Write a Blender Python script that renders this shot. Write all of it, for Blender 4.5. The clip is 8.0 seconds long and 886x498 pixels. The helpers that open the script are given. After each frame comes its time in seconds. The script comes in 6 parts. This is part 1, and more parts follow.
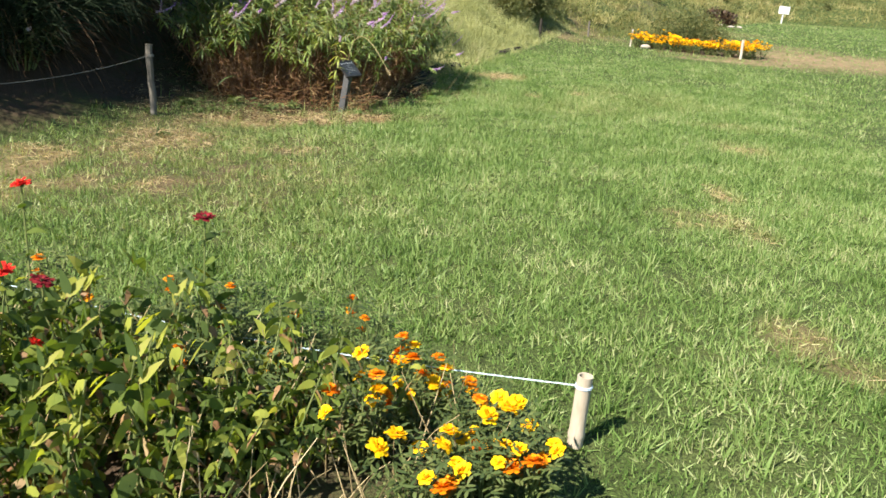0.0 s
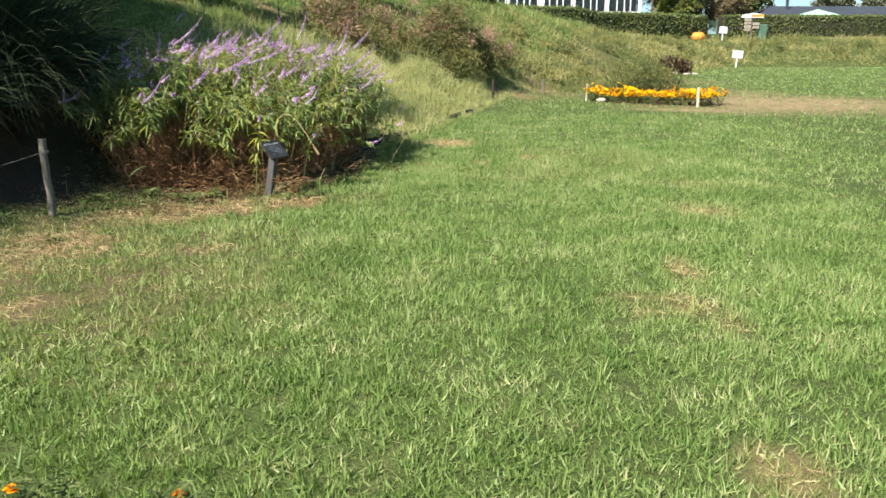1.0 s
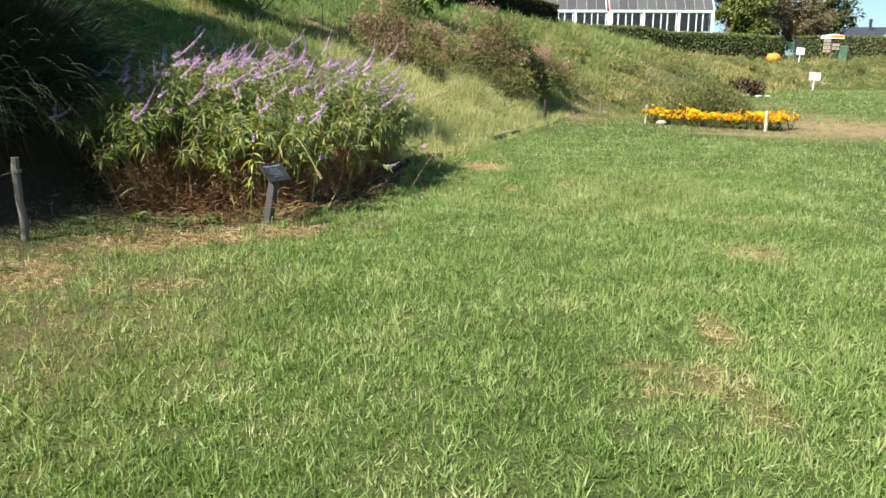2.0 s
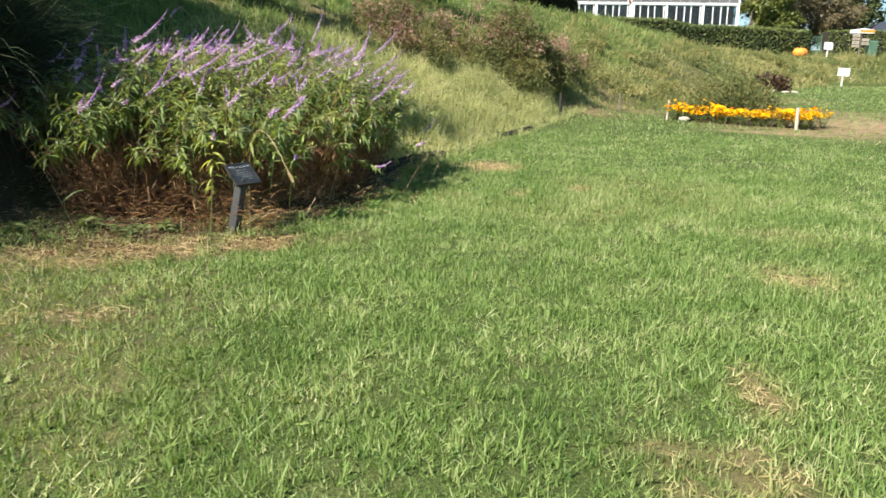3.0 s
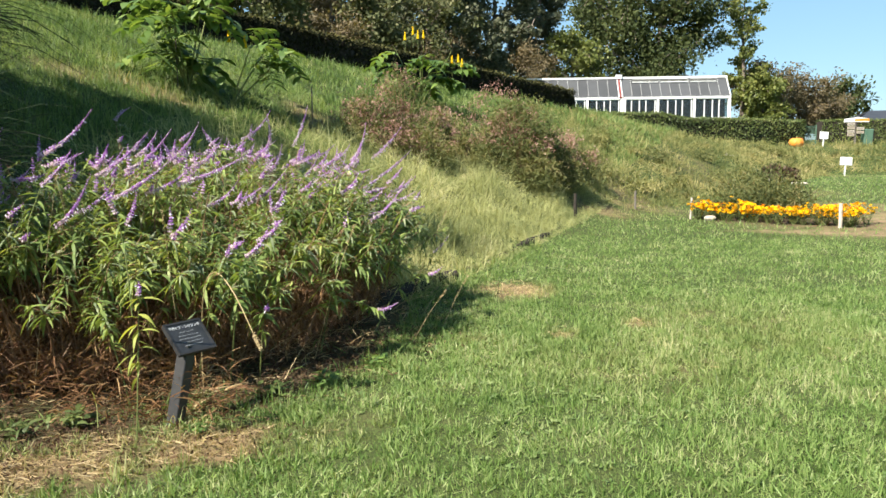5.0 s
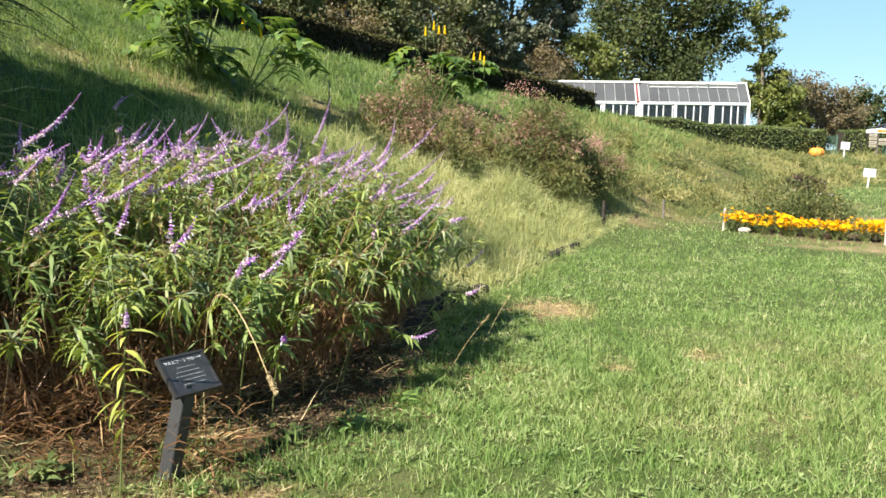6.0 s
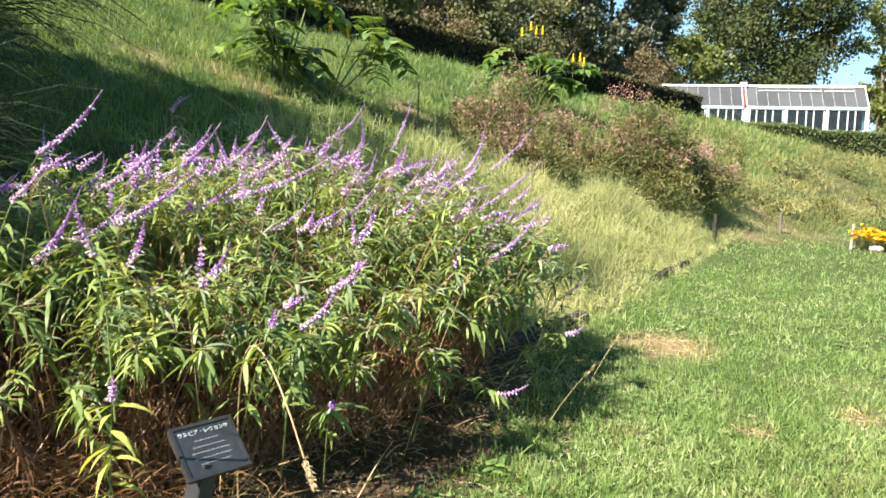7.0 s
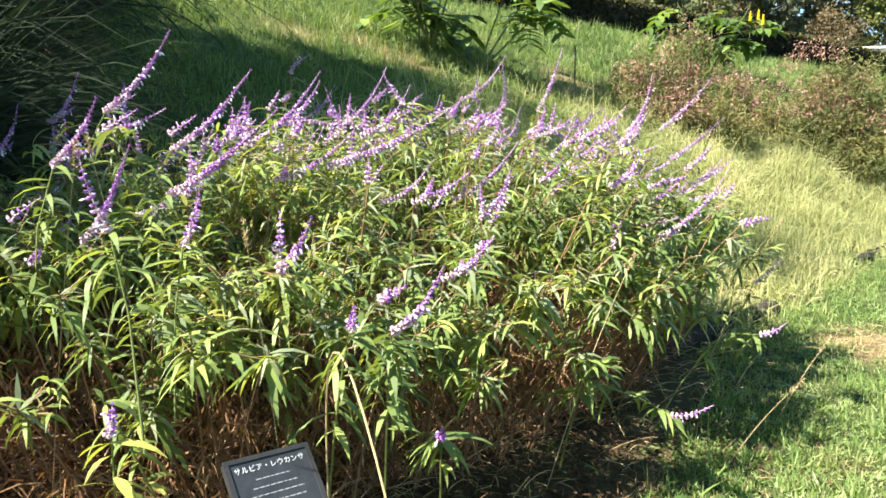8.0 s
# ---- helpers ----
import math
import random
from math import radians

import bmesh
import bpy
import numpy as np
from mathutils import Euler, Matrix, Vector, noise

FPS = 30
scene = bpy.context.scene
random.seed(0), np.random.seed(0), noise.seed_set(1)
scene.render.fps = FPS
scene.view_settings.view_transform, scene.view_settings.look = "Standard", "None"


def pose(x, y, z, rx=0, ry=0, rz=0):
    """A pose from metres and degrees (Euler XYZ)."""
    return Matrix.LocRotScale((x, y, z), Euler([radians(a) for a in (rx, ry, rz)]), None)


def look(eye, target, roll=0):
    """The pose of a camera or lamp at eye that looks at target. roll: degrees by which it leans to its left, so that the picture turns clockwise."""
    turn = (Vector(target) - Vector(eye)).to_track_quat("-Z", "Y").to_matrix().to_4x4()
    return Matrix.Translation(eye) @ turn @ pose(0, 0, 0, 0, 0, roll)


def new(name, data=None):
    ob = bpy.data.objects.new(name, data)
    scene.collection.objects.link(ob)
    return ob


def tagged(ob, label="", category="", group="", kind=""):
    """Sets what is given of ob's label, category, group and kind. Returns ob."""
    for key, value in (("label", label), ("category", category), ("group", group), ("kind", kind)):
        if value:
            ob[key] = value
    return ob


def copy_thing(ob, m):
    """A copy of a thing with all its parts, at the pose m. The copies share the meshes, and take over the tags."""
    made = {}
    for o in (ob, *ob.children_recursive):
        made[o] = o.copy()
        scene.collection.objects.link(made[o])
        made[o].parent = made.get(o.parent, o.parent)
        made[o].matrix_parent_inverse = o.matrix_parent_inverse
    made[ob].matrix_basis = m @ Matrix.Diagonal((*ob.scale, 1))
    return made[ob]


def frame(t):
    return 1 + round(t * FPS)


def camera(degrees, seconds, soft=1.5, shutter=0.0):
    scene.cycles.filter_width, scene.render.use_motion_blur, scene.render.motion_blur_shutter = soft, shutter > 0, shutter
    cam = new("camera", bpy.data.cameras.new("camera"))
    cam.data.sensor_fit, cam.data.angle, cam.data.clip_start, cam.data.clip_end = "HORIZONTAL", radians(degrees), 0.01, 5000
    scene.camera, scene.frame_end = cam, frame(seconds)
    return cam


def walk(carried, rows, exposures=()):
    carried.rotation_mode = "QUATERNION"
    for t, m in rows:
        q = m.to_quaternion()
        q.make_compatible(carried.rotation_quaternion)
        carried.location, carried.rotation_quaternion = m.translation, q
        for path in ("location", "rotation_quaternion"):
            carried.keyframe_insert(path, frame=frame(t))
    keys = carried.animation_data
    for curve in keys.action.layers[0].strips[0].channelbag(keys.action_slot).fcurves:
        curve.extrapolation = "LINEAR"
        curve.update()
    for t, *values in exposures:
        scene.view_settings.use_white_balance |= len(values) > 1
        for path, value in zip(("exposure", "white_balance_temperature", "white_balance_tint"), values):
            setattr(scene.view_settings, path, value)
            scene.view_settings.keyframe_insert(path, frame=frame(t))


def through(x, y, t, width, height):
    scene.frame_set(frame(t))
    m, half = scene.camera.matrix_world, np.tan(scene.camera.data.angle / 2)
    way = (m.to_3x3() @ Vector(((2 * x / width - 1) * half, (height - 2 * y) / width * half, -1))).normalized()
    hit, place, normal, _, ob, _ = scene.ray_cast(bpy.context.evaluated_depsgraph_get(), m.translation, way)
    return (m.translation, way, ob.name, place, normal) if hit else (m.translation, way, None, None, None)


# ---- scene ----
cam = camera(57.3, 8.0, 1.6, 0.1)
PATH = [
    (0, (0.001, 0.035, 1.506), (-0.001, 1.931, 0.868), 3.5),
    (0.3, (0.112, 0.298, 1.508), (0.112, 2.189, 0.856), 1.8),
    (0.5, (0.186, 0.473, 1.509), (0.198, 2.376, 0.893), 1.3),
    (0.7, (0.250, 0.633, 1.521), (0.303, 2.556, 0.975), -0.4),
    (1, (0.347, 0.872, 1.539), (0.394, 2.809, 1.042), -0.1),
    (1.5, (0.619, 1.316, 1.536), (0.547, 3.266, 1.099), 1.4),
    (1.7, (0.716, 1.491, 1.517), (0.636, 3.440, 1.076), 0.9),
    (2.8, (0.993, 2.548, 1.472), (0.782, 4.478, 0.993), -0.2),
    (3, (0.995, 2.759, 1.457), (0.838, 4.696, 0.986), 0.9),
    (3.2, (0.987, 2.967, 1.471), (0.925, 4.930, 1.092), 1.8),
    (3.5, (0.975, 3.280, 1.491), (0.994, 5.251, 1.151), 2.6),
    (3.7, (0.916, 3.507, 1.496), (0.945, 5.482, 1.179), 2.1),
    (4, (0.827, 3.848, 1.503), (0.775, 5.829, 1.233), 1.0),
    (4.2, (0.754, 4.036, 1.495), (0.621, 6.014, 1.233), 0.2),
    (5.3, (0.512, 5.031, 1.503), (0.359, 7.011, 1.269), -1.0),
    (5.5, (0.439, 5.185, 1.494), (0.226, 7.160, 1.261), -0.7),
    (6, (0.283, 5.607, 1.513), (0.126, 7.586, 1.272), 1.0),
    (6.2, (0.277, 5.813, 1.500), (0.086, 7.785, 1.225), 1.5),
    (6.5, (0.269, 6.122, 1.480), (-0.082, 8.074, 1.225), 1.4),
    (6.8, (0.217, 6.378, 1.518), (-0.185, 8.315, 1.227), 1.6),
    (7, (0.182, 6.548, 1.544), (-0.200, 8.498, 1.310), 1.4),
    (7.2, (0.134, 6.718, 1.508), (-0.232, 8.676, 1.333), 1.1),
    (7.3, (0.111, 6.802, 1.491), (-0.266, 8.759, 1.321), 1.1),
    (7.5, (0.063, 6.972, 1.455), (-0.441, 8.900, 1.282), 0.9),
    (7.6, (0.059, 7.058, 1.448), (-0.553, 8.951, 1.239), 0.8),
    (7.7, (0.054, 7.145, 1.440), (-0.646, 9.005, 1.217), 0.4),
    (7.8, (0.050, 7.231, 1.433), (-0.633, 9.095, 1.186), 0.1),
    (7.9, (0.045, 7.318, 1.425), (-0.681, 9.161, 1.155), 0.2),
    (8, (0.041, 7.404, 1.418), (-0.714, 9.235, 1.135), -0.2),
]
walk(cam, [(t, look(eye, target, roll)) for t, eye, target, roll in PATH],
     [(0, 1.32), (4, 1.32), (5.5, 1.42), (6.5, 1.64), (7, 1.8), (8, 2.0)])

# ---- light ----
SUN_AZ, SUN_EL = 224.0, 45.0          # degrees clockwise from +y; height over the horizon
world = bpy.data.worlds.new("sky")
scene.world = world
world.use_nodes = True
wn = world.node_tree
sky = wn.nodes.new("ShaderNodeTexSky")
sky.sky_type, sky.sun_disc = "NISHITA", False
sky.sun_elevation, sky.sun_rotation = radians(SUN_EL), radians(SUN_AZ)
sky.air_density, sky.dust_density, sky.ozone_density, sky.altitude = 1.0, 0.2, 2.0, 800
haze = wn.nodes.new("ShaderNodeMix")
haze.data_type = "RGBA"
haze.inputs[0].default_value = 0.6
up = wn.nodes.new("ShaderNodeSeparateXYZ")
wn.links.new(wn.nodes.new("ShaderNodeTexCoord").outputs["Generated"], up.inputs[0])
tint = wn.nodes.new("ShaderNodeValToRGB")
tint.color_ramp.elements[0].color, tint.color_ramp.elements[1].color = (0.38, 0.72, 0.95, 1), (0.10, 0.24, 0.48, 1)
tint.color_ramp.elements[0].position, tint.color_ramp.elements[1].position = 0.05, 0.8
wn.links.new(up.outputs[2], tint.inputs[0])
bright = wn.nodes.new("ShaderNodeVectorMath")
bright.operation = "SCALE"
bright.inputs[3].default_value = 9.0
wn.links.new(tint.outputs[0], bright.inputs[0])
wn.links.new(bright.outputs[0], haze.inputs[7])
wn.links.new(sky.outputs[0], haze.inputs[6])
wn.links.new(haze.outputs[2], wn.nodes["Background"].inputs[0])
wn.nodes["Background"].inputs[1].default_value = 0.052
sun = new("sun", bpy.data.lights.new("sun", "SUN"))
sun.data.energy, sun.data.angle, sun.data.color = 5.3, radians(0.55), (1.0, 0.95, 0.84)
az, el = radians(SUN_AZ), radians(SUN_EL)
sun_from = Vector((math.sin(az) * math.cos(el), math.cos(az) * math.cos(el), math.sin(el)))
sun.matrix_world = look(sun_from * 50, (0, 0, 0))

R = np.random.default_rng(11)


# ---- materials ----
class Nodes:
    """A small builder of node trees."""

    def __init__(self, name):
        self.m = bpy.data.materials.new(name)
        self.m.use_nodes = True
        self.t = self.m.node_tree
        self.t.nodes.clear()

    def add(self, kind, ins=(), operation=None, use_clamp=False, attribute_name=None):
        n = self.t.nodes.new("ShaderNode" + kind)
        if operation:
            n.operation, n.use_clamp = operation, use_clamp
        if attribute_name:
            n.attribute_name = attribute_name
        for key, value in dict(ins).items():
            self.plug(n.inputs[key], value)
        return n

    def plug(self, socket, value):
        if isinstance(value, bpy.types.NodeSocket):
            self.t.links.new(value, socket)
        elif isinstance(value, bpy.types.Node):
            self.t.links.new(value.outputs[0], socket)
        elif isinstance(value, (tuple, list)) and len(value) == 3 and len(socket.default_value) == 4:
            socket.default_value = (*value, 1)
        else:
            socket.default_value = value

    def mix(self, a, b, f, blend="MIX"):
        n = self.t.nodes.new("ShaderNodeMix")
        n.data_type, n.blend_type = "RGBA", blend
        self.plug(n.inputs[0], f)
        self.plug(n.inputs[6], a)
        self.plug(n.inputs[7], b)
        return n.outputs[2]

    def math(self, op, a, b=0.0, clamp=False):
        n = self.add("Math", operation=op, use_clamp=clamp)
        self.plug(n.inputs[0], a)
        self.plug(n.inputs[1], b)
        return n.outputs[0]

    def ramp(self, f, stops):
        n = self.add("ValToRGB")
        e = n.color_ramp.elements
        while len(e) < len(stops):
            e.new(0.5)
        for el_, (p, c) in zip(e, stops):
            el_.position, el_.color = p, (*c, 1)
        self.plug(n.inputs[0], f)
        return n.outputs[0]

    def noise(self, scale, detail=3.0, rough=0.55, stretch=None):
        c = self.add("TexCoord").outputs["Object"]
        if stretch:
            c = self.add("Mapping", {"Vector": c, "Scale": stretch}).outputs[0]
        return self.add("TexNoise", {"Vector": c, "Scale": scale, "Detail": detail, "Roughness": rough}).outputs[0]

    def bump(self, height, strength=0.3, distance=0.01):
        return self.add("Bump", {"Height": height, "Strength": strength, "Distance": distance}).outputs[0]

    def out(self, shader):
        o = self.add("OutputMaterial")
        self.t.links.new(shader.outputs[0] if isinstance(shader, bpy.types.Node) else shader, o.inputs[0])
        return self.m


def leaf_mat(name, stops, through=0.35, rough=0.5, patch=1.2, patch_mix=0.35, gloss=0.35, dry=None, warm=(1.15, 1.1, 0.5), detail=3.0):
    """Leaves and blades: each its own tone, drifting over larger patches, part of the light passing through."""
    n = Nodes(name)
    stops = [(p, (r * 1.07, g * 0.93, b * 1.18) if g > r else (r, g, b)) for p, (r, g, b) in stops]
    rnd = n.add("NewGeometry").outputs["Random Per Island"]
    drift = n.ramp(n.noise(patch, detail, 0.68 if detail > 3 else 0.55), [(0.34, (0, 0, 0)), (0.66, (1, 1, 1))])
    f = n.math("ADD", n.math("MULTIPLY", rnd, 1 - patch_mix), n.math("MULTIPLY", drift, patch_mix), True)
    col = n.ramp(f, stops)
    if dry:
        a = n.add("Attribute", attribute_name="dry").outputs["Fac"]
        wob = n.math("MULTIPLY", n.math("SUBTRACT", rnd, 0.5), 0.7)
        col = n.mix(col, n.ramp(rnd, dry), n.math("ADD", a, n.math("MULTIPLY", wob, a), True))
    bs = n.add("BsdfPrincipled", {"Base Color": col, "Roughness": rough, "Specular IOR Level": gloss})
    tr = n.add("BsdfTranslucent", {"Color": n.mix(col, warm, 1.0, "MULTIPLY")})
    return n.out(n.add("MixShader", {0: through, 1: bs.outputs[0], 2: tr.outputs[0]}))


def plain_mat(name, a, b, scale=8.0, rough=0.7, gloss=0.3, metal=0.0, relief=0.2, stretch=None, fine=60.0, obj_random=0.0):
    """A solid surface with broad stains, fine grain and relief."""
    n = Nodes(name)
    broad, grain = n.noise(scale, 4.0, 0.6, stretch), n.noise(fine, 3.0, 0.6, stretch)
    col = n.mix(a, b, n.ramp(n.math("ADD", n.math("MULTIPLY", broad, 0.7), n.math("MULTIPLY", grain, 0.3)), [(0.3, (0, 0, 0)), (0.7, (1, 1, 1))]))
    if obj_random:
        k = n.add("ObjectInfo").outputs["Random"]
        shade = n.math("ADD", n.math("MULTIPLY", k, obj_random), 1 - obj_random / 2)
        col = n.mix(col, n.add("CombineColor", {0: shade, 1: shade, 2: shade}).outputs[0], 1.0, "MULTIPLY")
    bs = n.add("BsdfPrincipled", {"Base Color": col, "Roughness": rough, "Specular IOR Level": gloss, "Metallic": metal,
                                  "Normal": n.bump(grain, relief, 0.004)})
    return n.out(bs)


def ground_mat():
    n = Nodes("ground")
    broad, mid, fine, grit = n.noise(0.35, 3), n.noise(2.2, 4), n.noise(14, 5, 0.65), n.noise(70, 4, 0.7)
    green = n.mix(n.mix((0.068, 0.105, 0.025), (0.105, 0.145, 0.04), broad), (0.17, 0.165, 0.065), n.ramp(mid, [(0.5, (0, 0, 0)), (0.75, (0.7, 0.7, 0.7))]))
    # Fine dark specks painted in for the shaded gaps between grass blades.
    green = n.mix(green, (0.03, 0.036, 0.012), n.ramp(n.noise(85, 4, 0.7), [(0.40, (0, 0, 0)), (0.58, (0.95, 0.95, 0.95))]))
    straw = n.mix((0.36, 0.26, 0.135), (0.15, 0.10, 0.055), n.ramp(fine, [(0.35, (0, 0, 0)), (0.62, (1, 1, 1))]))
    soil = n.mix((0.045, 0.029, 0.019), (0.11, 0.072, 0.046), fine)
    dirt = n.mix((0.34, 0.21, 0.135), (0.2, 0.17, 0.08), n.ramp(mid, [(0.35, (0, 0, 0)), (0.65, (1, 1, 1))]))

    def mask(name):
        a = n.add("Attribute", attribute_name=name).outputs["Fac"]
        w = n.math("MULTIPLY", n.math("SUBTRACT", fine, 0.5), 1.4)
        w = n.math("MULTIPLY", n.math("ADD", w, n.math("SUBTRACT", mid, 0.5)), n.math("MINIMUM", n.math("MULTIPLY", a, 4.0), 1.0))
        return n.math("ADD", a, w, True)

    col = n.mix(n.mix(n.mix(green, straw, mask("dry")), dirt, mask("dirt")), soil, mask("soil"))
    col = n.mix(col, n.mix((0.5, 0.5, 0.5), (1.3, 1.3, 1.3), grit), 0.6, "MULTIPLY")
    h = n.math("ADD", fine, n.math("MULTIPLY", grit, 0.5))
    return n.out(n.add("BsdfPrincipled", {"Base Color": col, "Roughness": 0.95, "Specular IOR Level": 0.15, "Normal": n.bump(h, 0.7, 0.03)}))


STRAW = [(0.0, (0.24, 0.17, 0.08)), (0.5, (0.42, 0.31, 0.16)), (1.0, (0.58, 0.47, 0.28))]
M_GROUND = ground_mat()
M_LAWN = leaf_mat("lawn", [(0.06, (0.048, 0.108, 0.018)), (0.36, (0.135, 0.25, 0.05)), (0.66, (0.235, 0.36, 0.095)), (0.95, (0.46, 0.505, 0.23))], 0.35, 0.5, 1.3, 0.4, 0.3, STRAW, (1.15, 1.1, 0.5), 6.0)
M_LAWNWEED = leaf_mat("lawn_weed_leaf", [(0.1, (0.10, 0.18, 0.045)), (0.5, (0.17, 0.27, 0.07)), (1.0, (0.28, 0.37, 0.12))], 0.3, 0.5, 2.0, 0.3, 0.3)
M_HILL = leaf_mat("hill_grass", [(0.10, (0.045, 0.10, 0.02)), (0.42, (0.125, 0.225, 0.048)), (0.75, (0.225, 0.325, 0.085)), (0.96, (0.46, 0.44, 0.21))], 0.42, 0.5, 0.9, 0.6, 0.3, STRAW, (1.15, 1.1, 0.5), 6.0)
M_MEADOW = leaf_mat("meadow_grass", [(0.06, (0.15, 0.205, 0.06)), (0.32, (0.27, 0.33, 0.115)), (0.65, (0.45, 0.45, 0.20)), (1.0, (0.72, 0.63, 0.40))], 0.42, 0.6, 1.1, 0.6, 0.2, None, (1.15, 1.1, 0.6), 6.0)
M_WEED = leaf_mat("weeds", [(0.1, (0.07, 0.115, 0.028)), (0.42, (0.18, 0.22, 0.062)), (0.68, (0.34, 0.31, 0.125)), (1.0, (0.54, 0.44, 0.24))], 0.4, 0.6, 0.4, 0.6, 0.25, None, (1.15, 1.1, 0.6), 5.0)
M_STRAW = leaf_mat("straw", STRAW, 0.15, 0.6, 3.0, 0.3)
M_SAGE = leaf_mat("sage_leaf", [(0.05, (0.08, 0.145, 0.034)), (0.45, (0.175, 0.272, 0.062)), (0.76, (0.275, 0.382, 0.088)), (0.97, (0.45, 0.50, 0.11))], 0.42, 0.5, 1.6, 0.35, 0.3)
M_SAGETOP = leaf_mat("sage_young_leaf", [(0.05, (0.105, 0.16, 0.07)), (0.5, (0.215, 0.29, 0.125)), (1.0, (0.36, 0.42, 0.20))], 0.35, 0.6, 1.6, 0.35, 0.25)
M_MULCH = leaf_mat("mulch", [(0.1, (0.035, 0.021, 0.013)), (0.5, (0.085, 0.05, 0.03)), (0.8, (0.17, 0.105, 0.06)), (0.97, (0.42, 0.31, 0.18))], 0.15, 0.7, 2.0, 0.4, 0.1)
M_DEAD = leaf_mat("dead_leaf", [(0.1, (0.18, 0.09, 0.042)), (0.6, (0.33, 0.2, 0.095)), (1.0, (0.54, 0.41, 0.23))], 0.25, 0.6, 4.0, 0.2)
M_STEM = plain_mat("sage_stem", (0.17, 0.08, 0.048), (0.33, 0.21, 0.115), 5, 0.6)
M_STEM_G = plain_mat("green_stem", (0.10, 0.15, 0.035), (0.19, 0.19, 0.075), 6, 0.6)
M_PURPLE = leaf_mat("sage_calyx", [(0.0, (0.33, 0.11, 0.44)), (0.5, (0.49, 0.24, 0.58)), (1.0, (0.67, 0.46, 0.70))], 0.3, 0.8, 6.0, 0.3, 0.15, None, (1.1, 0.95, 1.1))
M_DEEP = leaf_mat("sage_tip", [(0.0, (0.22, 0.065, 0.31)), (0.6, (0.38, 0.15, 0.46)), (1.0, (0.52, 0.28, 0.57))], 0.3, 0.8, 6.0, 0.3, 0.15, None, (1.1, 0.95, 1.1))
M_FADED = leaf_mat("sage_calyx_old", [(0.0, (0.50, 0.33, 0.46)), (0.5, (0.64, 0.50, 0.56)), (1.0, (0.74, 0.65, 0.62))], 0.3, 0.85, 6.0, 0.3, 0.1, None, (1.1, 1.0, 1.0))
M_SAGEYELLOW = leaf_mat("sage_leaf_yellowing", [(0.0, (0.20, 0.28, 0.055)), (0.5, (0.33, 0.41, 0.08)), (1.0, (0.50, 0.50, 0.12))], 0.45, 0.5, 1.6, 0.3, 0.25)
M_SAGEDEAD = leaf_mat("sage_leaf_withered", [(0.1, (0.09, 0.042, 0.024)), (0.5, (0.20, 0.10, 0.05)), (0.85, (0.34, 0.20, 0.095)), (1.0, (0.55, 0.42, 0.22))], 0.3, 0.65, 3.0, 0.25, 0.2)
M_WHITE = leaf_mat("sage_corolla", [(0.0, (0.72, 0.62, 0.74)), (1.0, (0.85, 0.82, 0.85))], 0.35, 0.7, 6, 0.2, 0.15, None, (1, 0.95, 1))
# Blade colour taken down towards black for the shade on the clumps.
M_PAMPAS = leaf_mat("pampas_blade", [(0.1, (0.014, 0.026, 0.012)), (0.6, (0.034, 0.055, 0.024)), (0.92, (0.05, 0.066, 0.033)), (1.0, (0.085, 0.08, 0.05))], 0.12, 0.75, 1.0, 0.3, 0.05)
M_ZLEAF = leaf_mat("zinnia_leaf", [(0.05, (0.03, 0.06, 0.016)), (0.35, (0.075, 0.13, 0.028)), (0.64, (0.16, 0.24, 0.04)), (0.84, (0.34, 0.41, 0.06)), (0.9, (0.36, 0.34, 0.09)), (0.97, (0.2, 0.11, 0.07))], 0.5, 0.6, 7, 0.2, 0.18, None, (1.3, 1.3, 0.4))
M_MLEAF = leaf_mat("marigold_leaf", [(0.1, (0.045, 0.08, 0.02)), (0.6, (0.10, 0.15, 0.035)), (1.0, (0.19, 0.23, 0.07))], 0.3, 0.5, 6, 0.3)
M_YELLOW = leaf_mat("marigold_petal", [(0.0, (0.84, 0.41, 0.004)), (0.5, (0.92, 0.56, 0.006)), (1.0, (0.94, 0.67, 0.014))], 0.25, 0.6, 9, 0.4, 0.15, None, (1, 0.9, 0.5))
M_CANDLE = leaf_mat("candle_flower", [(0.0, (0.75, 0.45, 0.005)), (1.0, (0.88, 0.66, 0.015))], 0.25, 0.6, 9, 0.4, 0.15, None, (1, 0.95, 0.5))
M_ORANGE = leaf_mat("marigold_petal_orange", [(0.0, (0.55, 0.09, 0.004)), (0.5, (0.82, 0.27, 0.006)), (1.0, (0.88, 0.42, 0.01))], 0.25, 0.6, 9, 0.4, 0.15, None, (1, 0.9, 0.5))
M_RED = leaf_mat("zinnia_petal", [(0.0, (0.5, 0.012, 0.01)), (1.0, (0.72, 0.03, 0.02))], 0.25, 0.6, 9, 0.3, 0.15, None, (1, 0.8, 0.8))
M_DARKRED = leaf_mat("zinnia_petal_old", [(0.0, (0.12, 0.008, 0.012)), (1.0, (0.26, 0.02, 0.03))], 0.2, 0.7, 9, 0.3, 0.15, None, (1, 0.8, 0.8))
M_TREE = leaf_mat("tree_leaf", [(0.1, (0.028, 0.048, 0.016)), (0.55, (0.058, 0.085, 0.024)), (0.9, (0.09, 0.118, 0.034)), (1.0, (0.115, 0.14, 0.042))], 0.2, 0.7, 0.35, 0.4, 0.1)
M_PINE = leaf_mat("pine_needles", [(0.1, (0.05, 0.07, 0.038)), (0.6, (0.108, 0.138, 0.068)), (1.0, (0.20, 0.22, 0.115))], 0.2, 0.7, 0.4, 0.4, 0.1)
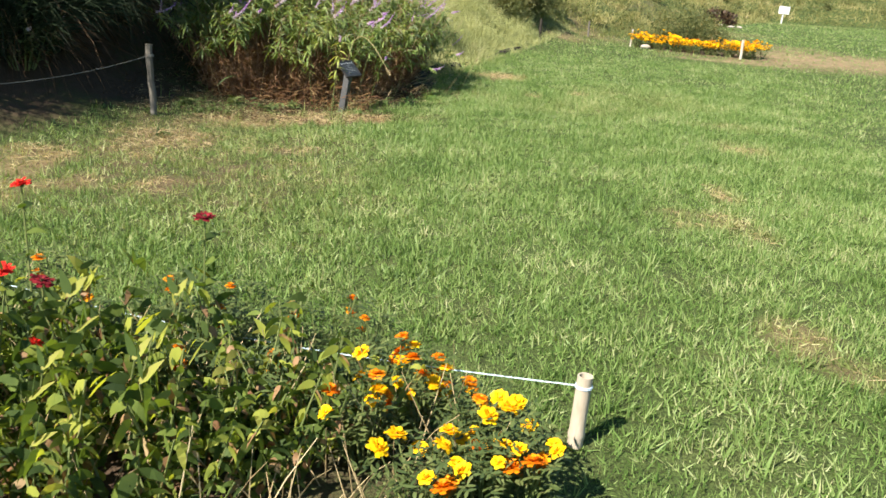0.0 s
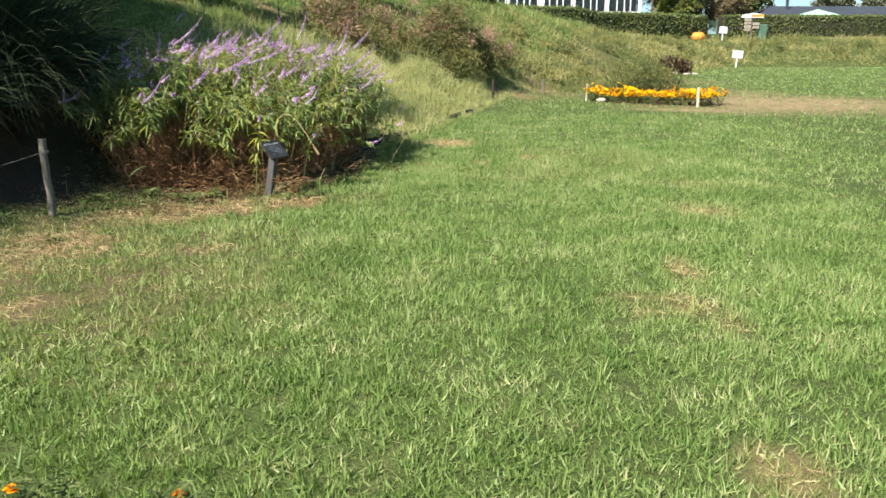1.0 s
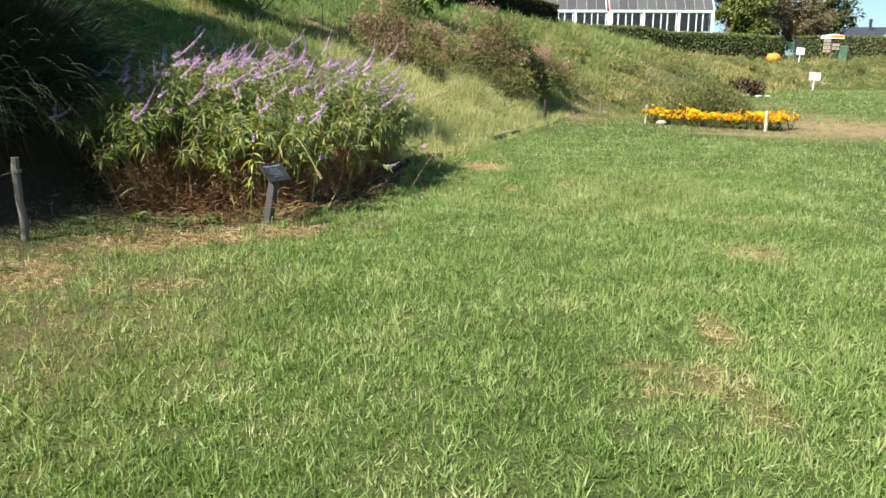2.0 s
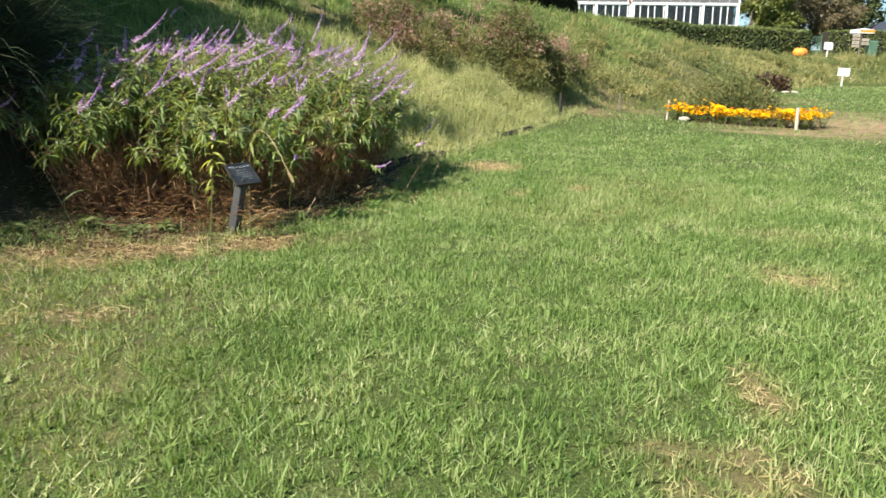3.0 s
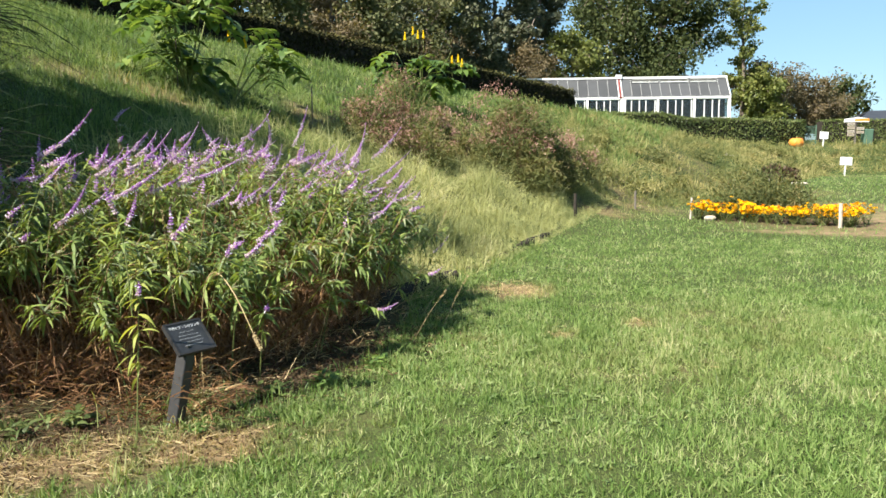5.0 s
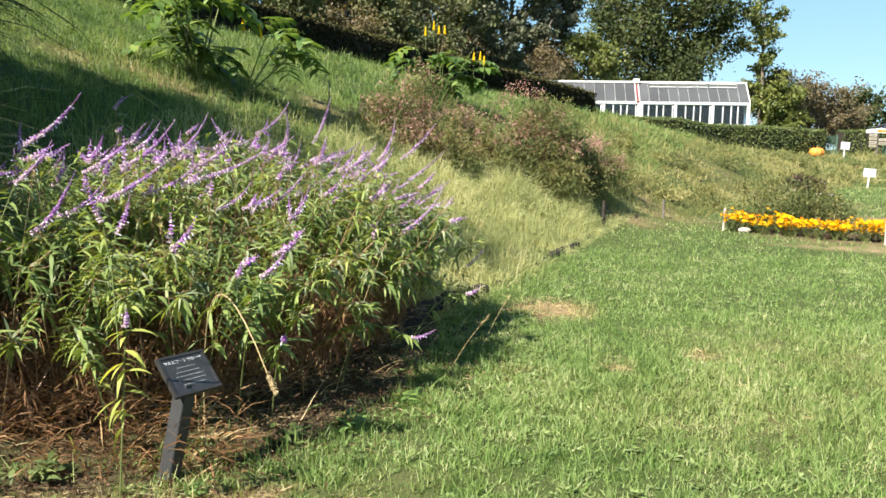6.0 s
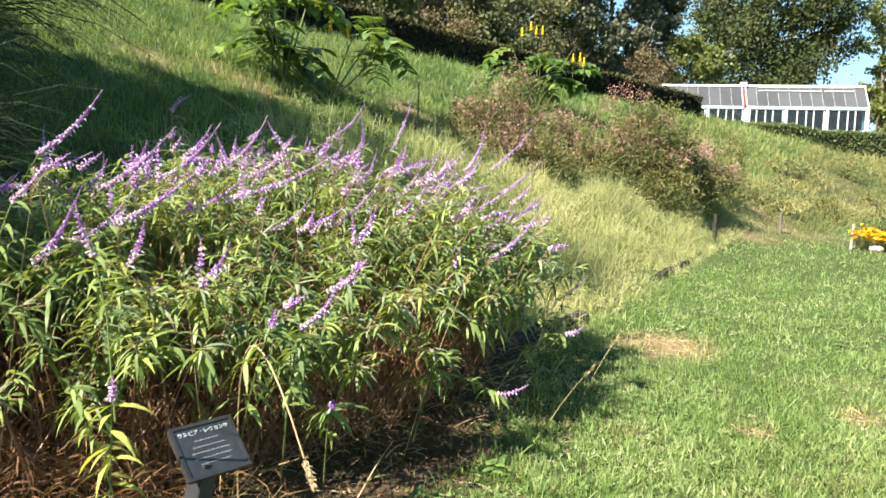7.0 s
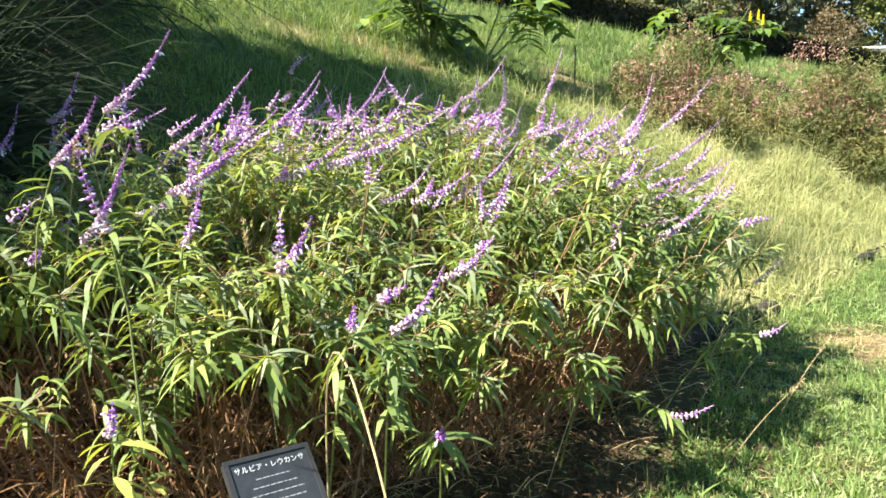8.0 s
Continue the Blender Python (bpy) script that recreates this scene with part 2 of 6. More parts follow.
M_WOOD = leaf_mat("woodland_leaf", [(0.1, (0.055, 0.08, 0.03)), (0.55, (0.11, 0.14, 0.052)), (1.0, (0.20, 0.215, 0.09))], 0.25, 0.7, 0.5, 0.4, 0.1)
M_LIME = leaf_mat("bright_leaf", [(0.1, (0.075, 0.11, 0.024)), (0.6, (0.15, 0.2, 0.04)), (1.0, (0.23, 0.26, 0.06))], 0.35, 0.5, 0.4, 0.4)
M_AUTUMN = leaf_mat("autumn_leaf", [(0.1, (0.10, 0.086, 0.045)), (0.55, (0.155, 0.12, 0.062)), (1.0, (0.215, 0.155, 0.082))], 0.3, 0.6, 0.35, 0.5)
M_HEDGE = leaf_mat("hedge_leaf", [(0.1, (0.05, 0.085, 0.022)), (0.6, (0.12, 0.175, 0.042)), (1.0, (0.22, 0.27, 0.07))], 0.25, 0.5, 0.6, 0.4)
# One hedge in two tones: near-black sides, and a top lightened as sunlit.
M_HEDGE_D = leaf_mat("dark_hedge_side", [(0.1, (0.012, 0.018, 0.009)), (0.6, (0.026, 0.032, 0.013)), (1.0, (0.055, 0.058, 0.024))], 0.1, 0.8, 0.6, 0.4, 0.03)
M_HEDGE_T = leaf_mat("lit_hedge_top", [(0.1, (0.045, 0.05, 0.02)), (0.6, (0.085, 0.085, 0.032)), (1.0, (0.14, 0.12, 0.05))], 0.15, 0.8, 0.6, 0.4, 0.05)
M_BROWNBUSH = leaf_mat("seed_bush_leaf", [(0.1, (0.05, 0.082, 0.024)), (0.45, (0.12, 0.155, 0.046)), (0.8, (0.22, 0.21, 0.078)), (1.0, (0.33, 0.24, 0.13))], 0.35, 0.6, 1.4, 0.5, 0.2)
M_PINKSEED = leaf_mat("seed_head", [(0.0, (0.22, 0.112, 0.092)), (0.5, (0.38, 0.215, 0.175)), (1.0, (0.53, 0.36, 0.29))], 0.2, 0.8, 1.5, 0.3, 0.1, None, (1, 0.9, 0.8))
M_CASSIA = leaf_mat("cassia_leaf", [(0.1, (0.06, 0.13, 0.028)), (0.6, (0.14, 0.25, 0.05)), (1.0, (0.27, 0.38, 0.08))], 0.4, 0.45, 2.0, 0.3)
M_REDPLANT = leaf_mat("dark_red_leaf", [(0.0, (0.03, 0.018, 0.012)), (0.6, (0.07, 0.038, 0.024)), (1.0, (0.17, 0.12, 0.055))], 0.2, 0.5, 2, 0.3)
M_BARK = plain_mat("bark", (0.10, 0.08, 0.062), (0.25, 0.20, 0.16), 2.5, 0.9, 0.2, 0, 0.8, (1, 1, 0.25), 20)
M_OLDWOOD = plain_mat("weathered_wood", (0.075, 0.064, 0.054), (0.19, 0.17, 0.145), 6, 0.85, 0.2, 0, 0.7, (1, 1, 0.12), 45)
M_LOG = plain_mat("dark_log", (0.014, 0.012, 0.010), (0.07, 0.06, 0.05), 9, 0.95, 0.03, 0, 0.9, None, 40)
M_BAMBOO = plain_mat("bleached_bamboo", (0.32, 0.26, 0.19), (0.50, 0.43, 0.34), 14, 0.85, 0.15, 0, 0.35, (1, 1, 0.3), 60)
M_STAKE = plain_mat("pale_stake", (0.36, 0.31, 0.25), (0.52, 0.47, 0.4), 14, 0.75, 0.3, 0, 0.4, (1, 1, 0.2), 60)
M_ROPE = plain_mat("pale_blue_cord", (0.42, 0.55, 0.66), (0.6, 0.68, 0.75), 40, 0.6)
M_WIRE = plain_mat("dull_wire", (0.1, 0.095, 0.085), (0.19, 0.18, 0.165), 20, 0.6, 0.4, 0.4)
M_BLACK = plain_mat("black_post", (0.014, 0.014, 0.015), (0.035, 0.034, 0.034), 12, 0.5, 0.5, 0, 0.2)
M_PLATE = plain_mat("label_plate", (0.02, 0.022, 0.026), (0.04, 0.043, 0.048), 20, 0.4, 0.4, 0, 0.05)
M_FAINT = plain_mat("faint_ink", (0.2, 0.21, 0.22), (0.3, 0.31, 0.32), 30, 0.6, 0.3, 0, 0.0)
M_INK = plain_mat("label_ink", (0.5, 0.52, 0.54), (0.62, 0.64, 0.66), 30, 0.6, 0.3, 0, 0.0)
M_WHITEPAINT = plain_mat("white_paint", (0.74, 0.74, 0.72), (0.84, 0.84, 0.83), 1.5, 0.5, 0.4, 0, 0.15, None, 25)
M_BARPAINT = plain_mat("dulled_bar_paint", (0.36, 0.36, 0.35), (0.46, 0.46, 0.45), 3, 0.6, 0.3)
M_SIGNWHITE = plain_mat("white_board", (0.78, 0.78, 0.76), (0.86, 0.86, 0.85), 3, 0.6, 0.3, 0, 0.05)
M_REDPAINT = plain_mat("red_flashing", (0.14, 0.03, 0.025), (0.22, 0.05, 0.04), 4, 0.6)
M_ROOFDARK = plain_mat("slate_roof", (0.03, 0.035, 0.045), (0.05, 0.056, 0.068), 1.0, 0.7, 0.2, 0, 0.3, None, 12)
M_TENT = plain_mat("pale_green_canvas", (0.26, 0.46, 0.33), (0.33, 0.54, 0.4), 2, 0.7)
M_ORANGEPAINT = plain_mat("orange_rind", (0.72, 0.2, 0.025), (0.85, 0.3, 0.05), 5, 0.5, 0.4, 0, 0.1)
M_GREENMETAL = plain_mat("green_mesh", (0.05, 0.11, 0.075), (0.1, 0.16, 0.11), 5, 0.6)
M_BOARD = plain_mat("direction_board", (0.28, 0.23, 0.17), (0.4, 0.34, 0.27), 6, 0.7)
M_STONE = plain_mat("pale_stone", (0.30, 0.26, 0.21), (0.46, 0.41, 0.35), 12, 0.9)
# The dimness under glass is put into this colour, vent openings included.
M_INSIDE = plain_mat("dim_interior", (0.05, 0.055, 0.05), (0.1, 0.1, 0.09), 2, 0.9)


def glass_mat():
    n = Nodes("greenhouse_glass")
    dust = n.noise(3.0, 4)
    g = n.add("BsdfGlossy", {"Color": (0.8, 0.85, 0.9), "Roughness": 0.06})
    t = n.add("BsdfTransparent", {"Color": (0.6, 0.66, 0.66)})
    d = n.add("BsdfDiffuse", {"Color": n.mix((0.16, 0.17, 0.17), (0.27, 0.28, 0.28), dust)})
    a = n.add("MixShader", {0: n.add("Fresnel", {"IOR": 1.5}), 1: t.outputs[0], 2: g.outputs[0]})
    return n.out(n.add("MixShader", {0: 0.05, 1: a.outputs[0], 2: d.outputs[0]}))


def roof_glass_mat():
    n = Nodes("shaded_roof_glass")
    dust = n.noise(1.2, 4)
    k = n.add("ObjectInfo").outputs["Random"]
    col = n.mix(n.mix((0.05, 0.052, 0.056), (0.085, 0.087, 0.09), dust), n.mix((0.8, 0.8, 0.8), (1.2, 1.2, 1.2), k), 1.0, "MULTIPLY")
    return n.out(n.add("BsdfPrincipled", {"Base Color": col, "Roughness": 0.5, "Specular IOR Level": 0.25}))


M_GLASS, M_ROOFGLASS = glass_mat(), roof_glass_mat()


# ---- mesh tools ----
class Shape:
    """Collects vertices and faces, then makes one mesh of them."""

    def __init__(self):
        self.v, self.q, self.t, self.qm, self.tm, self.n, self.val = [], [], [], [], [], 0, []

    def add(self, v, quads=None, tris=None, mat=0, val=None):
        v = np.asarray(v, float).reshape(-1, 3)
        if quads is not None and len(quads):
            self.q.append(np.asarray(quads) + self.n)
            self.qm.append(np.full(len(quads), mat))
        if tris is not None and len(tris):
            self.t.append(np.asarray(tris) + self.n)
            self.tm.append(np.full(len(tris), mat))
        self.v.append(v)
        self.val.append(np.zeros(len(v)) if val is None else val)
        self.n += len(v)
        return self

    def mesh(self, name, mats, smooth=False, origin=(0, 0, 0), dry=False):
        me = bpy.data.meshes.new(name)
        v = np.concatenate(self.v) - np.asarray(origin)
        q = np.concatenate(self.q) if self.q else np.zeros((0, 4), int)
        t = np.concatenate(self.t) if self.t else np.zeros((0, 3), int)
        me.vertices.add(len(v))
        me.vertices.foreach_set("co", v.astype(np.float32).ravel())
        me.loops.add(q.size + t.size)
        me.loops.foreach_set("vertex_index", np.r_[q.ravel(), t.ravel()].astype(np.int32))
        me.polygons.add(len(q) + len(t))
        start = np.r_[np.arange(len(q)) * 4, q.size + np.arange(len(t)) * 3]
        me.polygons.foreach_set("loop_start", start.astype(np.int32))
        mi = np.concatenate(self.qm + self.tm).astype(np.int32)
        me.polygons.foreach_set("material_index", mi)
        me.polygons.foreach_set("use_smooth", np.full(len(mi), smooth))
        for m in mats if isinstance(mats, (list, tuple)) else [mats]:
            me.materials.append(m)
        if dry:
            a = me.attributes.new("dry", "FLOAT", "POINT")
            a.data.foreach_set("value", np.concatenate(self.val).astype(np.float32))
        me.update(calc_edges=True)
        return me


def part(name, shape, mats, parent, label="", smooth=False, at=(0, 0, 0), kind=""):
    """One mesh object under a thing or a part, in the parent's own coordinates."""
    data = shape if isinstance(shape, bpy.types.Mesh) else shape.mesh(name, mats, smooth)
    ob = new(name, data)
    ob.parent = parent
    ob.location = at
    return tagged(ob, label, "", "", kind)


def thing(name, at, label, category, group="", kind=""):
    ob = new(name)
    ob.empty_display_size = 0.1
    ob.location = at
    return tagged(ob, label, category, group, kind)


def unit(v):
    return v / np.maximum(np.linalg.norm(v, axis=-1, keepdims=True), 1e-9)


def bent(base, way, length, droop, k):
    """Centre lines (N, k+1, 3) that set out along way and bend downwards by droop."""
    p, d = [np.asarray(base, float)], unit(np.asarray(way, float))
    down = np.array([0, 0, -1.0])
    for i in range(k):
        d = unit(d + down * (np.asarray(droop)[:, None] * (0.4 + i / k)) / k)
        p.append(p[-1] + d * (np.asarray(length)[:, None] / k))
    return np.stack(p, 1)


def ribbons(s, line, width, profile, roll=None, mat=0, val=None, fold=0.0):
    """Blades along centre lines (N, k+1, 3), pointed at the end; profile gives the relative width at the k lower places."""
    n, k = len(line), line.shape[1] - 1
    d = unit(np.gradient(line, axis=1))
    ref = np.zeros((n, 1, 3)) + (0, 0, 1.0)
    if roll is not None:
        ref = np.stack([np.cos(roll), np.sin(roll), 0 * roll], -1)[:, None]
    side = unit(np.cross(d, ref))
    w = (np.asarray(width)[:, None] * np.asarray(profile)[None, :])[..., None] * 0.5
    a, b = line[:, :k] - side[:, :k] * w, line[:, :k] + side[:, :k] * w
    if fold:
        up = unit(np.cross(side, d))[:, :k] * w * fold
        a, b = a + up, b - up
    v = np.concatenate([np.stack([a, b], 2).reshape(n, 2 * k, 3), line[:, k:]], 1)
    o = np.arange(n)[:, None] * (2 * k + 1)
    q = [o + np.array([[2 * i, 2 * i + 1, 2 * i + 3, 2 * i + 2]]) for i in range(k - 1)]
    t = o + np.array([[2 * k - 2, 2 * k - 1, 2 * k]])
    s.add(v, np.concatenate(q) if q else None, t, mat, None if val is None else np.repeat(val, 2 * k + 1))
    return s


def tubes(s, line, radius, sides=4, mat=0, cap=True):
    """Round rods along centre lines (N, k+1, 3) with radii (N, k+1)."""
    line, radius = np.asarray(line, float), np.asarray(radius, float)
    if line.ndim == 2:
        line, radius = line[None], np.broadcast_to(radius, (1, line.shape[0]))
    n, k = line.shape[:2]
    d = unit(np.gradient(line, axis=1))
    ref = np.where(np.abs(d[:, :1, 2:3]) > 0.9, (1.0, 0, 0), (0, 0, 1.0))
    x = unit(np.cross(d, ref))
    y = np.cross(d, x)
    ang = np.arange(sides) * 2 * np.pi / sides
    ring = x[:, :, None] * np.cos(ang)[:, None] + y[:, :, None] * np.sin(ang)[:, None]
    v = line[:, :, None] + ring * radius[..., None, None]
    o = np.arange(n)[:, None] * (k * sides)
    q = []
    for i in range(k - 1):
        for j in range(sides):
            q.append(o + np.array([[i * sides + j, i * sides + (j + 1) % sides, (i + 1) * sides + (j + 1) % sides, (i + 1) * sides + j]]))
    tri = []
    if cap:
        for j in range(1, sides - 1):
            tri.append(o + np.array([[0, j + 1, j]]))
            tri.append(o + (k - 1) * sides + np.array([[0, j, j + 1]]))
    s.add(v.reshape(-1, 3), np.concatenate(q), np.concatenate(tri) if tri else None, mat)
    return s


def leaf_cards(s, at, size, tilt=None, mat=0, slim=0.55):
    """Small pointed leaves (four corners, creased) turned every way."""
    n = len(at)
    a = unit(R.normal(size=(n, 3)) + (np.zeros(3) if tilt is None else tilt))
    b = unit(np.cross(a, R.normal(size=(n, 3))))
    sz = np.asarray(size)[:, None] * np.ones((n, 1))
    v = np.stack([at - a * sz * 0.5, at + b * sz * slim * 0.5, at + a * sz * 0.5, at - b * sz * slim * 0.5], 1)
    s.add(v.reshape(-1, 3), np.arange(n * 4).reshape(n, 4), None, mat)
    return s


def box(s, lo, hi, mat=0, m=None, taper=1.0, bevel=0.0):
    """A block, its vertical edges bevelled when bevel is given."""
    (x0, y0, z0), (x1, y1, z1) = lo, hi
    b = bevel
    if b:
        ring = [(x0 + b, y0), (x1 - b, y0), (x1, y0 + b), (x1, y1 - b), (x1 - b, y1), (x0 + b, y1), (x0, y1 - b), (x0, y0 + b)]
    else:
        ring = [(x0, y0), (x1, y0), (x1, y1), (x0, y1)]
    k, cx, cy = len(ring), (x0 + x1) / 2, (y0 + y1) / 2
    v = [(x, y, z0) for x, y in ring] + [(cx + (x - cx) * taper, cy + (y - cy) * taper, z1) for x, y in ring]
    q = [(i, (i + 1) % k, k + (i + 1) % k, k + i) for i in range(k)]
    t = [(0, i + 1, i) for i in range(1, k - 1)] + [(k, k + i, k + i + 1) for i in range(1, k - 1)]
    v = np.array(v)
    if m is not None:
        v = np.array([m @ Vector(p) for p in v])
    return s.add(v, q, t, mat)


def blob(s, at, radii, rings=6, segs=9, rough=0.1, mat=0):
    """A lumpy rounded body."""
    th = np.linspace(0, np.pi, rings + 1)[1:-1]
    ph = np.arange(segs) * 2 * np.pi / segs
    v = [(0, 0, 1)] + [(math.sin(a) * math.cos(b), math.sin(a) * math.sin(b), math.cos(a)) for a in th for b in ph] + [(0, 0, -1)]
    v = np.array(v) * (1 + R.normal(0, rough, (len(v), 1)))
    t = [(0, 1 + j, 1 + (j + 1) % segs) for j in range(segs)]
    last, o = len(v) - 1, 1 + (rings - 2) * segs
    t += [(last, o + (j + 1) % segs, o + j) for j in range(segs)]
    q = [(1 + i * segs + j, 1 + (i + 1) * segs + j, 1 + (i + 1) * segs + (j + 1) % segs, 1 + i * segs + (j + 1) % segs) for i in range(rings - 2) for j in range(segs)]
    return s.add(v * np.asarray(radii) + np.asarray(at), q, t, mat)


# ---- the lie of the land ----
def smax(a, b, k):
    h = np.clip(0.5 + 0.5 * (a - b) / k, 0, 1)
    return b * (1 - h) + a * h + k * h * (1 - h)


def edge_off(x, y):
    """Metres to the left of the log edging that bounds the lawn."""
    return (-0.1 + 0.304 * (y - 13.3) - x) * 0.957


def land(x, y):
    """Height of the ground: a flat lawn, a grassy hillside to its left and a low bank at its far end."""
    x, y = np.asarray(x, float), np.asarray(y, float)
    d1 = edge_off(x, y) - 0.8 - 0.22 * np.clip(12 - y, 0, 14)
    d2 = -0.873 * (x - 4.2) + 0.486 * (y - 24.2)
    d = smax(d1, d2, 3.0)
    d = np.where(d < 0.6, 0.6 * np.exp(np.minimum(d / 0.6 - 1, 0)), d)
    a = 0.43 * np.where(d < 12.5, d, 12.5 + 3 * (1 - np.exp(-(np.maximum(d, 12.5) - 12.5) / 3)))
    a = a * np.clip((d + 2) / 4, 0, 1)
    top = np.clip(3.25 - np.where(x > 3.4, 0.19, 0.13) * (x - 3.4), 1.7, 6.0)
    a = -smax(-a, -top, 0.7)
    a = np.where(d < 3, np.maximum(a, 0), a)
    d3 = y - 49.5 - 0.05 * (x - 18)
    b = 2.2 * (1 - np.exp(-np.maximum(d3, 0) * 0.28 / 2.2))
    return smax(a, b, 0.4) - 0.1 * np.exp(-np.abs(a - b) * 5)


def land1(x, y):
    return float(land(x, y))


# worn and straw-covered places: x, y, half lengths, turn in degrees, strength
DRY = [(2.14, 6.15, 0.13, 0.34, -8, 0.6), (1.68, 5.45, 0.24, 0.22, 0, 0.5), (2.0, 5.3, 0.13, 0.34, 10, 0.65), (1.66, 3.5, 0.16, 0.2, 0, 0.6),
       (2.05, 3.05, 0.35, 0.14, -25, 0.8), (2.97, 8.2, 0.26, 0.36, 0, 0.5), (3.3, 9.6, 0.4, 0.3, 0, 0.3), (0.74, 13.4, 0.36, 0.45, 0, 1.2),
       (1.08, 11.4, 0.12, 0.2, 0, 0.8), (1.8, 11.7, 0.14, 0.16, 0, 0.75), (0.45, 11.1, 0.18, 0.12, 0, 0.4), (-1.85, 8.25, 0.9, 0.36, 32, 1.05), (-1.0, 8.65, 0.5, 0.22, 28, 1.1), (-2.5, 7.1, 0.4, 0.5, 20, 1.0), (-3.3, 6.0, 0.5, 0.35, 40, 0.95), (-2.0, 5.5, 0.35, 0.25, 0, 0.7), (-1.35, 6.9, 0.3, 0.15, 10, 0.7), (-2.6, 5.4, 0.35, 0.2, 30, 0.75),
       (-2.6, 6.9, 0.4, 1.0, 20, 0.6), (-3.0, 5.4, 0.3, 0.8, 10, 0.5), (-1.6, 6.3, 0.9, 1.5, 20, 0.3), (-0.3, 8.9, 0.35, 0.2, 50, 0.3), (1.6, 10.4, 0.9, 0.7, 0, 0.2), (2.6, 11.6, 0.8, 1.1, 20, 0.22), (-5.0, 17.7, 0.7, 0.35, 0, 1.0), (-6.0, 16.9, 0.4, 0.4, 0, 0.6),
       (-3.0, 20.0, 0.35, 0.9, 20, 0.9), (2.7, 22.6, 0.9, 0.9, 0, 0.6), (3.6, 25.0, 1.2, 1.6, 30, 0.6), (3.2, 27.0, 1.6, 1.0, 20, 0.6), (9.0, 33.0, 2.5, 3.0, 30, 0.4),
       (7.0, 33.5, 1.5, 1.5, 30, 0.4), (16, 47.6, 6, 0.9, 0, 0.4)]
DIRT = [(9.3, 21.4, 3.2, 2.8, 12, 1.15), (6.6, 19.3, 1.5, 0.45, -20, 1.1), (10.0, 25.5, 1.4, 2.2, 20, 0.6)]
SOIL = [(-1.4, 1.85, 1.5, 0.8, -14, 1.1), (-1.75, 11.0, 1.35, 2.5, -27, 0.85), (-4.9, 9.6, 1.5, 2.6, -10, 1.0), (6.25, 22.0, 1.75, 0.9, -43, 1.0),
        (-1.75, 8.85, 0.85, 0.3, 25, 0.55), (-0.75, 10.1, 0.28, 1.0, -22, 0.8), (-4.7, 7.7, 1.1, 1.1, 0, 1.1), (-3.7, 8.8, 0.8, 0.7, 0, 1.1), (-2.1, 6.4, 0.9, 1.6, 15, 0.44), (-1.2, 7.3, 0.7, 0.9, 0, 0.44)]


def spots(table, x, y):
    out = np.zeros(np.shape(x))
    for cx, cy, rx, ry, turn, amp in table:
        c, s_ = math.cos(radians(turn)), math.sin(radians(turn))
        u, v = ((x - cx) * c + (y - cy) * s_) / rx, (-(x - cx) * s_ + (y - cy) * c) / ry
        out = np.maximum(out, amp * np.clip(1.5 - np.sqrt(u * u + v * v), 0, 1))
    if table is DRY or table is DIRT:
        m = out > 0
        xm, ym = np.asarray(x)[m], np.asarray(y)[m]
        wob = np.array([noise.noise((a * 4.5, b * 4.5, 7.0)) + 0.6 * noise.noise((a * 11, b * 11, 2.0)) for a, b in zip(xm, ym)])
        if len(wob):
            out[m] = np.clip(out[m] * (0.78 + 0.95 * wob), 0, 1)
    return out


def ground():
    grow = lambda a, b, n: np.linspace(a, b, n)
    far = 3.0 * (1.34 ** np.arange(1, 19) - 1)
    xs = np.r_[-13 - far[::-1], grow(-13, -4, 30)[:-1], grow(-4, 12, 115)[:-1], grow(12, 34, 36), 34 + far]
    ys = np.r_[-6 - far[::-1], grow(-6, 1, 12)[:-1], grow(1, 24, 165)[:-1], grow(24, 62, 76), 62 + far]
    x, y = np.meshgrid(xs, ys)
    z = land(x, y)
    bump_ = np.array([noise.noise((a * 0.6, b * 0.6, 0.0)) + 0.5 * noise.noise((a * 2.1, b * 2.1, 3.0)) for a, b in zip(x.ravel(), y.ravel())]).reshape(x.shape)
    z = z + bump_ * np.where(z > 0.25, 0.06, 0.012) + 0.1 * np.clip(spots(SOIL[:1], x, y), 0, 1)
    ny, nx = x.shape
    i = np.arange(ny - 1)[:, None] * nx + np.arange(nx - 1)[None]
    s = Shape().add(np.stack([x, y, z], -1), np.stack([i, i + 1, i + nx + 1, i + nx], -1).reshape(-1, 4))
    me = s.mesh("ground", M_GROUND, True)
    for name, table in (("dry", DRY), ("dirt", DIRT), ("soil", SOIL)):
        a = me.attributes.new(name, "FLOAT", "POINT")
        a.data.foreach_set("value", spots(table, x, y).astype(np.float32).ravel())
    return tagged(new("ground", me), "mown green lawn rising into a rough grassy hillside", "ground", "", "structure")


ground()


def scatter(x0, x1, y0, y1, per_m2, keep):
    """Random places on the plan; keep(x, y) gives the chance for each."""
    n = int((x1 - x0) * (y1 - y0) * per_m2)
    x, y = R.uniform(x0, x1, n), R.uniform(y0, y1, n)
    ok = R.random(n) < keep(x, y)
    return x[ok], y[ok]


def on_lawn(x, y):
    soil = spots(SOIL, x, y)
    return ((edge_off(x, y) < 0.1) | (y < 9.3)) & (soil < 0.5) & (land(x, y) < 0.2)


def tufted(x, y):
    """How lush the turf is at each place, in clumps of a hand's width and less."""
    return np.array([0.22 * noise.noise((a * 3.1, b * 3.1, 1.0)) + 0.5 * noise.noise((a * 9.0, b * 9.0, 6.0)) + 0.5 * noise.noise((a * 21.0, b * 21.0, 2.0)) for a, b in zip(x, y)])


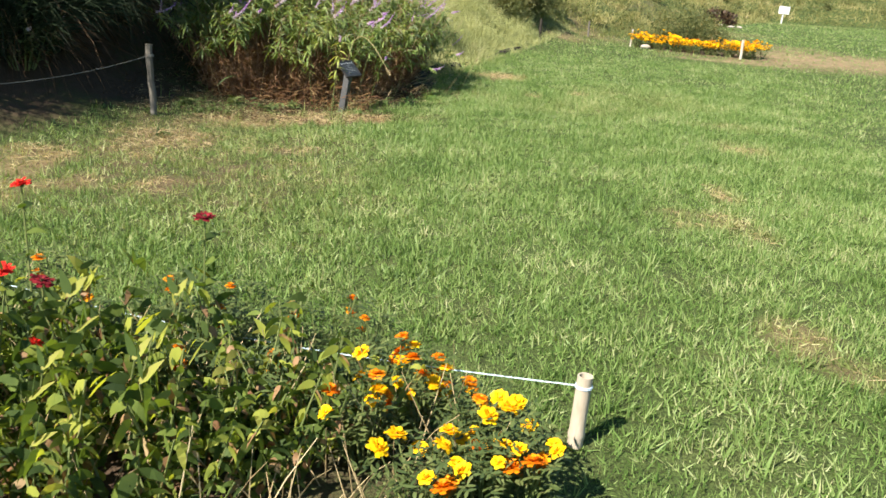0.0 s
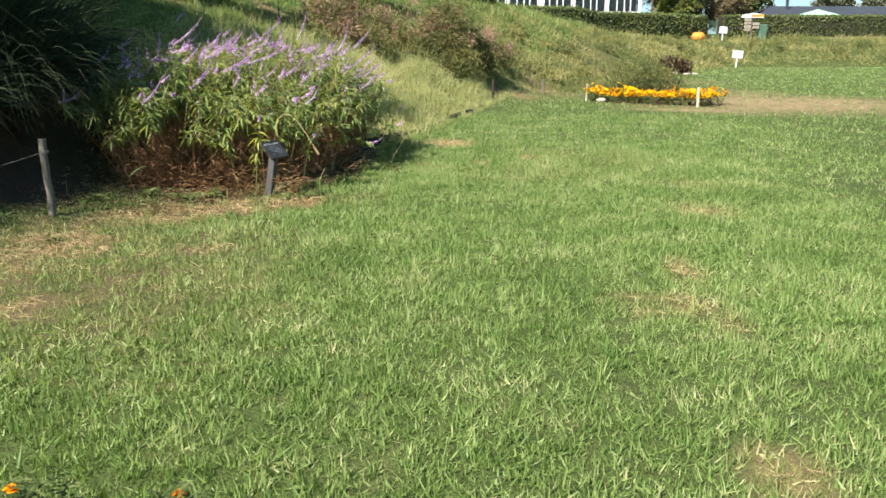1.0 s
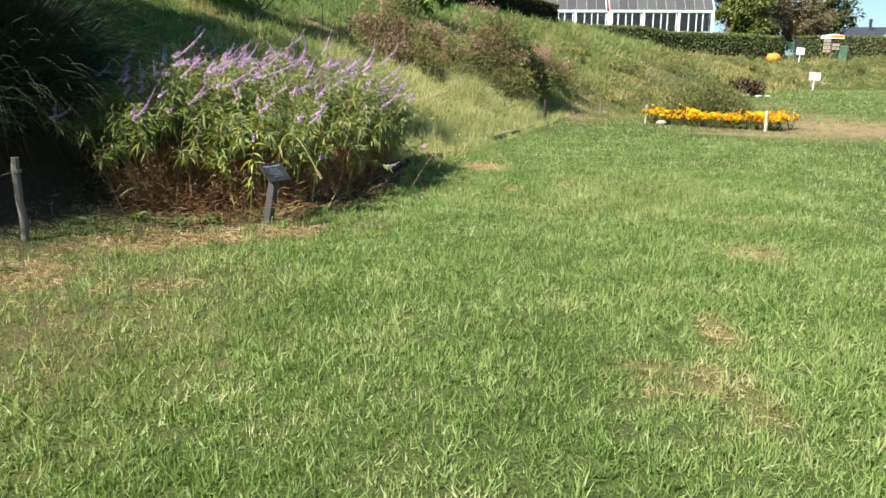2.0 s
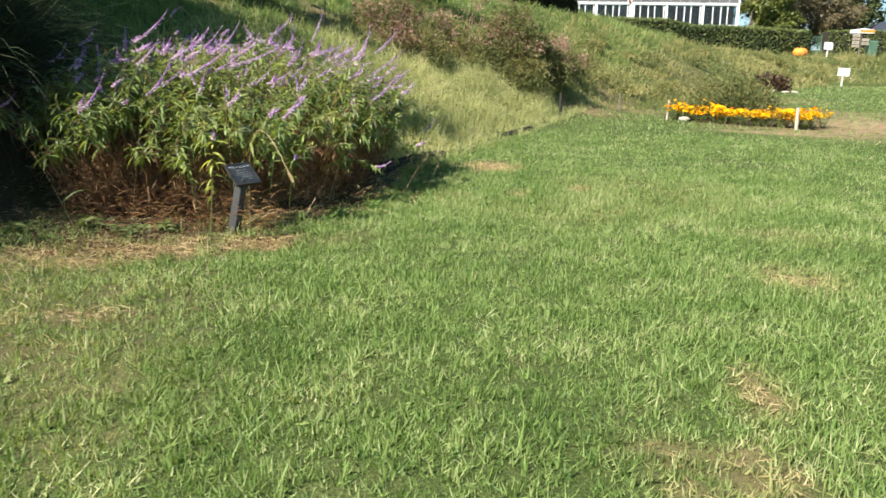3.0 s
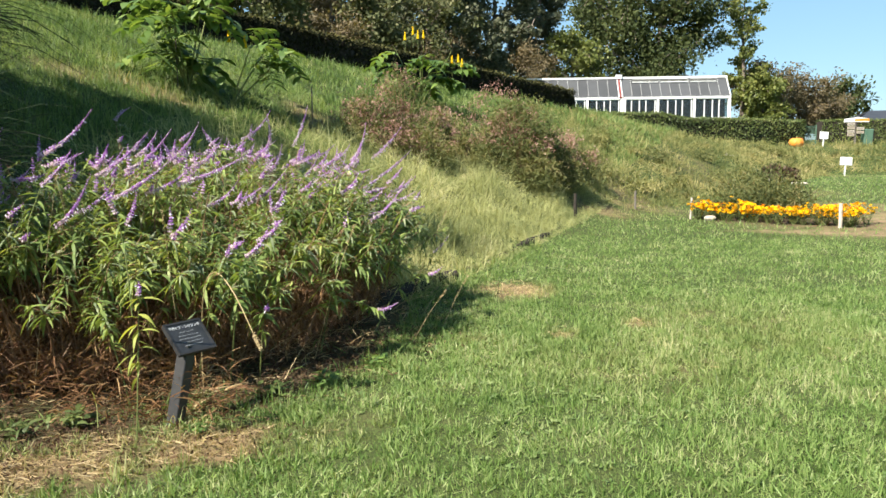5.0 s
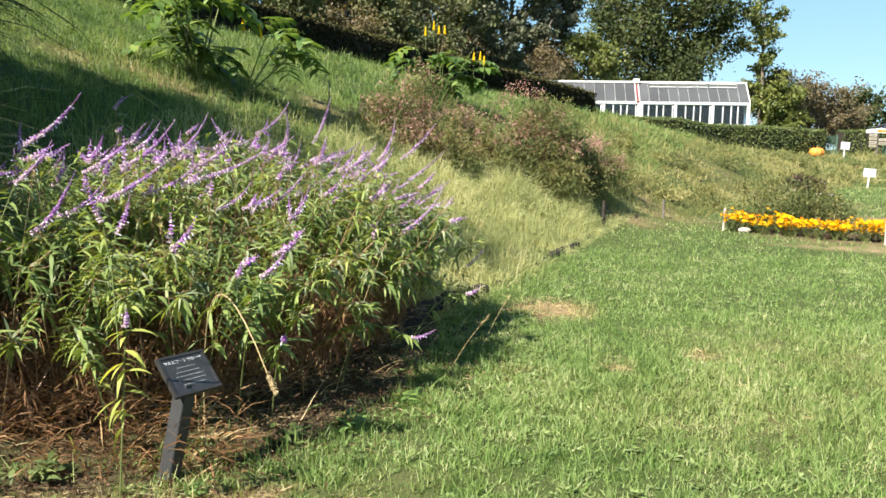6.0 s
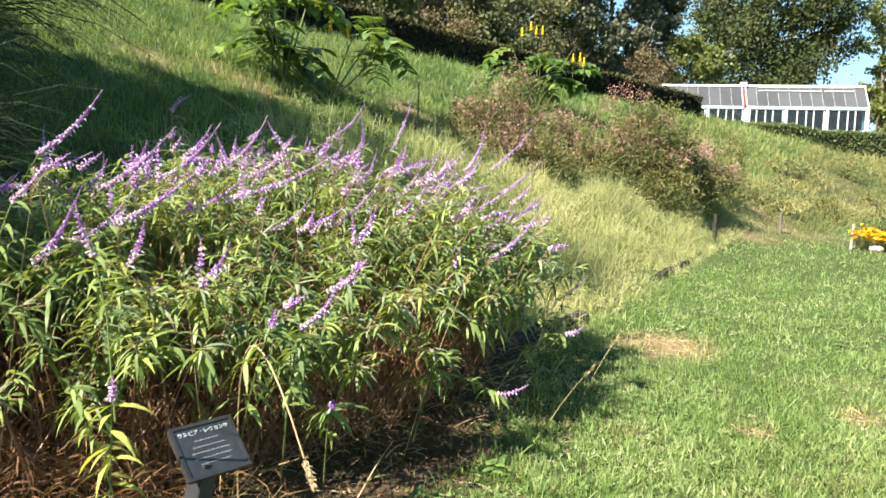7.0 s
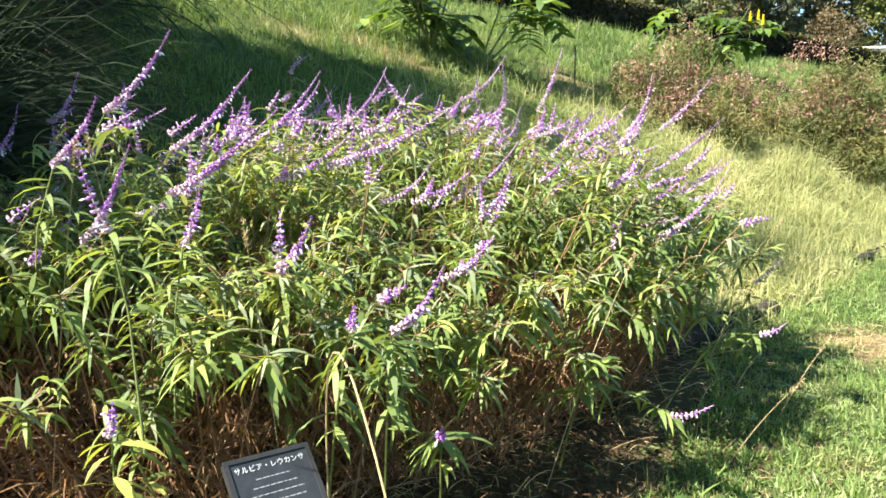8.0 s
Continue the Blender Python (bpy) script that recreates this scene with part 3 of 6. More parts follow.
def blades(s, x, y, lo, hi, width, lean, k, profile, droop=0.6, val=None, lift=-0.004, lush=0.0):
    n = len(x)
    base = np.stack([x, y, land(x, y) + lift], -1)
    a, l = R.uniform(0, 2 * np.pi, n), np.abs(R.normal(0, lean, n))
    way = np.stack([np.cos(a) * l, np.sin(a) * l, np.ones(n)], -1)
    length = R.uniform(lo, hi, n) * R.uniform(0.7, 1.15, n) * np.clip(1 + 2.1 * lush, 0.3, 2.4)
    line = bent(base, way, length, R.uniform(0, droop, n) * 2, k)
    return ribbons(s, line, R.uniform(0.7, 1.3, n) * width, profile, R.uniform(0, 2 * np.pi, n), 0, val)


def lawn():
    def keep(x, y):
        return on_lawn(x, y) * (1 - 0.9 * np.clip(spots(SOIL, x, y), 0, 1)) * (1 - 0.75 * np.clip(spots(DRY, x, y), 0, 1)) * (1 - 0.92 * np.clip(spots(DIRT, x, y) * 1.4, 0, 1))
    s = Shape()
    for x0, x1, y0, y1, per, lo, hi, w, k in ((-3.8, 5.0, 0.4, 14.0, 6400, 0.03, 0.066, 0.0075, 1), (-4.5, 7.5, 9.5, 19.0, 1300, 0.03, 0.065, 0.0075, 1),
                                             (-6, 15, -6, 28, 330, 0.035, 0.08, 0.012, 1), (2.5, 34, 18, 54, 110, 0.04, 0.09, 0.024, 1)):
        def soft(x, y):
            """Thins out towards the border of a stretch."""
            e = np.minimum(np.minimum(x - x0, x1 - x) / (0.18 * (x1 - x0)), np.minimum(y - y0, y1 - y) / (0.18 * (y1 - y0)))
            return keep(x, y) * np.clip(e, 0, 1)
        x, y = scatter(x0, x1, y0, y1, per, soft)
        lush = tufted(x, y)
        ok = R.random(len(x)) < 0.8 + 1.1 * lush
        x, y, lush = x[ok], y[ok], lush[ok]
        blades(s, x, y, lo, hi, w, 0.75, k, [1.0, 0.75][:k], 0.7, spots(DRY, x, y) * 0.8, -0.004, lush)
    ob = new("lawn_grass", s.mesh("lawn_grass", M_LAWN, False, (0, 0, 0), True))
    tagged(ob, "short mown lawn grass, green with straw-coloured worn spots", "grass", "", "stuff")


R = np.random.default_rng(101)
lawn()


def lawn_weeds():
    """Flat rosettes of broad leaves scattered through the turf."""
    s = Shape()
    def chance(x, y):
        d = np.array([noise.noise((a * 0.9, b * 0.9, 12.0)) for a, b in zip(x, y)])
        return on_lawn(x, y) * np.clip(0.25 + 1.6 * d + 0.5 * np.exp(-((edge_off(x, y) + 0.5) / 0.5) ** 2) * (y > 8), 0, 1) * (1 - np.clip(spots(DRY, x, y), 0, 1))
    x, y = scatter(-1.6, 4.0, 8.3, 15.0, 55, chance)
    n = len(x)
    z, size = land(x, y), R.uniform(0.016, 0.038, n)
    for k in range(6):
        a = k * 1.05 + R.normal(0, 0.3, n) + np.arange(n)
        p = np.stack([x + np.cos(a) * size * 0.3, y + np.sin(a) * size * 0.3, z + R.uniform(0.008, 0.02, n)], -1)
        line = bent(p, np.stack([np.cos(a), np.sin(a), R.uniform(0.3, 0.9, n)], -1), size * R.uniform(0.7, 1.2, n), R.uniform(0.3, 1.4, n), 3)
        ribbons(s, line, size * R.uniform(0.4, 0.65, n), [0.5, 1.0, 0.85])
    tagged(new("lawn_weeds", s.mesh("lawn_weeds", M_LAWNWEED)), "small broad-leaved weeds among the lawn grass", "weeds", "", "stuff")


R = np.random.default_rng(102)
lawn_weeds()


# ---- the hillside and rough grass ----
def rough_grass():
    def hill(x, y):
        e = edge_off(x, y)
        return (land(x, y) > 0.18) * (e > 0.3) * (1 - 0.7 * np.clip(spots(DRY, x, y), 0, 1)) * np.where((y > 13) & (y < 24) & (e < 3.4), 0.15, 1.0) * (spots(SOIL, x, y) < 0.5)
    s = Shape()
    for x0, x1, y0, y1, per, lo, hi, w in ((-9.5, 0, 12, 22, 620, 0.08, 0.24, 0.0095), (-11, 6, 22, 34, 260, 0.1, 0.27, 0.014), (-6, 14, 34, 48, 70, 0.15, 0.4, 0.028)):
        x, y = scatter(x0, x1, y0, y1, per, hill)
        tall = np.array([noise.noise((a * 0.7, b * 0.7, 9.0)) for a, b in zip(x, y)]) * 0.5 + 1.0 + 0.9 * np.array([noise.noise((a * 2.6, b * 2.6, 2.0)) for a, b in zip(x, y)])
        tall = np.clip(tall, 0.3, 2.4)
        n = len(x)
        base = np.stack([x, y, land(x, y) - 0.02], -1)
        a, l = R.uniform(0, 2 * np.pi, n), np.abs(R.normal(0, 0.45, n))
        line = bent(base, np.stack([np.cos(a) * l, np.sin(a) * l, np.ones(n)], -1), R.uniform(lo, hi, n) * tall, R.uniform(0.2, 1.8, n), 2)
        ribbons(s, line, R.uniform(0.7, 1.3, n) * w, [0.9, 0.9], R.uniform(0, 2 * np.pi, n), 0, spots(DRY, x, y) * 0.8)
    tagged(new("hill_grass", s.mesh("hill_grass", M_HILL, False, (0, 0, 0), True)), "long green unmown grass on the hillside", "grass", "", "stuff")

    s = Shape()
    x, y = scatter(-4, 4, 12.6, 25, 1250, lambda x, y: (edge_off(x, y) > -0.07) * np.clip(1.4 - edge_off(x, y) / 3.6, 0, 1) * (spots(SOIL, x, y) < 0.45) * np.clip((y - 12.4) / 1.5, 0, 1))
    n = len(x)
    e = edge_off(x, y)
    base = np.stack([x, y, land(x, y) - 0.01], -1)
    lump = np.array([noise.noise((p * 1.6, q * 1.6, 5.0)) for p, q in zip(x, y)])
    a, l = R.uniform(0, 6.28, n) + lump * 3, np.abs(R.normal(0.2, 0.45, n))
    line = bent(base, np.stack([np.cos(a) * l, np.sin(a) * l, np.ones(n)], -1), np.clip(1 + 1.5 * lump, 0.3, 2.2) * R.uniform(0.13, 0.46, n) * np.clip(0.5 + e * 0.5, 0.4, 1.1), R.uniform(0.4, 3.6, n), 2)
    ribbons(s, line, R.uniform(0.6, 1.3, n) * 0.0072, [0.8, 1], R.uniform(0, 2 * np.pi, n))
    tagged(new("meadow_grass", s.mesh("meadow_grass", M_MEADOW)), "fine yellowing meadow grass behind the log edging", "grass", "", "stuff")

    s = Shape()
    def bank(x, y):
        z = land(x, y)
        return (z > 0.05) * (edge_off(x, y) < 9) * np.clip((y - 23) / 3, 0, 1)
    for x0, x1, y0, y1, per, lo, hi, w in ((2, 16, 23, 44, 190, 0.1, 0.4, 0.014), (8, 40, 40, 62, 60, 0.18, 0.55, 0.03)):
        x, y = scatter(x0, x1, y0, y1, per, bank)
        n = len(x)
        tall = np.array([max(0.3, 0.9 + 1.0 * noise.noise((a * 0.45, b * 0.45, 4.0)) + 0.8 * noise.noise((a * 1.5, b * 1.5, 8.0))) for a, b in zip(x, y)])
        a, l = R.uniform(0, 2 * np.pi, n), np.abs(R.normal(0, 0.9, n))
        line = bent(np.stack([x, y, land(x, y) - 0.03], -1), np.stack([np.cos(a) * l, np.sin(a) * l, np.ones(n)], -1), R.uniform(lo, hi, n) * tall, R.uniform(0.2, 3.0, n), 2)
        ribbons(s, line, R.uniform(0.7, 1.4, n) * w, [0.8, 1.0], R.uniform(0, 2 * np.pi, n))
    tagged(new("bank_weeds", s.mesh("bank_weeds", M_WEED)), "tangled green and tan weeds on the low bank", "weeds", "", "stuff")

    # longer tufts along the foot of the sage
    s = Shape()
    x, y = scatter(-3.2, 1.2, 8.2, 20, 1500, lambda x, y: np.exp(-((edge_off(x, y) + 0.12 + 0.25 * (y < 10.5)) / 0.22) ** 2) * np.where(y > 12, 0.5, 1) * (y > 9.2) * (spots(SOIL, x, y) < 0.5) * 0.7 + 0.03 * np.clip(spots(SOIL[1:2], x, y), 0, 1) * (y < 12))
    n = len(x)
    a, l = R.uniform(0, 6.28, n), np.abs(R.normal(0, 0.7, n))
    line = bent(np.stack([x, y, land(x, y) - 0.01], -1), np.stack([np.cos(a) * l, np.sin(a) * l, np.ones(n)], -1), R.uniform(0.05, 0.2, n), R.uniform(0.2, 2.2, n), 3)
    ribbons(s, line, R.uniform(0.004, 0.009, n), [0.8, 1, 0.7], R.uniform(0, 6.28, n), 0, np.zeros(n))
    tagged(new("edge_tufts", s.mesh("edge_tufts", M_HILL, False, (0, 0, 0), True)), "longer grass tufts along the foot of the bed", "grass", "", "stuff")

    # dry and half-dry stalks leaning out along the edge of the bed
    s = Shape()
    x, y = scatter(-1.6, 0.6, 9.2, 13.4, 130, lambda x, y: np.exp(-((edge_off(x, y) - 0.35) / 0.4) ** 2))
    n = len(x)
    a = R.normal(-0.4, 0.8, n)
    line = bent(np.stack([x, y, land(x, y) - 0.01], -1), np.stack([np.cos(a) * 0.8, np.sin(a) * 0.8, R.uniform(0.3, 1.2, n)], -1), R.uniform(0.14, 0.42, n), R.uniform(0.1, 1.6, n), 4)
    ribbons(s, line, R.uniform(0.003, 0.006, n), [1, 1, 0.9, 0.7], R.uniform(0, 6.28, n))
    tagged(new("dry_grass", s.mesh("dry_grass", M_STRAW)), "pale dry grass stalks leaning out of the bed's edge", "grass", "", "stuff")

    # fallen leaves and crumbs under the sage
    s = Shape()
    x, y = scatter(-3.6, 0.4, 8.0, 13.2, 2200, lambda x, y: np.clip(spots(SOIL[1:2], x, y) * (y < 11.5) + 0.8 * spots(SOIL[4:6], x, y) + 0.5 * spots(DRY[11:13], x, y), 0, 1))
    leaf_cards(s, np.stack([x, y, land(x, y) + R.uniform(0.005, 0.03, len(x))], -1), R.uniform(0.014, 0.045, len(x)), None, 0, 0.3)
    tagged(new("leaf_litter", s.mesh("leaf_litter", M_MULCH)), "brown fallen leaves under the sage", "leaf litter", "", "stuff")

    # thin broken twigs on the mulch
    s = Shape()
    x, y = scatter(-3.2, 0.2, 8.2, 12.5, 110, lambda x, y: np.clip(spots(SOIL[1:2], x, y) * 0.6 + spots(SOIL[4:6], x, y), 0, 1))
    n = len(x)
    a = R.uniform(0, 6.28, n)
    line = bent(np.stack([x, y, land(x, y) + 0.004], -1), np.stack([np.cos(a), np.sin(a), R.uniform(0.02, 0.5, n)], -1), R.uniform(0.06, 0.24, n), R.uniform(-0.2, 0.8, n), 3)
    tubes(s, line, np.linspace(0.0032, 0.0014, 4)[None] * R.uniform(0.6, 1.3, (n, 1)), 3)
    tagged(new("twig_litter", s.mesh("twig_litter", M_MULCH)), "broken reddish brown twigs on the mulch", "twigs", "", "stuff")

    # loose straw lying on the worn places and in front of the sage
    s = Shape()
    x, y = scatter(-4.2, 3.5, 2, 14.5, 2600, lambda x, y: np.clip(spots(DRY, x, y) - 0.2, 0, 1) * np.where((x < -0.5) & (y > 6.2), 0.9, 0.4) * (land(x, y) < 0.3))
    x2, y2 = scatter(-3.4, 0.2, 8.0, 13.4, 520, lambda x, y: np.clip(spots(SOIL[1:2], x, y), 0, 1) * 0.7)
    x, y = np.r_[x, x2], np.r_[y, y2]
    n = len(x)
    a = R.uniform(0, 2 * np.pi, n)
    base = np.stack([x, y, land(x, y) + R.uniform(0.004, 0.03, n)], -1)
    line = bent(base, np.stack([np.cos(a), np.sin(a), R.uniform(0.0, 0.45, n)], -1), R.uniform(0.03, 0.11, n), R.uniform(0.1, 0.5, n), 2)
    ribbons(s, line, R.uniform(0.0018, 0.0042, n), [1, 0.9], R.uniform(0, 2 * np.pi, n))
    tagged(new("straw_litter", s.mesh("straw_litter", M_STRAW)), "loose dry straw litter on worn grass", "straw", "", "stuff")


R = np.random.default_rng(103)
rough_grass()


# ---- flowering sage ----
SAGE_AT, SAGE_AXIS = np.array([-1.8, 11.05]), np.array([0.45, 0.89])
SAGE_LONG, SAGE_SHORT = 2.35, 1.3


def spike_mesh(name, length, bow, seed):
    """A slim velvety flower spike along +z, bowing towards +x: faded whorls below, violet tip, small white flowers."""
    g = np.random.default_rng(seed)
    s = Shape()
    k = max(6, int(length / 0.0155))
    u = np.linspace(0, 1, k)
    axis = np.stack([bow * length * u**2, 0.02 * length * np.sin(5 * u + seed), length * u * (1 - 0.25 * abs(bow) * u)], -1)
    tubes(s, axis, 0.0028 * (1 - 0.6 * u), 4, 3)
    f = [(0, 2, 1), (0, 3, 2), (0, 4, 3), (0, 1, 4), (5, 1, 2), (5, 2, 3), (5, 3, 4), (5, 4, 1)]
    for i, t in enumerate(u):
        r = (0.0142 if t < 0.8 else 0.0125) * (1 - 0.6 * t**1.6) * g.uniform(0.8, 1.2)
        for j in range(6):
            a = j * math.pi / 3 + i * 0.6 + g.normal(0, 0.25)
            out = np.array([math.cos(a), math.sin(a), 0.8])
            out /= np.linalg.norm(out)
            side = np.array([-math.sin(a), math.cos(a), 0])
            up = np.cross(out, side)
            c, l, w = axis[i] + out * r * 0.15, r * g.uniform(0.95, 1.4), r * 0.42
            v = [c, c + out * l * 0.6 + side * w, c + out * l * 0.6 + up * w, c + out * l * 0.6 - side * w, c + out * l * 0.6 - up * w, c + out * l]
            tone = t + g.normal(0, 0.12)
            s.add(v, None, f, 2 if tone > 0.66 else 3 if tone < 0.22 else 0)
            if g.random() < (0.12 if t < 0.15 else 0.27 if t < 0.6 else 0.12 if t < 0.8 else 0.0):
                c2 = c + out * l * 0.8
                d = out * 0.8 + np.array([-0.45, 0, -0.3])
                p, w2 = g.uniform(0.012, 0.021), g.uniform(0.004, 0.0075)
                v = [c2, c2 + d * p * 0.6 + side * w2, c2 + d * p * 0.5 + up * w2 * 0.8, c2 + d * p * 0.6 - side * w2, c2 + d * p * 0.5 - up * w2 * 0.8, c2 + d * p]
                s.add(v, None, f, 1)
    return s.mesh(name, [M_PURPLE, M_WHITE, M_DEEP, M_FADED])


def turn_to(way, spin=0.0):
    """A rotation that carries +z onto way."""
    return Vector(way).to_track_quat("Z", "Y").to_matrix().to_4x4() @ Matrix.Rotation(spin, 4, "Z")


def lance_leaves(s, at, way, length, width, droop, mat=0, fold=0.5):
    """Long pointed leaves, widest below the middle, folded along the rib."""
    line = bent(at, way, length, droop, 4)
    return ribbons(s, line, width, [0.25, 1.0, 0.9, 0.5], None, mat, None, fold)


def aim(way, rise=1.0):
    """A rotation that carries +z onto way and +x as far up (or, with rise -1, down) as it will go."""
    z = Vector(way).normalized()
    x = Vector((0.05, 0.02, rise)) - z * z.dot(Vector((0.05, 0.02, rise)))
    x = (x if x.length > 0.05 else Vector((1, 0, 0))).normalized()
    return Matrix((x, z.cross(x), z)).transposed().to_quaternion()


# long spikes that stand out of the sage: foot and tip on the plan and over the ground
LONG_SPIKES = (((-2.28, 9.75, 1.50), (-1.95, 9.75, 1.77)), ((-1.94, 9.70, 1.36), (-1.58, 9.70, 1.62)), ((-1.71, 9.40, 1.23), (-1.29, 9.40, 1.48)), ((-1.40, 8.85, 1.19), (-1.45, 8.80, 1.36)),
               ((-1.91, 10.90, 1.42), (-2.03, 10.90, 1.63)), ((-1.55, 10.80, 1.55), (-1.66, 10.80, 1.69)), ((-1.66, 10.30, 1.29), (-1.11, 10.30, 1.51)), ((-1.60, 12.40, 1.57), (-1.57, 12.40, 1.86)),
               ((-1.38, 12.40, 1.55), (-1.19, 12.40, 1.92)), ((-0.64, 12.50, 1.43), (-0.34, 12.50, 1.72)), ((-0.60, 12.60, 1.25), (-0.27, 12.60, 1.50)), ((-0.06, 12.50, 0.53), (0.10, 12.50, 0.69)),
               ((-2.06, 9.30, 1.32), (-1.86, 9.30, 1.52)), ((-1.57, 9.30, 1.09), (-1.48, 9.30, 1.27)), ((-0.89, 12.20, 1.05), (-0.34, 12.20, 1.40)))


def sage():
    ob = thing("sage_bush", (SAGE_AT[0], SAGE_AT[1], 0), "bushy sage with long purple and white flower spikes", "flowering bush")
    o = np.array([SAGE_AT[0], SAGE_AT[1], 0.0])
    n = 640
    r, a = np.sqrt(R.random(n)), R.uniform(0, 2 * np.pi, n)
    u, v = r * np.cos(a), r * np.sin(a)
    across = np.array([SAGE_AXIS[1], -SAGE_AXIS[0]])
    base2 = (u * SAGE_LONG * 0.82)[:, None] * SAGE_AXIS + (v * SAGE_SHORT * 0.72)[:, None] * across
    out2 = u[:, None] * SAGE_AXIS * 0.8 + v[:, None] * across
    base = np.stack([base2[:, 0], base2[:, 1], land(base2[:, 0] + o[0], base2[:, 1] + o[1]) - 0.02], -1)
    tall = np.clip(1.50 - 0.34 * r**2 + 0.10 * (u > 0) + R.normal(0, 0.12, n), 0.55, 1.72) - 0.10 * np.clip(-u, 0, 1) - 0.27 + 0.24 * np.exp(-((u + 0.65) ** 2 + v**2) / 0.18)
    lean = out2 * 0.44 + np.clip(-u, 0, 1)[:, None] * np.array([-0.06, 0.08]) + R.normal(0, 0.14, (n, 2)) + (0.06, 0.0)
    way = np.stack([lean[:, 0], lean[:, 1], np.ones(n)], -1)
    line = bent(base, way, tall, 0.1 + 0.75 * r * R.random(n), 6)
    stems, foliage, yellowing, young = Shape(), Shape(), Shape(), Shape()
    rad = np.linspace(0.0055, 0.0022, 7)[None] * R.uniform(0.7, 1.2, (n, 1))
    tubes(stems, line, rad, 4)

    def along(t):
        t = np.clip(t, 0, 0.995) * 6
        k0 = np.minimum(t.astype(int), 5)
        return line[np.arange(n), k0] * (1 - (t - k0))[:, None] + line[np.arange(n), k0 + 1] * (t - k0)[:, None]

    # living leaves in opposite pairs on the upper half: arching at the top, hanging lower down
    nodes = 14
    low = np.clip((0.90 + R.normal(0, 0.13, n) - 0.35 * R.random(n) * (R.random(n) < 0.28)) / tall, 0.42, 0.93)
    for i in range(nodes):
        f = i / (nodes - 1)
        p = along(low + (0.98 - low) * f + R.normal(0, 0.012, n))
        turn = i * 1.57 + R.uniform(0, 6.28, n) * 0.15 + np.arange(n)
        for side in (0, np.pi):
            ok = R.random(n) < 0.55 + 0.4 * f
            b = turn + side + R.normal(0, 0.3, n)
            w = np.stack([np.cos(b), np.sin(b), R.normal(-0.7 + 0.95 * f, 0.4, n)], -1)
            big = (1.08 - 0.42 * f) * R.uniform(0.65, 1.3, n)
            sag = R.uniform(0.5, 2.9, n) * R.uniform(0.6, 1.2, n)
            for where, mine in ((young if f > 0.72 else foliage, ok & (R.random(n) > 0.14 - 0.12 * f)), (yellowing, ok & (R.random(n) < 0.13 - 0.12 * f))):
                lance_leaves(where, p[mine], w[mine], (0.16 * big)[mine], (0.0185 * big)[mine], sag[mine], 0, 0.35)
        # side shoots with young leaves
        ok = R.random(n) < 0.42
        m = ok.sum()
        b = R.uniform(0, 6.28, m)
        q = p[ok] + np.stack([np.cos(b) * 0.09, np.sin(b) * 0.09, R.uniform(-0.02, 0.08, m)], -1)
        tubes(stems, np.stack([p[ok], q], 1), np.full((m, 2), 0.0018), 3, 0, False)
        for _ in range(3):
            c = R.uniform(0, 6.28, m)
            lance_leaves(foliage, q, np.stack([np.cos(c), np.sin(c), R.normal(0.3, 0.4, m)], -1), R.uniform(0.07, 0.14, m), R.uniform(0.011, 0.019, m), R.uniform(0.6, 2.6, m), 0, 0.35)
    # withered leaves clinging to the lower stems
    dead = Shape()
    for j in range(64):
        p = along(R.random(n) ** 0.8 * 0.62)
        b = R.uniform(0, 6.28, n)
        p = p + np.stack([np.cos(b), np.sin(b), 0 * b], -1) * (R.random((n, 1)) * 0.06)
        ribbons(dead, bent(p, np.stack([np.cos(b), np.sin(b), R.normal(-0.5, 0.6, n)], -1), R.uniform(0.03, 0.11, n), R.uniform(0.3, 3, n), 2), R.uniform(0.003, 0.010, n), [0.5, 1.0], R.uniform(0, 6.28, n))
    # a low tangle of withered stalks at the front of the bed
    k = 1500
    x, y = R.uniform(-2.8, -0.9, k) - o[0], R.normal(9.36, 0.16, k) - o[1]
    y = y - 0.18 * (x + 0.3)
    b = R.uniform(0, 6.28, k)
    ribbons(dead, bent(np.stack([x, y, R.random(k) ** 2 * 0.3], -1), np.stack([np.cos(b), np.sin(b), R.uniform(-0.2, 1.2, k)], -1), R.uniform(0.05, 0.2, k), R.uniform(0.2, 2, k), 2), R.uniform(0.003, 0.009, k), [0.6, 1.0], R.uniform(0, 6.28, k))
    # thin dead twigs and leaning canes in the lower part
    m = 3000
    pick = R.integers(0, n, m)
    p = line[pick, R.integers(0, 3, m)]
    b = R.uniform(0, 6.28, m)
    tubes(stems, bent(p, np.stack([np.cos(b) * 0.7, np.sin(b) * 0.7, R.uniform(-0.1, 1, m)], -1), R.uniform(0.12, 0.42, m), R.uniform(-0.3, 0.6, m), 2), np.linspace(0.0028, 0.001, 3)[None] * R.uniform(0.6, 1.3, (m, 1)), 3)
    part("stem_mass", stems, M_STEM, ob, "reddish brown bare stems", kind="stuff")
    part("foliage", foliage, M_SAGE, ob, "narrow grey-green leaves", kind="stuff")
    part("young_foliage", young, M_SAGETOP, ob, "grey-green young leaves below the spikes", kind="stuff")
    part("yellowing_foliage", yellowing, M_SAGEYELLOW, ob, "yellowing lower leaves", kind="stuff")
    part("withered_foliage", dead, M_SAGEDEAD, ob, "withered brown lower leaves", kind="stuff")

    def spike(mesh, at, way, size=1.0, rise=1.0):
        sp = part("flower_spike", mesh, None, ob, at=at)
        sp.rotation_mode = "QUATERNION"
        sp.rotation_quaternion = aim(way, rise)
        sp.scale = (size,) * 3

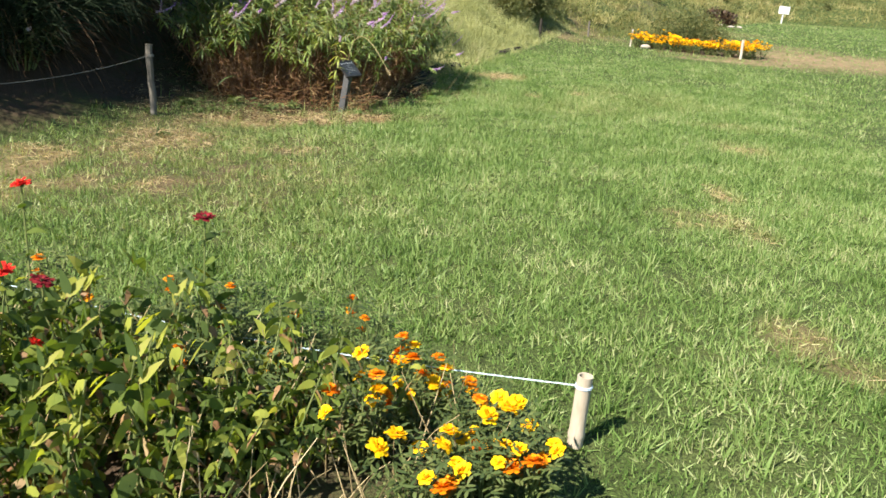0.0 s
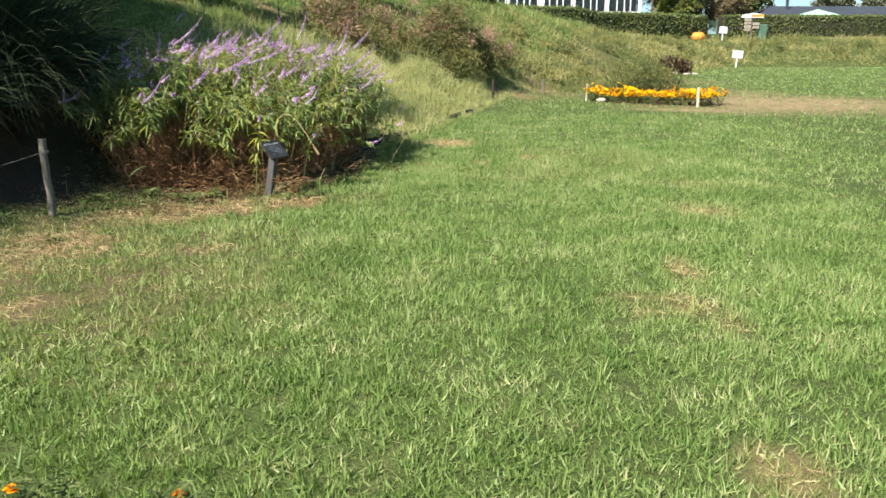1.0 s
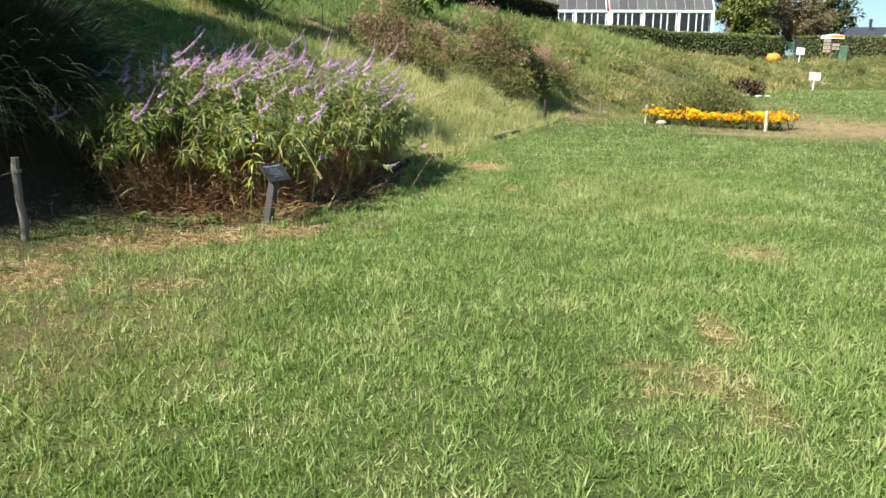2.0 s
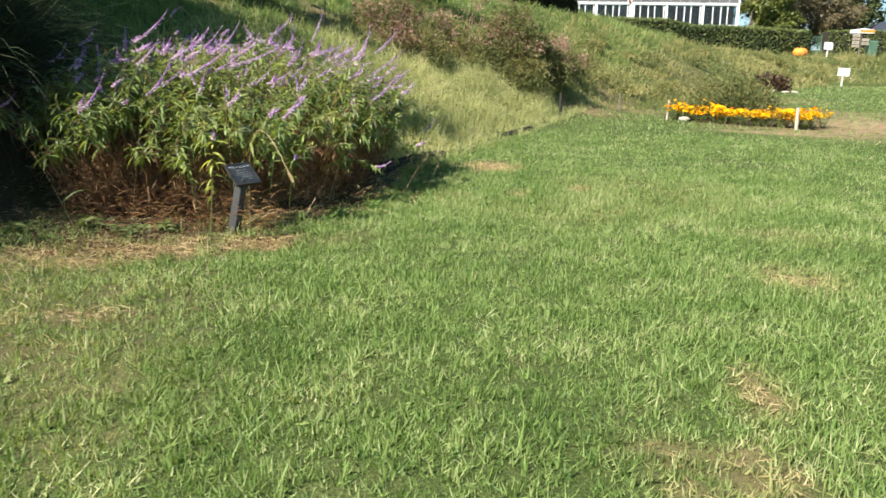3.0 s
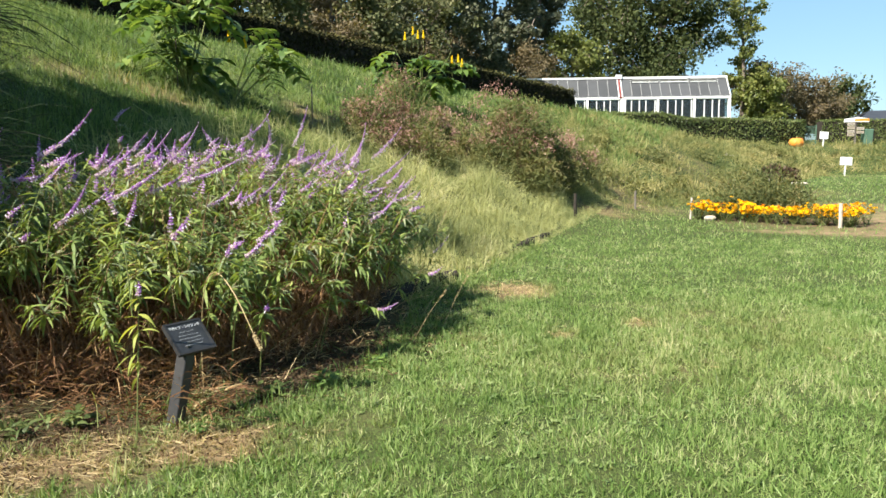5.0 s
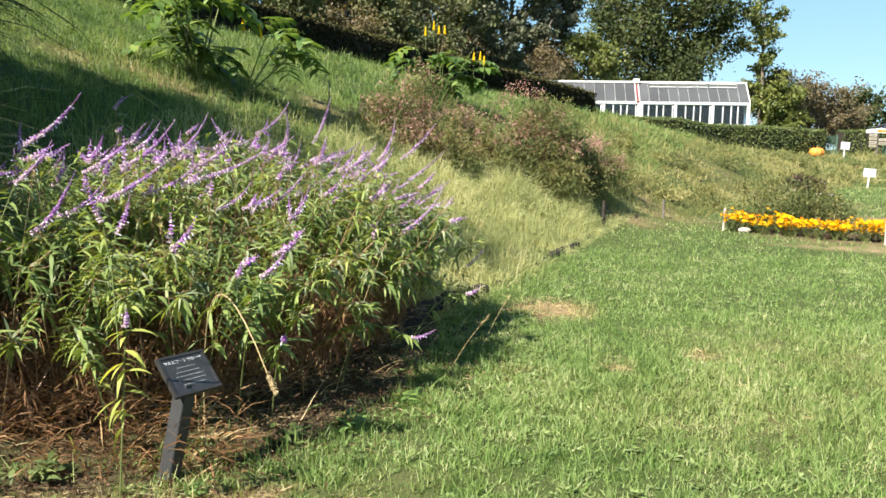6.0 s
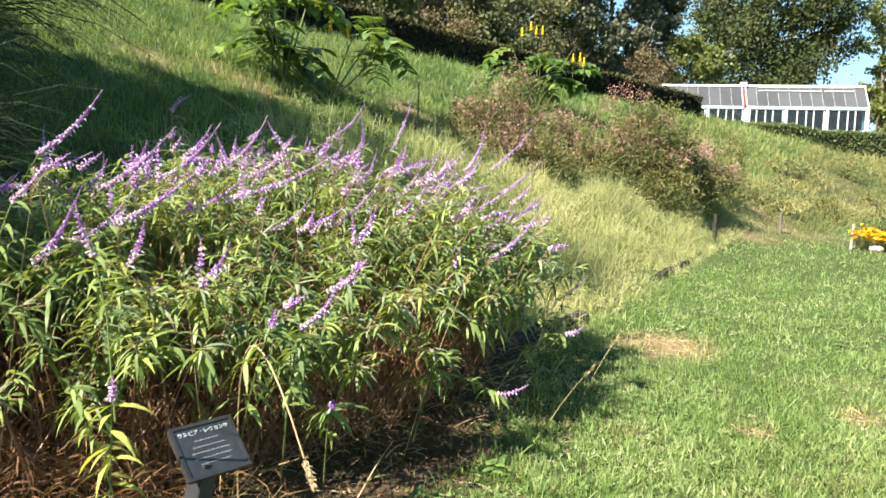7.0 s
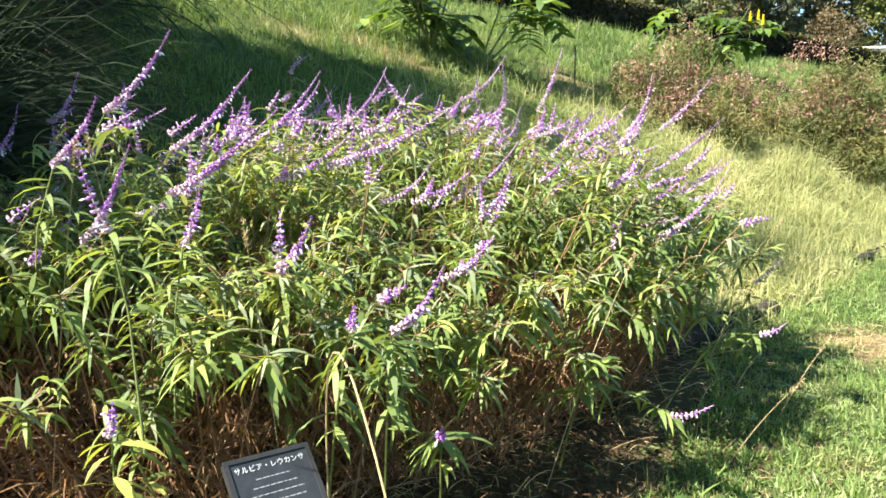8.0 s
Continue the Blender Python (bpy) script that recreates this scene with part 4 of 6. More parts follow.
    short = [spike_mesh("flower_spike", l, b, i) for i, (l, b) in enumerate(((0.07, 0.1), (0.1, 0.15), (0.13, 0.25), (0.16, 0.2), (0.19, 0.3), (0.12, -0.1)))]
    long_ = [spike_mesh("flower_spike", l, b, 20 + i) for i, (l, b) in enumerate(((0.24, 0.3), (0.3, 0.4), (0.36, 0.35), (0.42, 0.3), (0.27, 0.2)))]
    order = np.argsort(-(tall + R.normal(0, 0.22, n)))
    for j, i in enumerate(order[:200]):
        top = unit(line[i, 6] - line[i, 5])
        if j % 4 == 0:
            d = top * 0.3 + np.array([0.9, 0.2, 0.22]) + R.normal(0, 0.24, 3)
            spike(long_[R.integers(0, 5)], line[i, 6] - unit(d) * 0.01, d, R.uniform(0.85, 1.1))
            for _ in range(R.integers(0, 3)):
                spike(short[R.integers(0, 4)], line[i, 6] + unit(d) * R.uniform(0, 0.08), d * 0.5 + (0, 0, 0.5) + R.normal(0, 0.45, 3), R.uniform(0.7, 1.0))
        else:
            d = top * 0.35 + np.array([0.55, 0.15, 0.22]) + R.normal(0, 0.34, 3)
            spike(short[R.integers(0, 6)], line[i, 6] - unit(d) * 0.01, d, R.uniform(0.95, 1.35), 1.0 if R.random() < 0.8 else -1.0)
    # the long ones, each on its own stalk out of the leaves
    stalks = Shape()
    for j, (foot, tip) in enumerate(LONG_SPIKES):
        foot, tip = np.array(foot) - o, np.array(tip) - o
        d = tip - foot
        l = float(np.linalg.norm(d))
        spike(spike_mesh("flower_spike", l * 1.02, 0.16, 40 + j), foot, d - np.array([0, 0, 0.16 * l]))
        ln = np.stack([foot - np.array([d[0] * 0.7, d[1] * 0.7, 0.55]), foot - np.array([d[0] * 0.45, d[1] * 0.45, 0.2]), foot])
        tubes(stalks, ln[None], np.array([[0.004, 0.003, 0.0026]]), 5)
        for k in range(10):
            b = k * 1.57 + R.normal(0, 0.4)
            lance_leaves(foliage2 := Shape(), (ln[2] + (ln[1] - ln[2]) * (k / 9))[None], [[math.cos(b), math.sin(b), 0.2]], [R.uniform(0.08, 0.15)], [0.015], [R.uniform(0.8, 2.6)])
            stalks.add(foliage2.v[0], foliage2.q[0], foliage2.t[0], 1)
    part("stalk_mass", stalks, [M_STEM_G, M_SAGE], ob, "green stalks below the long spikes", kind="stuff")
    # low shoots at the lawn's edge: foot, tip, sag, spike length, leaves
    for foot, tip, sag, l, leaves in (((-1.30, 8.72, 0), (-1.20, 8.62, 0.80), 0.0, 0.07, 26), ((-1.15, 9.75, 0), (-0.84, 9.2, 0.92), 0.12, 0.24, 34), ((-1.35, 9.7, 0), (-0.93, 9.15, 0.93), 0.1, 0.08, 18),
                                      ((-1.0, 9.9, 0), (-0.79, 9.4, 0.58), 0.1, 0.06, 30), ((-1.15, 10.6, 0.0), (-0.28, 10.36, 0.39), 0.2, 0.16, 44), ((-0.45, 11.2, 0), (0.0, 11.3, 0.5), 0.15, 0.13, 22),
                                      ((-1.6, 9.3, 0), (-1.62, 9.0, 0.72), 0.05, 0.0, 26), ((-0.75, 10.6, 0), (-0.5, 10.2, 0.62), 0.1, 0.0, 24)):
        shoot, leaf = Shape(), Shape()
        t = np.linspace(0, 1, 12)[:, None]
        ln = np.array(foot) * (1 - t) + np.array(tip) * t - o
        ln[:, 2] += (4 * sag * t * (1 - t))[:, 0]
        tubes(shoot, ln[None], np.linspace(0.005, 0.002, 12)[None], 5)
        sh = part("shoot", shoot, M_STEM_G, ob)
        k = leaves
        f = R.uniform(0.45, 1.0, k)
        p = np.stack([np.interp(f, t[:, 0], ln[:, c]) for c in range(3)], -1)
        b = R.uniform(0, 6.28, k)
        lance_leaves(leaf, p, np.stack([np.cos(b), np.sin(b), R.normal(0.0, 0.3, k)], -1), R.uniform(0.09, 0.17, k), R.uniform(0.014, 0.022, k), R.uniform(0.8, 2.8, k), 0, 0.35)
        part("foliage", leaf, M_SAGEYELLOW if l and l < 0.08 and leaves == 26 else M_SAGE, sh, kind="stuff")
        if l:
            spike(spike_mesh("flower_spike", l, 0.3, 70 + leaves), ln[11], unit(ln[11] - ln[10]) * (0.5 if l > 0.1 else 1.0) + np.array([0.6, 0.25, 0.2]) * (l > 0.1))


R = np.random.default_rng(104)
sage()


def plant_label():
    """A small black post with a tilted plate."""
    ob = thing("plant_label", (-1.22, 9.02, 0), "black plant label post with tilted printed plate beside the sage", "plant label")
    m = turn_to((0.055, 0.10, 0.44)) @ pose(0, 0, 0, 0, 0, 8)
    part("post", box(Shape(), (-0.036, -0.036, -0.08), (0.036, 0.036, 0.445), 0, m, 1.0, 0.004), M_BLACK, ob)
    tilt = pose(0.054, 0.13, 0.47, 0, 0, 58.6) @ pose(0, 0, 0, 45.8, 0, 0)
    s = box(Shape(), (-0.125, -0.105, -0.012), (0.125, 0.105, 0.006), 0, None, 1.0, 0.006)
    for lo, hi in (((-0.125, -0.105, 0.006), (0.125, -0.092, 0.012)), ((-0.125, 0.092, 0.006), (0.125, 0.105, 0.012)), ((-0.125, -0.092, 0.006), (-0.112, 0.092, 0.012)), ((0.112, -0.092, 0.006), (0.125, 0.092, 0.012))):
        box(s, lo, hi)
    fr = part("frame", s, M_BLACK, ob)
    fr.matrix_local = tilt
    face = part("plate", box(Shape(), (-0.112, -0.092, 0.006), (0.112, 0.092, 0.0085)), M_PLATE, fr, "dark grey printed plate")
    cu = bpy.data.curves.new("lettering", "FONT")
    cu.body, cu.size, cu.extrude = "サルビア・レウカンサ", 0.0205, 0.0003
    cu.align_x, cu.align_y = "CENTER", "CENTER"
    cu.materials.append(M_INK)
    t = new("lettering", cu)
    t.parent, t.location = face, (0, 0.068, 0.0092)
    for i, (w, y) in enumerate(((0.10, 0.036), (0.13, 0.012), (0.15, -0.010), (0.145, -0.032), (0.12, -0.054))):
        s = Shape()
        x = -w / 2
        while x < w / 2:
            l = R.uniform(0.006, 0.02)
            box(s, (x, y - 0.0016, 0.0086), (min(x + l, w / 2), y + 0.0016, 0.009))
            x += l + 0.004
        part("printed_line", s, M_FAINT, face)


R = np.random.default_rng(105)
plant_label()


# ---- log edging ----
def edging():
    """Half-rotted logs along the lawn's edge: start along y, length, thickness."""
    for y, l, thick in ((12.0, 1.6, 0.085), (13.6, 0.55, 0.07), (14.5, 1.0, 0.045), (15.75, 0.9, 0.05), (16.9, 1.7, 0.075), (18.75, 0.8, 0.06), (19.75, 0.7, 0.05)):
        x = -0.1 + 0.304 * (y - 13.3) - (0.2 if y < 13 else 0.1)
        ob = thing("edging_log", (x, y, 0.0), "dark rotting log half sunk along the lawn's edge", "log", "logs along the lawn's edge")
        s, n = Shape(), 22
        u = np.linspace(0, 1, n)
        p = np.stack([0.304 * l * u + R.normal(0, 0.01, n), 0.95 * l * u, thick * 0.75 + R.normal(0, 0.008, n)], -1)
        tubes(s, p[None], (thick * (1 + R.normal(0, 0.1, n)) * np.r_[0.75, np.ones(n - 2), 0.8])[None], 11)
        s.v[0] += R.normal(0, thick * 0.07, s.v[0].shape)
        part("log", s, M_LOG, ob, smooth=False)
        for j in range(int(l * 5)):
            f = R.random()
            q = np.array([0.304 * l * f, 0.95 * l * f, thick * 1.45]) + R.normal(0, 0.012, 3)
            d = np.array([0.3 + R.normal(0, 0.15), 0.95, R.normal(0, 0.08)])
            part("bark_flake", tubes(Shape(), np.stack([q, q + d * 0.06, q + d * R.uniform(0.1, 0.2)])[None], np.array([[0.006, 0.014, 0.005]]), 5), M_LOG, ob)


R = np.random.default_rng(106)
edging()


def foxtail(x, y, tall, lean):
    """A wild grass stalk with a furry seed head."""
    ob = thing("foxtail_grass", (x, y, land1(x, y)), "thin foxtail grass stalk with tan furry head", "grass stalk", "foxtails among the sage")
    ln = bent(np.zeros((1, 3)), [[lean[0], lean[1], 1.0]], [tall], [0.35], 8)
    part("stalk", tubes(Shape(), ln, np.linspace(0.0025, 0.0015, 9)[None], 4), M_STRAW, ob)
    s = Shape()
    d = unit(ln[0, 8] - ln[0, 7])
    k = 90
    t = R.random(k)
    p = ln[0, 8] + d * (t * 0.09)[:, None] + R.normal(0, 0.0035, (k, 3))
    lance_leaves(s, p, d + R.normal(0, 0.7, (k, 3)), R.uniform(0.008, 0.016, k), np.full(k, 0.0025), np.zeros(k))
    part("seed_head", s, M_STRAW, ob, "tan bristly seed head")
    if tall > 0.5:
        part("leaf_blade", ribbons(Shape(), bent(ln[:, 3], [[-lean[0] + 0.4, -lean[1], 0.8]], [0.28], [1.6], 5), np.array([0.008]), [0.7, 1, 1, 0.8, 0.5], np.array([1.0])), M_HILL, ob)


for x, y, h, l in ((-0.1, 10.9, 0.45, (0.5, -0.2)), (0.1, 11.6, 0.4, (0.4, 0.0)), (-2.2, 9.3, 1.3, (0.15, 0.0)),
                   (-1.9, 9.6, 1.35, (-0.1, -0.1)), (-1.2, 11.2, 1.4, (0.1, 0.0)), (-0.6, 11.9, 1.15, (0.3, -0.1)), (-0.3, 12.4, 0.9, (0.35, 0.0)), (-2.5, 8.9, 0.6, (-0.2, -0.3)),
                   (-0.75, 10.4, 1.0, (0.3, -0.2)), (-1.35, 9.5, 1.1, (0.0, -0.15))):
    foxtail(x, y, h, l)


def hanging_foxtail():
    """A foxtail bowed over beside the label."""
    ob = thing("foxtail_grass", (-1.12, 9.55, 0), "bowed foxtail grass stalk with tan furry head by the label", "grass stalk", "foxtails among the sage")
    t = np.linspace(0, 1, 14)[:, None]
    a, b, c = np.array([-0.15, 0.05, 0.0]), np.array([-0.12, -0.08, 1.3]), np.array([0.37, -0.55, 0.53])
    ln = a * (1 - t) ** 2 + 2 * b * t * (1 - t) + c * t * t
    part("stalk", tubes(Shape(), ln[None], np.linspace(0.004, 0.0028, 14)[None], 5), M_STRAW, ob)
    d = unit(ln[13] - ln[12])
    k = 170
    f = R.random(k)
    p = ln[13] + d * (f * 0.10)[:, None] + R.normal(0, 0.004, (k, 3))
    part("seed_head", lance_leaves(Shape(), p, d + R.normal(0, 0.7, (k, 3)), R.uniform(0.012, 0.022, k), np.full(k, 0.003), np.zeros(k)), M_STRAW, ob, "tan bristly seed head")


hanging_foxtail()


def low_weed(x, y, size, m):
    ob = thing("low_weed", (x, y, land1(x, y)), "low leafy green weed on the mulch", "weed", "low weeds before the sage")
    n = 46
    a = R.uniform(0, 6.28, n)
    p = np.stack([R.normal(0, size * 0.35, n), R.normal(0, size * 0.35, n), R.uniform(0.0, size * 0.6, n)], -1)
    lance_leaves(s := Shape(), p, np.stack([np.cos(a), np.sin(a), R.uniform(0.1, 0.9, n)], -1), R.uniform(0.4, 0.9, n) * size, R.uniform(0.1, 0.2, n) * size, R.uniform(0.5, 2, n))
    part("foliage", s, m, ob, kind="stuff")


for x, y, w, m in ((-2.35, 8.85, 0.16, M_MLEAF), (-2.0, 8.75, 0.12, M_MLEAF), (-1.75, 8.95, 0.14, M_HEDGE), (-0.85, 9.55, 0.12, M_MLEAF), (-0.55, 9.8, 0.13, M_CASSIA), (-2.8, 8.6, 0.14, M_MLEAF), (-0.3, 10.3, 0.11, M_CASSIA), (-1.05, 8.85, 0.08, M_CASSIA), (-2.55, 7.1, 0.09, M_MLEAF)):
    low_weed(x, y, w, m)


# ---- fence, pampas grass and white-flowered shrub ----
def fence():
    ob = thing("wire_fence", (-2.96, 8.0, 0), "low weathered wooden post fence with slack wire", "fence")
    posts = [(-2.96, 8.0), (-4.35, 6.1), (-5.6, 4.0)]
    for x, y in posts:
        s, k = Shape(), 8
        z = np.linspace(-0.1, 0.72, k)
        p = np.stack([x + 2.96 + R.normal(0, 0.003, k) + 0.03 * (0.7 - z), y - 8.0 + R.normal(0, 0.003, k), z], -1)
        tubes(s, p[None], (0.032 + R.normal(0, 0.0015, k))[None], 10)
        part("post", s, M_OLDWOOD, ob)
        s = tubes(Shape(), np.array([[[x + 2.96 + 0.01, y - 8.0, 0.60], [x + 2.96 + 0.01, y - 8.0, 0.625]]]), np.array([[0.038, 0.038]]), 10)
        part("wire_loop", s, M_WIRE, ob)
    for (x0, y0), (x1, y1) in zip(posts, posts[1:]):
        u = np.linspace(0, 1, 12)
        p = np.stack([x0 + 2.96 + (x1 - x0) * u, y0 - 8.0 + (y1 - y0) * u, 0.61 - 0.14 * u - 0.4 * u * (1 - u)], -1)
        part("wire", tubes(Shape(), p[None], np.full((1, 12), 0.0035), 5), M_WIRE, ob)


def pampas(x, y, n, length, spread, seed):
    z = land1(x, y)
    ob = thing("pampas_grass", (x, y, z), "large dark clump of arching pampas grass blades", "grass clump", "pampas clumps by the fence")
    a, r = R.uniform(0, 2 * np.pi, n), np.sqrt(R.random(n)) * spread * 0.45
    base = np.stack([np.cos(a) * r, np.sin(a) * r, np.zeros(n) - 0.05], -1)
    b = a + R.normal(0, 0.6, n)
    l = np.abs(R.normal(0.35, 0.25, n))
    way = np.stack([np.cos(b) * l, np.sin(b) * l, np.ones(n)], -1)
    ln = bent(base, way, R.uniform(0.55, 1.1, n) * length, R.uniform(0.6, 3.2, n), 6)
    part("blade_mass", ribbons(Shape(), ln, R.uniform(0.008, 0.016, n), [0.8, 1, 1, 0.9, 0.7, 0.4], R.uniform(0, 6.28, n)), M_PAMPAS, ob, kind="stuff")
    m = n // 3
    a = R.uniform(0, 2 * np.pi, m)
    base = np.stack([np.cos(a) * spread * 0.5 * R.random(m), np.sin(a) * spread * 0.5 * R.random(m), R.uniform(0, 0.5, m)], -1)
    ln = bent(base, np.stack([np.cos(a) * 1.2, np.sin(a) * 1.2, R.uniform(0.2, 1, m)], -1), R.uniform(0.5, 1.3, m), R.uniform(1.5, 4, m), 4)
    part("thatch", ribbons(Shape(), ln, R.uniform(0.006, 0.014, m), [0.8, 1, 0.8, 0.5], R.uniform(0, 6.28, m)), M_MULCH, ob, "dead brown lower blades", kind="stuff")


R = np.random.default_rng(107)
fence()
# Clumps at x -5.7, -7.6 and -6.9 lie out of view, added for shade.
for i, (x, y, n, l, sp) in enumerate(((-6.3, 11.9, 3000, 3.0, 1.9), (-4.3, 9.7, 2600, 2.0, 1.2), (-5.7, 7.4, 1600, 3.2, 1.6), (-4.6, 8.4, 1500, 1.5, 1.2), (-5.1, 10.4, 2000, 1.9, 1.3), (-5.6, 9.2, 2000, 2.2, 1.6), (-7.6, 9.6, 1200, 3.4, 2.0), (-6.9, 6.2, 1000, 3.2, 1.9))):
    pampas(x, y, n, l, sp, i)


def petals(s, at, way, rings, mat=0, curl=0.8):
    """Rings of petals round a flower's middle; rings: (count, length, width, rise)."""
    m = np.array(turn_to(way).to_3x3())
    for c, l, w, rise in rings:
        a = np.arange(c) * 2 * np.pi / c + R.uniform(0, 6.28) + R.normal(0, 0.12, c)
        d = np.stack([np.cos(a), np.sin(a), np.full(c, rise) + R.normal(0, 0.12, c)], -1) @ m.T
        base = np.asarray(at) + d * 0.003
        line = bent(base, d, R.uniform(0.85, 1.15, c) * l, np.full(c, curl * 0.4), 3)
        v = line + R.normal(0, l * 0.05, line.shape)
        up = np.asarray(way, float)
        side = unit(np.cross(unit(np.gradient(v, axis=1)), up + R.normal(0, 0.1, 3)))
        wd = np.array([0.45, 0.9, 1.0, 0.75])[None, :, None] * w * 0.5
        q = np.stack([v - side * wd, v + side * wd], 2).reshape(c, 8, 3)
        o = np.arange(c)[:, None] * 8
        s.add(q.reshape(-1, 3), np.concatenate([o + np.array([[2 * i, 2 * i + 1, 2 * i + 3, 2 * i + 2]]) for i in range(3)]), None, mat)
    return s


def rose():
    x, y = -4.3, 8.2
    ob = thing("white_flowered_shrub", (x, y, land1(x, y)), "leafy shrub with small white flowers behind the fence", "shrub")
    n = 26
    a = R.uniform(0, 6.28, n)
    base = np.stack([np.cos(a) * 0.1, np.sin(a) * 0.1, np.zeros(n)], -1)
    ln = bent(base, np.stack([np.cos(a) * 0.45, np.sin(a) * 0.45, np.ones(n)], -1), R.uniform(0.4, 1.0, n), R.uniform(0.1, 0.7, n), 6)
    part("stem_mass", tubes(Shape(), ln, np.linspace(0.007, 0.002, 7)[None] * np.ones((n, 1)), 4), M_STEM_G, ob)
    s = Shape()
    for i in range(2, 7):
        for _ in range(8):
            b = R.uniform(0, 6.28, n)
            ribbons(s, bent(ln[:, i] + R.normal(0, 0.04, (n, 3)), np.stack([np.cos(b), np.sin(b), R.normal(0.2, 0.3, n)], -1), R.uniform(0.05, 0.09, n), R.uniform(0.3, 1.5, n), 3), R.uniform(0.03, 0.05, n), [0.4, 1, 0.8])
    part("foliage", s, M_HEDGE, ob, kind="stuff")
    for i in range(12):
        s = petals(Shape(), (0, 0, 0), (0.3, -0.7, 0.6), [(6, 0.026, 0.022, 0.3), (5, 0.016, 0.016, 0.9)])
        part("flower", s, M_WHITE, ob, at=ln[i, 6] + R.normal(0, 0.03, 3))


R = np.random.default_rng(108)
rose()


# ---- shrubs on the hillside ----
def dome_points(n, radii, lumps=7, shell=0.55):
    """Places inside a lumpy dome, most of them near its skin."""
    c = R.normal(size=(lumps, 3))
    c[:, 2] = np.abs(c[:, 2])
    c = unit(c) * R.uniform(0.25, 0.6, (lumps, 1))
    r = R.uniform(0.35, 0.6, lumps)
    i = R.integers(0, lumps, n)
    d = unit(R.normal(size=(n, 3)))
    p = c[i] + d * (r[i] * (shell + (1 - shell) * R.random(n) ** 0.5) * R.uniform(0.9, 1.15, n))[:, None]
    p[:, 2] = np.abs(p[:, 2]) * 0.98 + 0.02
    return p * np.asarray(radii), d


def seed_bush(x, y, mounds, label, plume=0.0):
    """An uneven bush of several mounds (dx, dy, radii): slim leaves below, a haze of tiny seed heads on top."""
    z = land1(x, y) - 0.05
    ob = thing("seeding_bush", (x, y, z), label, "bush")
    st, fo, hd = Shape(), Shape(), Shape()
    for dx, dy, radii in mounds:
        o = np.array([dx, dy, land1(x + dx, y + dy) - 0.05 - z])
        vol = radii[0] * radii[1] * radii[2]
        m = 26 + int(50 * vol)
        a, l = R.uniform(0, 6.28, m), R.uniform(0.1, 1.0, m)
        base = np.stack([np.cos(a) * l * radii[0] * 0.3, np.sin(a) * l * radii[1] * 0.3, np.zeros(m)], -1)
        ln = bent(base, np.stack([np.cos(a) * l * radii[0] / radii[2], np.sin(a) * l * radii[1] / radii[2], np.ones(m)], -1), radii[2] * R.uniform(0.5, 0.85, m), R.uniform(0, 0.9, m), 5)
        tubes(st, ln + o, np.linspace(0.009, 0.003, 6)[None] * np.ones((m, 1)), 3)
        # leaves in sprays along side twigs
        k = 200 + int(850 * vol)
        p, d = dome_points(k, radii, 8, 0.35)
        w = unit(d * (1, 1, 0.4) + (0, 0, 0.5) + R.normal(0, 0.45, (k, 3)))
        for t in np.linspace(0, 1, 15):
            q = p + w * (t * 0.34) + R.normal(0, 0.03, (k, 3)) + (0, 0, -0.08) * np.array([t * t])
            leaf_cards(fo, q + o, R.uniform(0.04, 0.1, k), w * 0.8, 0, 0.26)
        # feathery heads in uneven drifts over the upper side
        k = 170 + int(1000 * vol)
        p, d = dome_points(k, np.asarray(radii) * 1.0, 8, 0.8)
        drift = np.array([noise.noise((b[0] * 1.6 + x, b[1] * 1.6, b[2] * 1.6)) for b in p])
        ok = (p[:, 2] > radii[2] * 0.3) & (drift > -0.08)
        p, d = p[ok], d[ok]
        w = unit(d * (1, 1, 0.5) + (0.05, 0, 0.45) + R.normal(0, 0.45, d.shape))
        hi = R.uniform(0.06, 0.15, len(p)) + plume * R.random(len(p)) ** 2
        tubes(st, np.stack([p - w * 0.1, p + w * hi[:, None]], 1) + o, np.full((len(p), 2), 0.002), 3, 0, False)
        for t in np.linspace(0.1, 1, 12):
            q = p + w * (hi * t)[:, None]
            leaf_cards(hd, q + R.normal(0, 1, q.shape) * (0.03 + 0.035 * (1 - t)) + o, R.uniform(0.025, 0.055, len(q)), None, 0, 0.5)
    part("stem_mass", st, M_STEM, ob, kind="stuff")
    part("foliage", fo, M_BROWNBUSH, ob, kind="stuff")
    part("seed_haze", hd, M_PINKSEED, ob, "pinkish brown dried seed heads", kind="stuff")


R = np.random.default_rng(109)
seed_bush(0.85, 21.9, ((-0.15, 0.1, (1.15, 0.9, 1.72)), (-1.5, 0.0, (0.8, 0.6, 1.05)), (-1.2, -0.7, (0.7, 0.5, 0.9)), (0.15, -0.3, (0.8, 0.6, 1.15)), (1.2, 2.4, (1.0, 0.8, 1.0)), (0.75, 0.9, (0.9, 0.7, 1.25))), "wide straggling bush with brownish pink seed heads on the slope")
seed_bush(-1.35, 20.3, ((0.0, 0.3, (0.55, 0.55, 1.6)), (-0.6, -0.1, (0.75, 0.6, 0.95)), (0.5, -0.3, (0.5, 0.4, 0.8)), (-0.1, -0.5, (0.6, 0.45, 0.8))), "upright bush with tall reddish plumes on the slope", 0.35)


